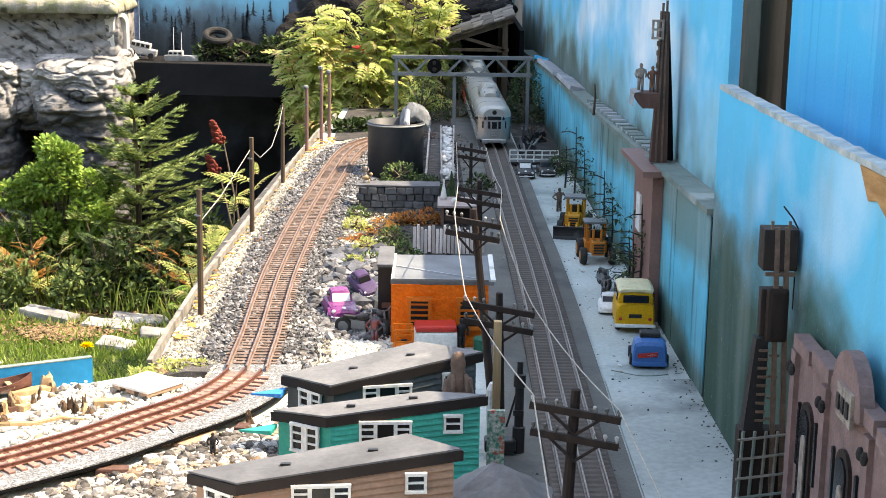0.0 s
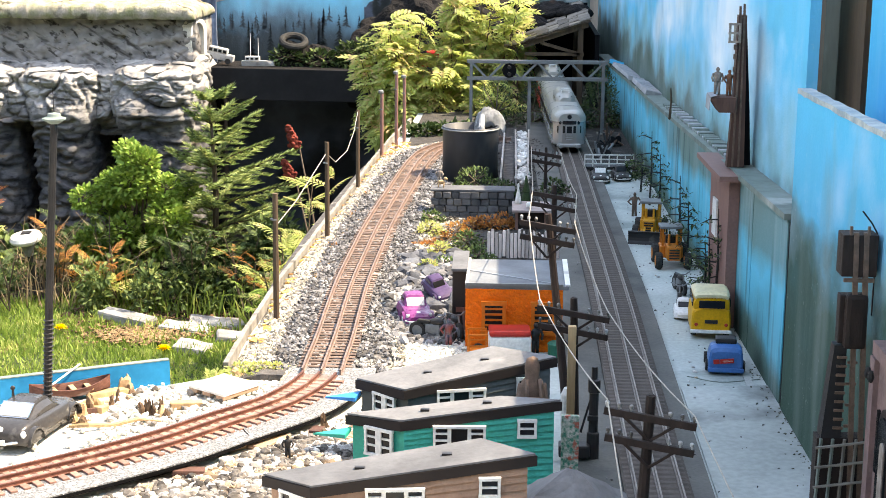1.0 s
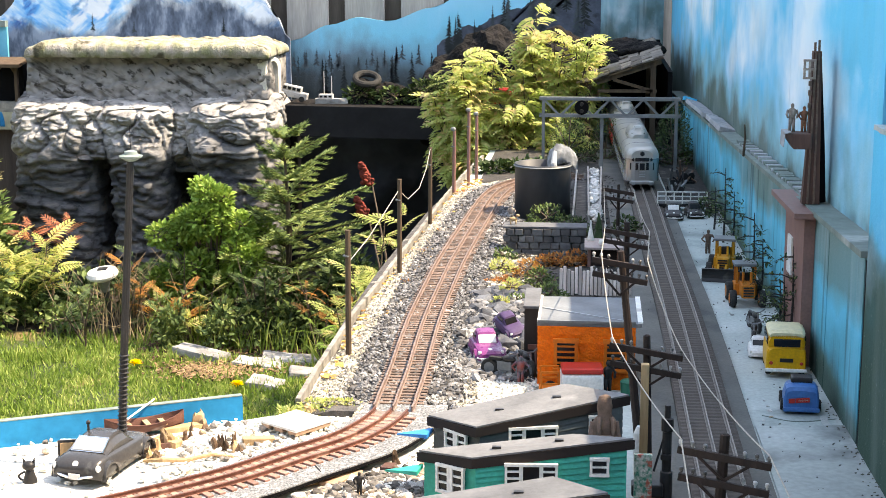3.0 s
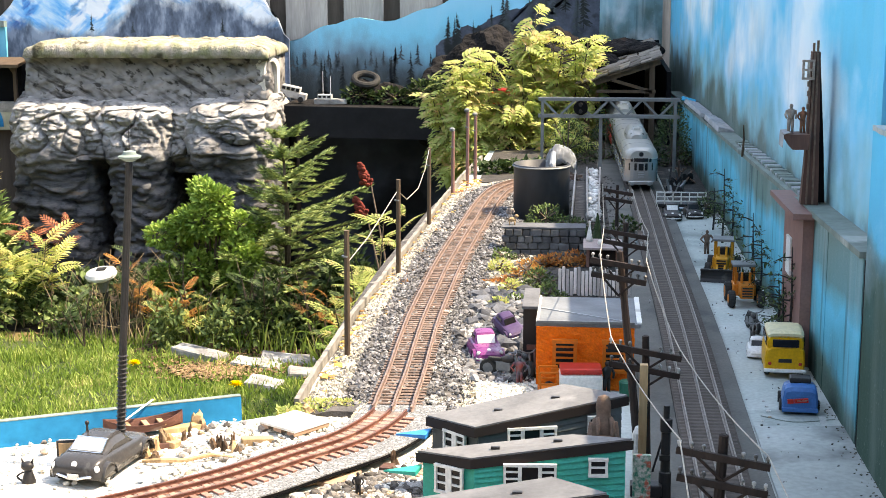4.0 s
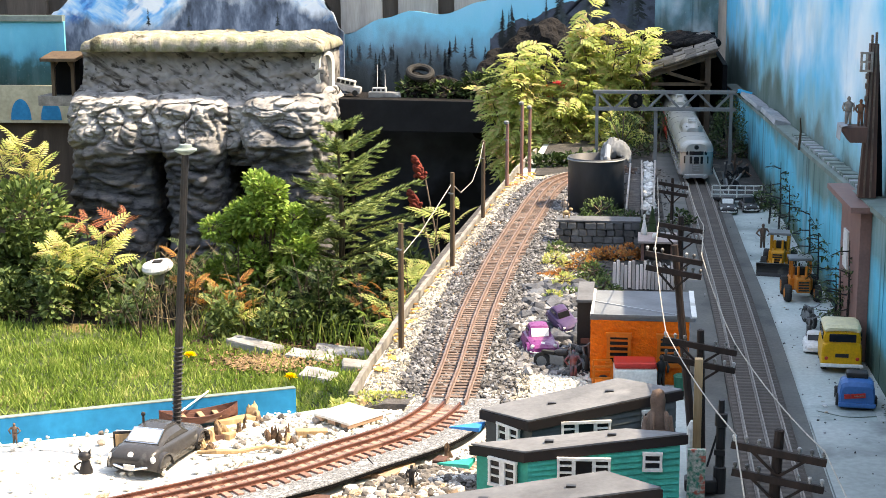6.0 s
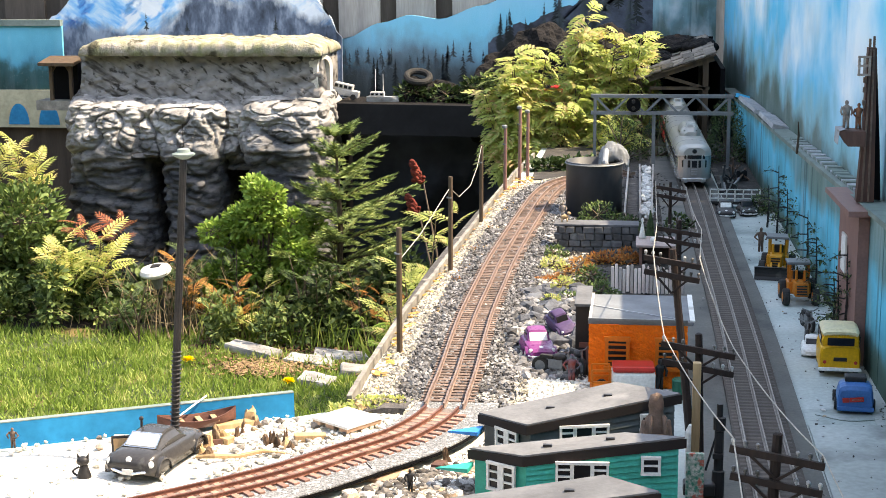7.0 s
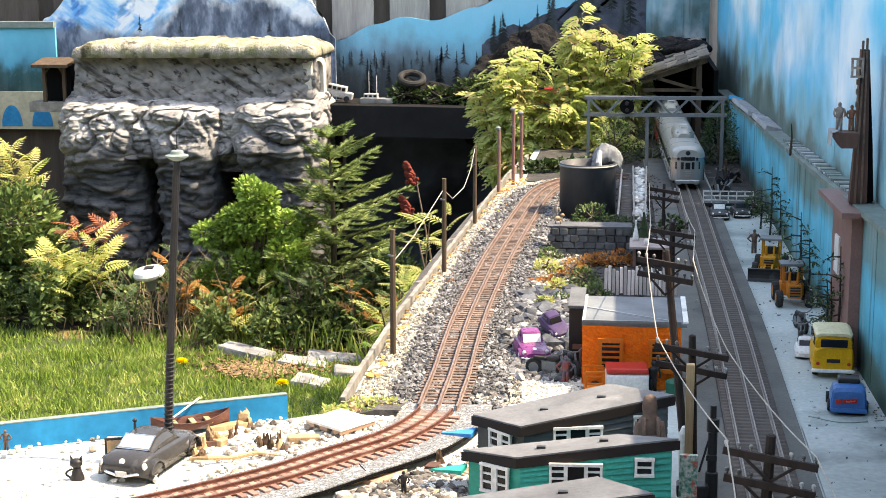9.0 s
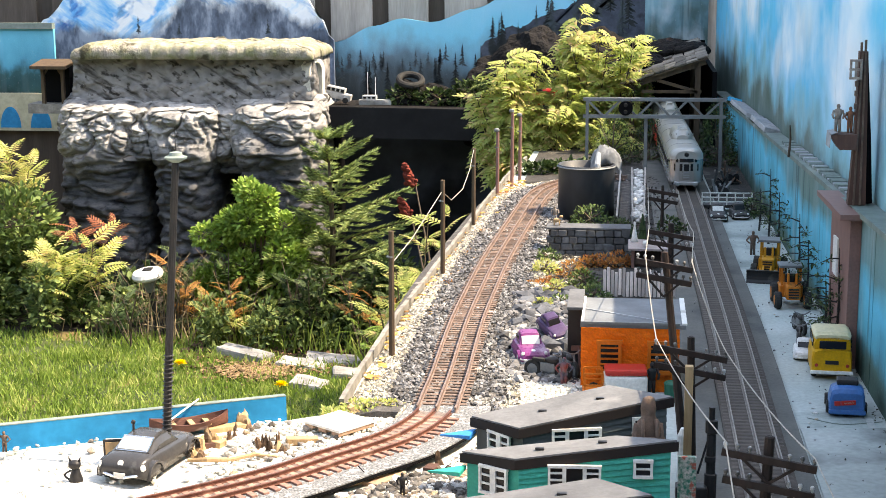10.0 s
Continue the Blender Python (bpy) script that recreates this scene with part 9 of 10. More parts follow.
for y in (1.100, 0.998, 0.893, 0.79):
    on_wall("arch_surround", y, 0.512, 0.036, 0.145, 0.0025, C["dark_wood"], bf, True)
    w = on_wall("window", y, 0.515, 0.026, 0.136, 0.004, C["glass_dark"], bf, True)
    on_wall("blind", y - 0.005, 0.515, 0.012, 0.118, 0.0052, C["figure_light"], w, True, 0.001)
for y in (1.124, 1.075, 1.026, 0.968, 0.92, 0.866):
    for z in (0.60, 0.525):
        on_wall("slit_window", y, z, 0.005, 0.050, 0.002, C["glass_dark"], bf, True)
on_wall("pediment", 0.990, 0.690, 0.075, 0.040, 0.006, C["brick"], bf, True, 0.010)
on_wall("sign", 0.985, 0.682, 0.036, 0.024, 0.0085, C["figure_light"], bf)
for k in range(3):
    on_wall("sign_bar", 0.985 + 0.011 * (k - 1), 0.688, 0.006, 0.011, 0.0098, C["charcoal"], bf, thick=0.001)
ts = slab_along("step", 0.70, 1.15, -0.030, DECK, DECK, 0.508, 0.508, 0.016, C["brick"], 4)
ts.parent = bf


# ---- lamp post and clutter on the white sand ----
lp = thing("lamp_post", "tall black lamp post with a ribbed foot and flat cap", "lamp post", pose(-0.471, 1.4515, DECK))
bm = B()
tube(bm, [(0, 0, 0), (0.006, 0, 0.10), (0.0135, 0, 0.20), (0.0225, 0, 0.318)], [0.0042, 0.0040, 0.0038, 0.0036], 10)
part("post", bm, material("lamp_black", (0.014, 0.014, 0.015), (0.022, 0.021, 0.021), 60, 0.5, spec=0.3), lp)
for k in range(26):
    f = k / 26
    bm = B()
    lathe(bm, [(0.0036, -0.0011), (0.0054, 0), (0.0036, 0.0011)], 12, 0.0075 * f, 0, 0.004 + 0.118 * f)
    part("ring", bm, C["charcoal"], lp)
bm = B()
lathe(bm, [(0.004, 0.315), (0.0112, 0.319), (0.0115, 0.3205), (0.007, 0.322), (0.006, 0.325), (0.001, 0.326)], 18, 0.0228)
cp = part("cap", bm, M["ledge"], lp)
bm = B()
rod(bm, (0.0228, 0, 0.327), (0.0228, 0, 0.350), 0.0006, 0.0003, 5)
part("spike", bm, C["charcoal"], cp)

sl = thing("solar_light", "white garden solar light with a dark cell on top", "garden light", pose(-1.259, 3.87, 0.012, 10, -6, 0))
bm = B()
lathe(bm, [(0.020, 0.150), (0.040, 0.160), (0.0425, 0.167), (0.038, 0.176), (0.020, 0.181), (0.001, 0.182)], 26)
hat = part("cap", bm, C["white"], sl)
bm = B()
box(bm, 0.004, -0.002, 0.1815, 0.026, 0.020, 0.003, bevel=0.001)
part("solar_cell", bm, C["charcoal"], hat)
bm = B()
lathe(bm, [(0.010, 0.118), (0.013, 0.128), (0.017, 0.150)], 18)
part("lens", bm, C["steel_grey"], sl)
bm = B()
rod(bm, (0, 0, 0), (0, 0, 0.118), 0.008, 0.008, 10)
part("stake", bm, C["charcoal"], sl)

bt = thing("rowing_boat", "weathered brown model rowing boat drawn up on the sand", "model boat", pose(-0.474, 1.545, DECK + 0.004, 0, 0, 30) @ Matrix.Scale(1.4, 4))
bm = B()
rings = []
for i in range(13):
    f = i / 12 * 2 - 1
    w = 0.0105 * (1 - abs(f) ** 2.4) + 0.0006
    h = 0.010 + 0.006 * f * f
    rings.append([(0.031 * f, -w, h), (0.031 * f, -w * 0.85, h * 0.45), (0.031 * f, 0, 0.001 + 0.004 * f * f), (0.031 * f, w * 0.85, h * 0.45), (0.031 * f, w, h), (0.031 * f, w * 0.86, h), (0.031 * f, w * 0.7, h * 0.5), (0.031 * f, 0, 0.0028 + 0.004 * f * f), (0.031 * f, -w * 0.7, h * 0.5), (0.031 * f, -w * 0.86, h)])
loft(bm, rings)
part("hull", bm, material("boat_wood", (0.17, 0.075, 0.055), (0.10, 0.045, 0.035), 70, 0.8, c3=(0.34, 0.28, 0.24), spots=0.6, stretch=(0.5, 2, 2)), bt)
for x in (-0.012, 0.002, 0.014):
    bm = B()
    box(bm, x, 0, 0.0075, 0.004, 0.017, 0.0012)
    part("thwart", bm, M["wood_pale"], bt)
bm = B()
rod(bm, (-0.02, -0.006, 0.012), (0.012, 0.016, 0.022), 0.0008, 0.0008, 6)
part("oar", bm, C["white"], bt)

pal = thing("plywood_offcut", "pale plywood offcut on battens, bleached white on top", "board", pose(-0.3138, 1.5765, DECK + 0.0075, 0, 0, -36))
bm = B()
box(bm, 0, 0, 0.0040, 0.056, 0.053, 0.003, bevel=0.0005)
part("sheet", bm, C["white"], pal)
for x in (-0.021, 0.0, 0.021):
    bm = B()
    box(bm, x, 0, 0, 0.012, 0.052, 0.0040)
    part("batten", bm, M["plank_pink"], pal)
for x, y, l, a, c in ((-0.250, 1.418, 0.062, 40, "wood_pale"), (-0.196, 1.452, 0.020, 80, "wood_brown"), (-0.345, 1.527, 0.034, 18, "wood_pale"), (-0.436, 1.560, 0.050, 42, "wood_pale"), (-0.440, 1.512, 0.030, -20, "wood_pale"), (-0.452, 1.498, 0.036, 30, "wood_brown"), (-0.300, 1.330, 0.030, 10, "wood_brown")):
    bm = B()
    box(bm, 0, 0, 0, l, 0.012, 0.007, pose(x, y, DECK + 0.003, 0, 3, a), bevel=0.0008)
    rough(bm, 0.001, 90, x)
    tagged(part("wood_scrap", bm, M[c]), "split scrap of bare wood on the sand", "wood scrap", group="wood scraps")

random.seed(191)
STUMP = material("stump_wood", (0.17, 0.105, 0.065), (0.09, 0.055, 0.035), 60, 0.85, stretch=(2, 2, 0.5), vary=0.4, c3=(0.42, 0.30, 0.18), spots=0.6)
for x, y, h, r, pale in ((-0.423, 1.578, 0.017, 0.0095, 1), (-0.416, 1.574, 0.010, 0.006, 0), (-0.443, 1.508, 0.017, 0.0085, 0), (-0.434, 1.513, 0.014, 0.007, 1), (-0.447, 1.495, 0.012, 0.008, 1), (-0.426, 1.530, 0.013, 0.0045, 0), (-0.421, 1.536, 0.015, 0.003, 0), (-0.386, 1.502, 0.013, 0.0045, 0), (-0.380, 1.505, 0.015, 0.005, 0), (-0.374, 1.503, 0.013, 0.004, 0), (-0.367, 1.507, 0.017, 0.004, 0), (-0.358, 1.492, 0.009, 0.0045, 0), (-0.364, 1.497, 0.010, 0.005, 1), (-0.450, 1.474, 0.011, 0.007, 1), (-0.440, 1.468, 0.008, 0.006, 0), (-0.310, 1.640, 0.010, 0.007, 1), (-0.190, 1.470, 0.014, 0.004, 0)):
    bm = B()
    m = pose(x, y, DECK + 0.003, random.uniform(-14, 14), random.uniform(-14, 14), random.uniform(0, 180))
    jag = [random.uniform(0.6, 1.25) for _ in range(9)]
    loft(bm, [[m @ Vector((r * k * math.cos(a), 0.7 * r * k * math.sin(a), z * h * (jag[i] if z > 0.7 else 1))) for i, a in enumerate([2 * math.pi * i / 9 for i in range(9)])] for z, k in ((0, 1.3), (0.15, 1.0), (0.5, 0.85), (0.8, 0.75), (1.0, 0.4))])
    rough(bm, 0.0025, 190, x * 40)
    tagged(part("wood_stump", bm, M["wood_pale"] if pale else STUMP), "split brown stump of driftwood among the stones", "driftwood", group="stumps on the sand")
tube_path = [(-0.448, 1.452, DECK + 0.006), (-0.426, 1.446, DECK + 0.010), (-0.405, 1.456, DECK + 0.007), (-0.382, 1.470, DECK + 0.009), (-0.360, 1.476, DECK + 0.005)]
bm = B()
tube(bm, tube_path, [0.0018, 0.0028, 0.0024, 0.0022, 0.0012], 7)
tagged(part("driftwood_branch", bm, M["wood_pale"]), "crooked pale branch lying on the sand", "driftwood")

# stones: one object each
random.seed(91)
ROCKTONES = [C["white_rock"], material("grey_stone", (0.46, 0.45, 0.43), (0.26, 0.25, 0.24), 60, 0.9, c3=(0.62, 0.60, 0.57), bump=0.5, spots=0.55), material("tan_stone", (0.50, 0.36, 0.24), (0.36, 0.25, 0.16), 60, 0.9, c3=(0.7, 0.64, 0.55), bump=0.5, spots=0.55)]
rock_me = []
for k in range(9):
    bm = B()
    bmesh.ops.create_icosphere(bm, subdivisions=2, radius=1)
    for v in bm.verts:
        d = v.co.normalized()
        v.co = d * (1 + 0.45 * noise.noise(d * 1.6 + Vector((k * 3.1, 0, 0))) + 0.22 * noise.noise(d * 4 + Vector((0, k * 2.3, 0))))
        v.co.z *= 0.68
    me = bpy.data.meshes.new("stone")
    bm.to_mesh(me)
    bm.free()
    me.materials.append(ROCKTONES[k % 3])
    rock_me.append(me)
spots = []
while len(spots) < 260:
    zone = random.random()
    if zone < 0.07:
        x, y = random.gauss(-0.385, 0.045), random.gauss(1.515, 0.035)
    elif zone < 0.80:
        x, y = random.uniform(-0.40, -0.16), random.uniform(1.20, 1.42)
    else:
        x, y = random.uniform(-0.52, -0.30), random.uniform(1.18, 1.33)
    d2, side = near_left(x, y)
    if not inside(x, y) or d2 < 0.040 ** 2 or (0 < side and d2 < 0.066 ** 2) or y > 1.58 or (y < 1.27 and x > -0.20):
        continue
    r = random.uniform(0.0022, 0.0068) if zone > 0.07 else random.uniform(0.002, 0.0045)
    spots.append((x, y, r))
for x, y, r in spots:
    ob = new("stone", random.choice(rock_me))
    ob.matrix_basis = pose(x, y, DECK + 0.003 + r * 0.42, random.uniform(-20, 20), random.uniform(-20, 20), random.uniform(0, 360)) @ Matrix.Diagonal((r * random.uniform(0.9, 1.5), r, r * random.uniform(0.7, 1.1), 1))
    tagged(ob, "rough sun-bleached stone on the sand", "stone", group="stones on the sand")


def yard_spot():
    x, y = random.uniform(-0.165, -0.062), random.uniform(1.78, 2.22)
    return x, y, DECK + 0.004 + 0.025 * max(0, noise.noise(Vector((x * 18, y * 9, 2)))) * (1 if y > 1.9 else 0.1)


heap("scrap_stones", 1100, yard_spot, (0.003, 0.009), M["ballast"], "dark grey broken stone in the scrap yard", STONES, seed=92)
heap("yard_rocks", 130, lambda: (random.uniform(-0.165, -0.065), random.uniform(1.93, 2.26), DECK + 0.004), (0.007, 0.017), material("yard_rock", (0.12, 0.13, 0.148), (0.055, 0.060, 0.072), 50, 0.9, vary=0.4, bump=0.5), "blue-grey broken rocks behind the scrap cars", STONES, seed=192)
heap("yard_chippings", 2200, lambda: (random.uniform(-0.168, -0.055), random.uniform(1.62, 1.86), DECK + 0.003), (0.0022, 0.0055), M["gravel"], "white chippings on the yard floor", seed=93)
bm = B()
loft(bm, [[(-0.060 - 0.012 * k, 1.845 + 0.01 * k, DECK), (-0.056 - 0.012 * k, 1.85 + 0.01 * k, DECK), (-0.058 - 0.010 * k, 1.85, DECK + 0.035), (-0.062 - 0.010 * k, 1.845, DECK + 0.035)] for k in (0, 1)])
tagged(part("fender_panel", bm, C["pink"]), "faded red car panel leaning on the house", "car panel")
bm = B()
lathe(bm, [(0.008, 0), (0.009, 0.020), (0.0095, 0.022), (0.007, 0.024)], 14, 0.050, 1.735, DECK)
tagged(part("green_bin", bm, C["green"]), "small round green bin", "bin")
bm = B()
lathe(bm, [(0.007, 0), (0.007, 0.045), (0.004, 0.052)], 12, 0.056, 1.47, DECK)
tagged(part("white_bottle", bm, C["white"]), "small white bottle shape by the grey house", "bottle")
for x, y, r, sd in ((-0.305, 1.64, 0.022, 1), (-0.275, 1.655, 0.018, 2), (-0.335, 1.63, 0.012, 3), (-0.40, 1.315, 0.014, 4), (-0.46, 1.28, 0.018, 5), (-0.285, 2.30, 0.018, 6), (-0.285, 2.55, 0.02, 7), (-0.27, 2.75, 0.018, 8), (-0.26, 3.2, 0.02, 9)):
    leafy("flat cushion of yellow moss", "moss", (x, y, DECK + 0.003), [(0, 0, 0.002, r, r * 0.8, 0.006)], leaf_shape(0.007, 0.003), 150, L["yellow"] if sd < 6 else L["orange"], name="moss_tuft", seed=sd, twig=False, inside=0.2)

# ---- lawn edge ----
random.seed(95)
for x, y, sx, sy, a, h in ((-0.97, 3.665, 0.15, 0.050, -24, 0.034), (-0.805, 3.60, 0.13, 0.065, -8, 0.026), (-0.755, 3.43, 0.085, 0.065, -10, 0.028), (-0.665, 3.52, 0.10, 0.06, 8, 0.028), (-0.735, 3.655, 0.15, 0.075, 4, 0.024)):
    bm = B()
    box(bm, 0, 0, -0.01, sx, sy, h, pose(x, y, 0, 3, 4, a), bevel=0.006)
    bmesh.ops.subdivide_edges(bm, edges=bm.edges[:], cuts=3, use_grid_fill=True)
    rough(bm, 0.006, 20, x)
    rough(bm, 0.003, 70, x)
    tagged(part("edging_stone", bm, C["slab"]), "grey broken paving stone half sunk along the lawn", "paving stone", group="edging stones")
for x, y in ((-1.093, 3.509), (-0.804, 3.35)):
    t = thing("dandelion", "yellow dandelion flower standing in the grass", "flower", pose(x, y, 0), group="dandelions")
    bm = B()
    tube(bm, [(0.004, 0, 0), (0.002, 0, 0.015), (0, 0, 0.026)], 0.0012, 6)
    part("stem", bm, L["grass"], t)
    random.seed(96)
    pet = leaf_shape(0.018, 0.0036)
    merged("flower_head", [(*pet, aim((math.cos(k * 2.4), math.sin(k * 2.4), 0.15 + 1.9 * k / 90)) * (1.05 - 0.4 * k / 90), (0, 0, 0.026)) for k in range(90)], L["dandelion"], t)
for x, y, z, ln in ((-0.553, 3.70, 0.473, 0.052), (-0.565, 3.70, 0.393, 0.040)):
    t = thing("sumac_seed_head", "dry dark red sumac seed head on a bare stem", "seed head", pose(x, y, 0), group="seed heads")
    bm = B()
    tube(bm, [(0.11, -0.15, 0.0), (0.06, -0.06, z * 0.6), (0.02, 0, z - ln * 0.5), (0.0, 0, z)], [0.004, 0.003, 0.002, 0.0015], 6)
    part("stem", bm, BARK, t)
    random.seed(97)
    tv, tf = STONES[0]
    merged("seed_cone", [(tv, tf, np.eye(3) * random.uniform(0.004, 0.007), (0.012 * f - 0.018 + 0.03 * (1 - f) + random.gauss(0, 0.006 * (1.2 - f)), random.gauss(0, 0.006 * (1.2 - f)), z - ln / 2 + ln * f)) for f in [random.random() for _ in range(110)]], material("sumac_red", (0.20, 0.035, 0.02), (0.12, 0.02, 0.015), 90, 0.9), t)

# ---- on the bridge ----
jp = thing("white_jeep", "white toy jeep tilted nose-down on the bridge", "toy car", pose(-0.915, 4.66, 0.562, 0, 12, 0))
bm = B()
box(bm, 0, 0, 0.006, 0.085, 0.035, 0.020, bevel=0.003)
part("body", bm, C["dull_white"], jp)
bm = B()
box(bm, -0.008, 0, 0.026, 0.058, 0.033, 0.016, bevel=0.003)
cb = part("cabin", bm, C["dull_white"], jp)
for k in range(4):
    bm = B()
    box(bm, -0.030 + k * 0.0145, -0.0168, 0.029, 0.010, 0.0015, 0.009)
    part("window", bm, C["glass_dark"], cb)
for x in (-0.028, 0.028):
    bm = B()
    rod(bm, (x, -0.019, 0.007), (x, -0.012, 0.007), 0.009, 0.009, 14)
    part("wheel", bm, C["rubber"], jp)
mb = thing("motor_boat", "white toy cabin boat with thin masts", "model boat", pose(-0.800, 4.66, 0.549))
bm = B()
loft(bm, [[(x, -w, 0.016), (x, -w * 0.6, 0.0), (x, w * 0.6, 0.0), (x, w, 0.016)] for x, w in ((-0.045, 0.014), (-0.01, 0.017), (0.03, 0.012), (0.055, 0.001))])
part("hull", bm, C["dull_white"], mb)
bm = B()
box(bm, -0.012, 0, 0.016, 0.044, 0.024, 0.014, bevel=0.002)
cb = part("cabin", bm, C["dull_white"], mb)
for k in range(3):
    bm = B()
    box(bm, -0.026 + k * 0.014, -0.0122, 0.020, 0.009, 0.0015, 0.006)
    part("window", bm, C["glass_dark"], cb)
for x, h in ((-0.018, 0.10), (0.006, 0.085)):
    bm = B()
    rod(bm, (x, 0, 0.028), (x, 0, h), 0.0012, 0.0008, 6)
    part("mast", bm, C["white"], mb)
ty = thing("old_tyre", "worn grey tyre leaning on the bank", "tyre", pose(-0.690, 4.70, 0.622, 24, 8, 0))
bm = B()
rings = []
for i in range(28):
    a = 2 * math.pi * i / 28
    rings.append([((0.036 + 0.010 * math.cos(b)) * math.cos(a), (0.036 + 0.010 * math.cos(b)) * math.sin(a), 0.011 * math.sin(b)) for b in [2 * math.pi * k / 10 for k in range(10)]])
rs = [[bm.verts.new(p) for p in r] for r in rings]
for i in range(28):
    for k in range(10):
        bm.faces.new((rs[i][k], rs[(i + 1) % 28][k], rs[(i + 1) % 28][(k + 1) % 10], rs[i][(k + 1) % 10]))
part("tread", bm, C["rubber"], ty)
mo = thing("dark_mound", "dark earth mound with scrub on the bridge", "mound")
bm = B()
for cx, cz, rx, rz in ((-0.62, 0.555, 0.075, 0.055), (-0.70, 0.55, 0.055, 0.07), (-0.53, 0.55, 0.07, 0.05)):
    r0 = bmesh.ops.create_icosphere(bm, subdivisions=4, radius=1, matrix=Matrix.Translation((cx, 4.73, cz)) @ Matrix.Diagonal((rx, 0.05, rz, 1)))
    bm.normal_update()
    for v in r0["verts"]:
        v.co += v.normal * (0.014 * noise.noise(v.co * 25) + 0.006 * noise.noise(v.co * 70))
part("earth", bm, M["rock_dark"], mo)
leafy("dark scrub growing on the mound", "scrub", (-0.62, 4.68, 0.55), [(-0.09, 0, 0.025, 0.05, 0.02, 0.03), (0.02, 0, 0.02, 0.06, 0.02, 0.025), (0.12, 0, 0.03, 0.06, 0.02, 0.045)], LEAF_S, 900, L["dark"], seed=25, name="scrub")

lo_ = thing("orange_locomotive", "orange and red model diesel locomotive behind the shrubs", "model train", pose(-0.165, 4.645, 0.5455))
bm = B()
box(bm, 0, 0, 0.010, 0.27, 0.045, 0.036, bevel=0.003)
part("body", bm, C["loco"], lo_)
bm = B()
box(bm, 0.01, 0, 0.046, 0.24, 0.036, 0.010, bevel=0.003)
part("roof", bm, C["red"], lo_)
bm = B()
box(bm, 0, -0.0232, 0.020, 0.26, 0.001, 0.004)
part("stripe", bm, C["charcoal"], lo_)
bm = B()
box(bm, -0.095, 0, 0.046, 0.03, 0.03, 0.013, bevel=0.003)
part("horn_box", bm, C["red"], lo_)
for x in (-0.09, 0.09):
    bm = B()
    box(bm, x, 0, 0.0, 0.075, 0.042, 0.010)
    part("bogie", bm, C["charcoal"], lo_)


# ---- painted firs on the murals: flat strokes of dark paint ----
def painted_fir(x, z, h, y, w, mat, parent, seed):
    """Ragged strokes of paint: a thin stem with drooping, uneven boughs."""
    random.seed(seed)
    bm = B()

    def stroke(pts):
        bm.faces.new([bm.verts.new((px, y, pz)) for px, pz in pts])
    stroke([(x - 0.0012, z), (x + 0.0012, z), (x + 0.0004, z + h), (x - 0.0004, z + h)])
    n = max(7, int(h / 0.006))
    for k in range(n):
        f = 0.12 + 0.86 * k / n
        for sd in (-1, 1):
            if random.random() < 0.15:
                continue
            r = w * (1.02 - f) * random.uniform(0.45, 1.15) + 0.001
            zz = z + h * f + random.uniform(-0.002, 0.002)
            t = random.uniform(0.0025, 0.006)
            stroke([(x, zz + t), (x + sd * r * 0.6, zz - 0.1 * r), (x + sd * r, zz - 0.45 * r), (x + sd * r * 0.4, zz - 0.25 * r - t * 0.4), (x, zz - t * 0.3)][::sd])
    return part("painted_fir", bm, mat, parent)


FIRPAINT = [material("fir_paint", (0.085, 0.115, 0.13), (0.11, 0.15, 0.17), 30, 0.8, bump=0), material("fir_paint_mid", (0.05, 0.066, 0.072), (0.075, 0.10, 0.11), 30, 0.8, bump=0), material("fir_paint_near", (0.022, 0.028, 0.030), (0.035, 0.045, 0.045), 30, 0.8, bump=0)]
random.seed(99)
pm = bpy.data.objects["mountain_mural"]
firs = [(random.uniform(-0.98, -0.12), random.random()) for _ in range(46)]
for k, (x, q) in enumerate(firs):
    top = 0.70 + 0.05 * noise.noise(Vector((x * 6, 0, 0))) + 0.09 * max(0, (x + 0.7) / 0.6) - 0.05 * q
    h = 0.055 + 0.10 * q * q
    painted_fir(x, top - h, h, 4.9835, 0.008 + 0.12 * h, FIRPAINT[min(2, int(q * 2.6))], pm, k)
tagged(outline_board("dark_forest", [(x, min(0.92, 0.72 + 0.42 * (x + 0.5)) + 0.03 * noise.noise(Vector((x * 21, 0, 0))) + 0.012 * noise.noise(Vector((x * 90, 0, 0)))) for x in [-0.50 + 0.0055 * k for k in range(101)]], 4.9836, 0.001, material("forest_paint", (0.045, 0.055, 0.075), (0.085, 0.105, 0.14), 26, 0.85, c3=(0.03, 0.035, 0.04), spots=0.55), 0.55), "dark forest painted on the mountain mural", "mural", kind="structure")
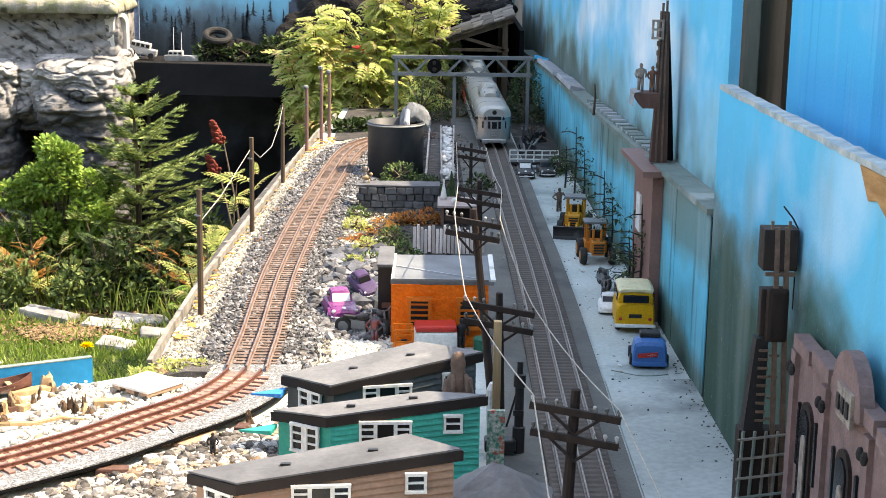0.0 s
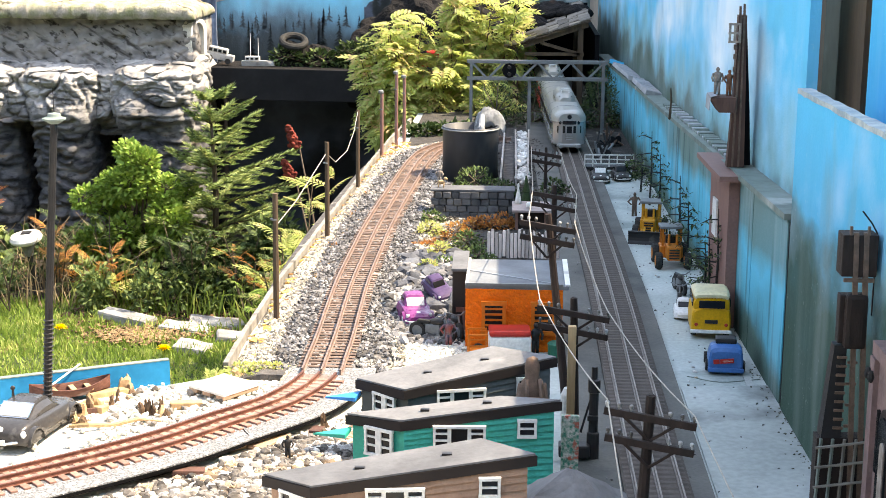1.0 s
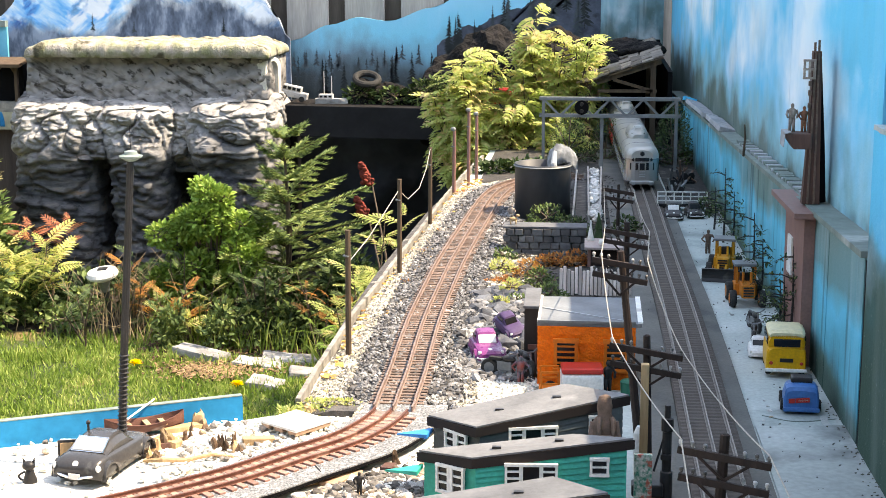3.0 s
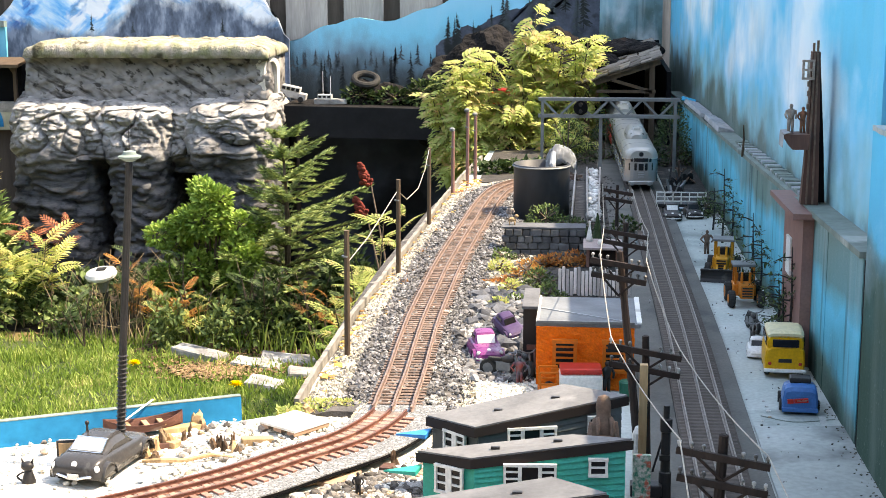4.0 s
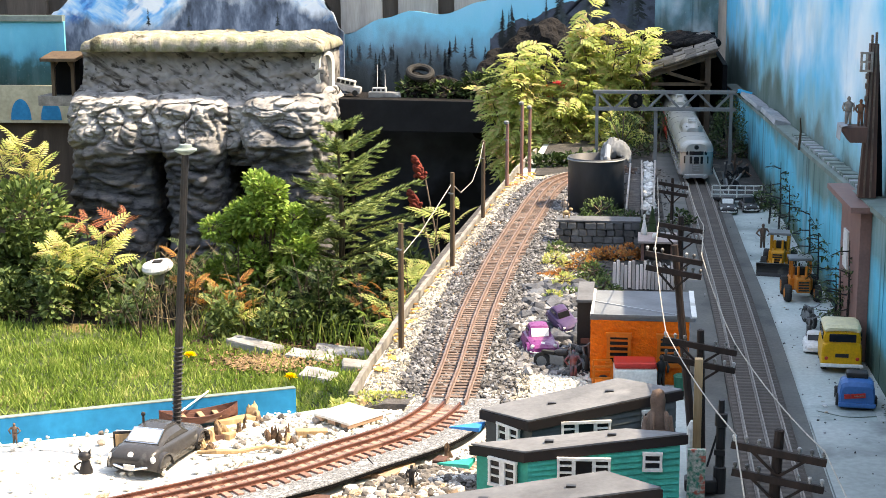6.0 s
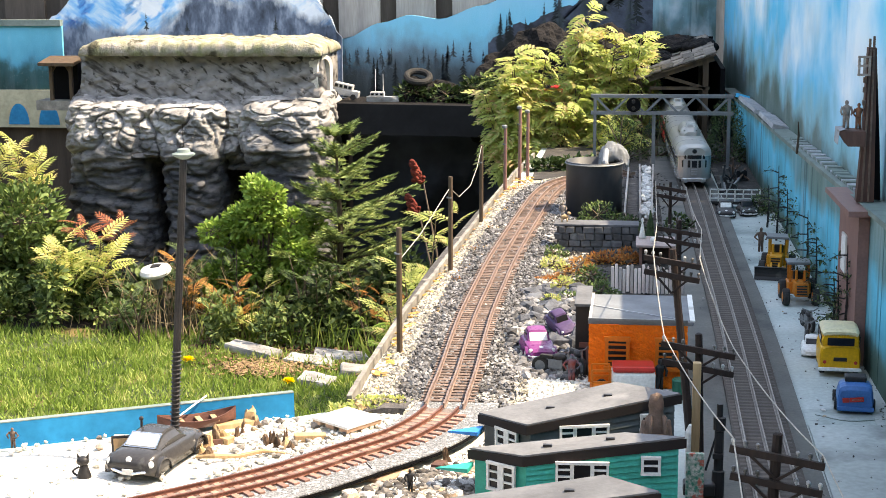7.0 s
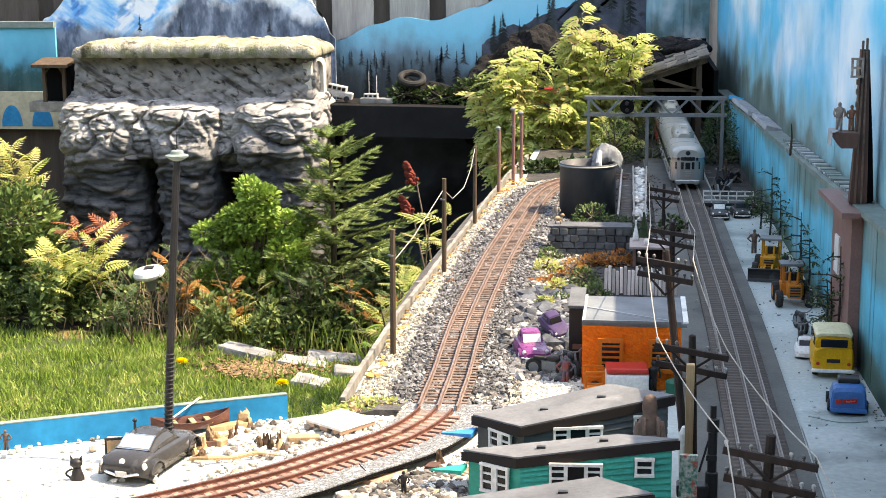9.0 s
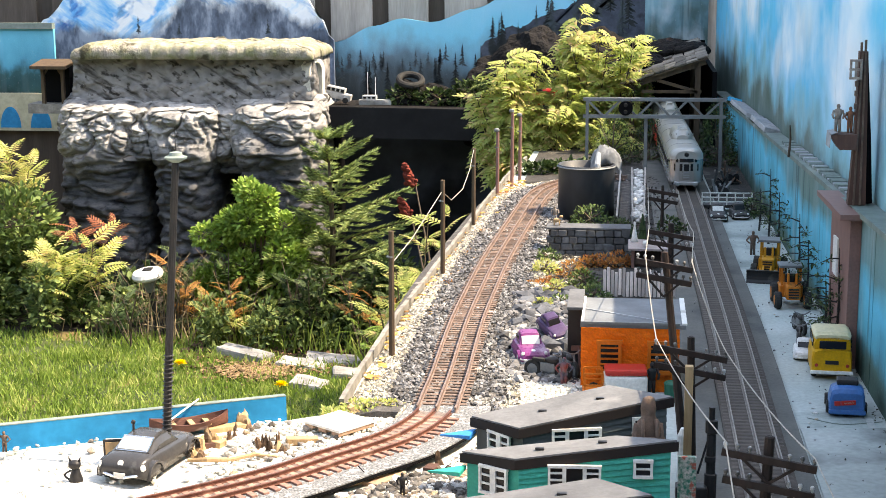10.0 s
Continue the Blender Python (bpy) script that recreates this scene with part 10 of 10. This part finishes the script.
for k in range(20):
    x = random.uniform(-0.48, 0.02)
    h = random.uniform(0.10, 0.26)
    top = min(0.93, 0.80 + 0.35 * (x + 0.44)) + random.uniform(-0.03, 0.02)
    painted_fir(x, top - h, h, 4.9828 - 0.0002 * (k % 3), random.uniform(0.022, 0.036), FIRPAINT[1 + k % 2], pm, 200 + k)
ps = bpy.data.objects["snow_mural"]
for x, h in ((-1.64, 0.06), (-1.50, 0.04), (-1.20, 0.05)):
    painted_fir(x, 0.75, h, 4.9535, 0.012, FIRPAINT[1], ps, int(x * 50))

# ---- debris and chalk on the bench top ----
heap("yard_cinders", 2600, lambda: (random.uniform(-0.16, 0.06), random.uniform(2.26, 3.5), DECK + 0.002), (0.0018, 0.005), M["cinder"], "dark cinders on the yard floor", seed=101)
random.seed(102)
for k in range(26):
    x, y = random.choice(((random.uniform(0.198, 0.215), random.uniform(1.5, 2.6)), (random.uniform(0.20, 0.27), random.uniform(1.2, 2.9)), (random.uniform(0.06, 0.085), random.uniform(1.2, 2.5))))
    ob = new("grit", random.choice(rock_me))
    r = random.uniform(0.0012, 0.003)
    ob.matrix_basis = pose(x, y, DECK + r * 0.4, 0, 0, random.uniform(0, 360)) @ Matrix.Diagonal((r * 1.4, r, r * 0.6, 1))
    tagged(ob, "small loose stone on the bench top", "grit", group="grit on the bench")
CHALK = material("chalk", (0.46, 0.48, 0.46), (0.34, 0.37, 0.36), 60, 0.9, bump=0.1)
for pts, w, mt in (([(0.268, 1.69), (0.266, 1.60), (0.270, 1.50), (0.272, 1.42)], 0.004, CHALK), ([(0.172, 1.52), (0.215, 1.50), (0.235, 1.47), (0.245, 1.425)], 0.0004, M["ledge"]), ([(0.20, 1.685), (0.235, 1.665), (0.285, 1.68)], 0.0005, M["ledge"])):
    bm = B()
    path = spline(pts, 0.01)
    loft(bm, along(path, 0, DECK + 0.0002, DECK + 0.0009, w))
    tagged(part("bench_mark", bm, mt), "worn line across the bench top", "mark", kind="structure")

# ---- ties ----
ties(ballasted, DECK + 0.0115, M["tie"], tl, length=0.062)
ties(bend, DECK + 0.0146, M["tie_pink"], tl, length=0.050, shift=0.007)
ties(RIGHT, DECK + 0.0045, M["tie_dark"], tr, seed=3, length=0.058)
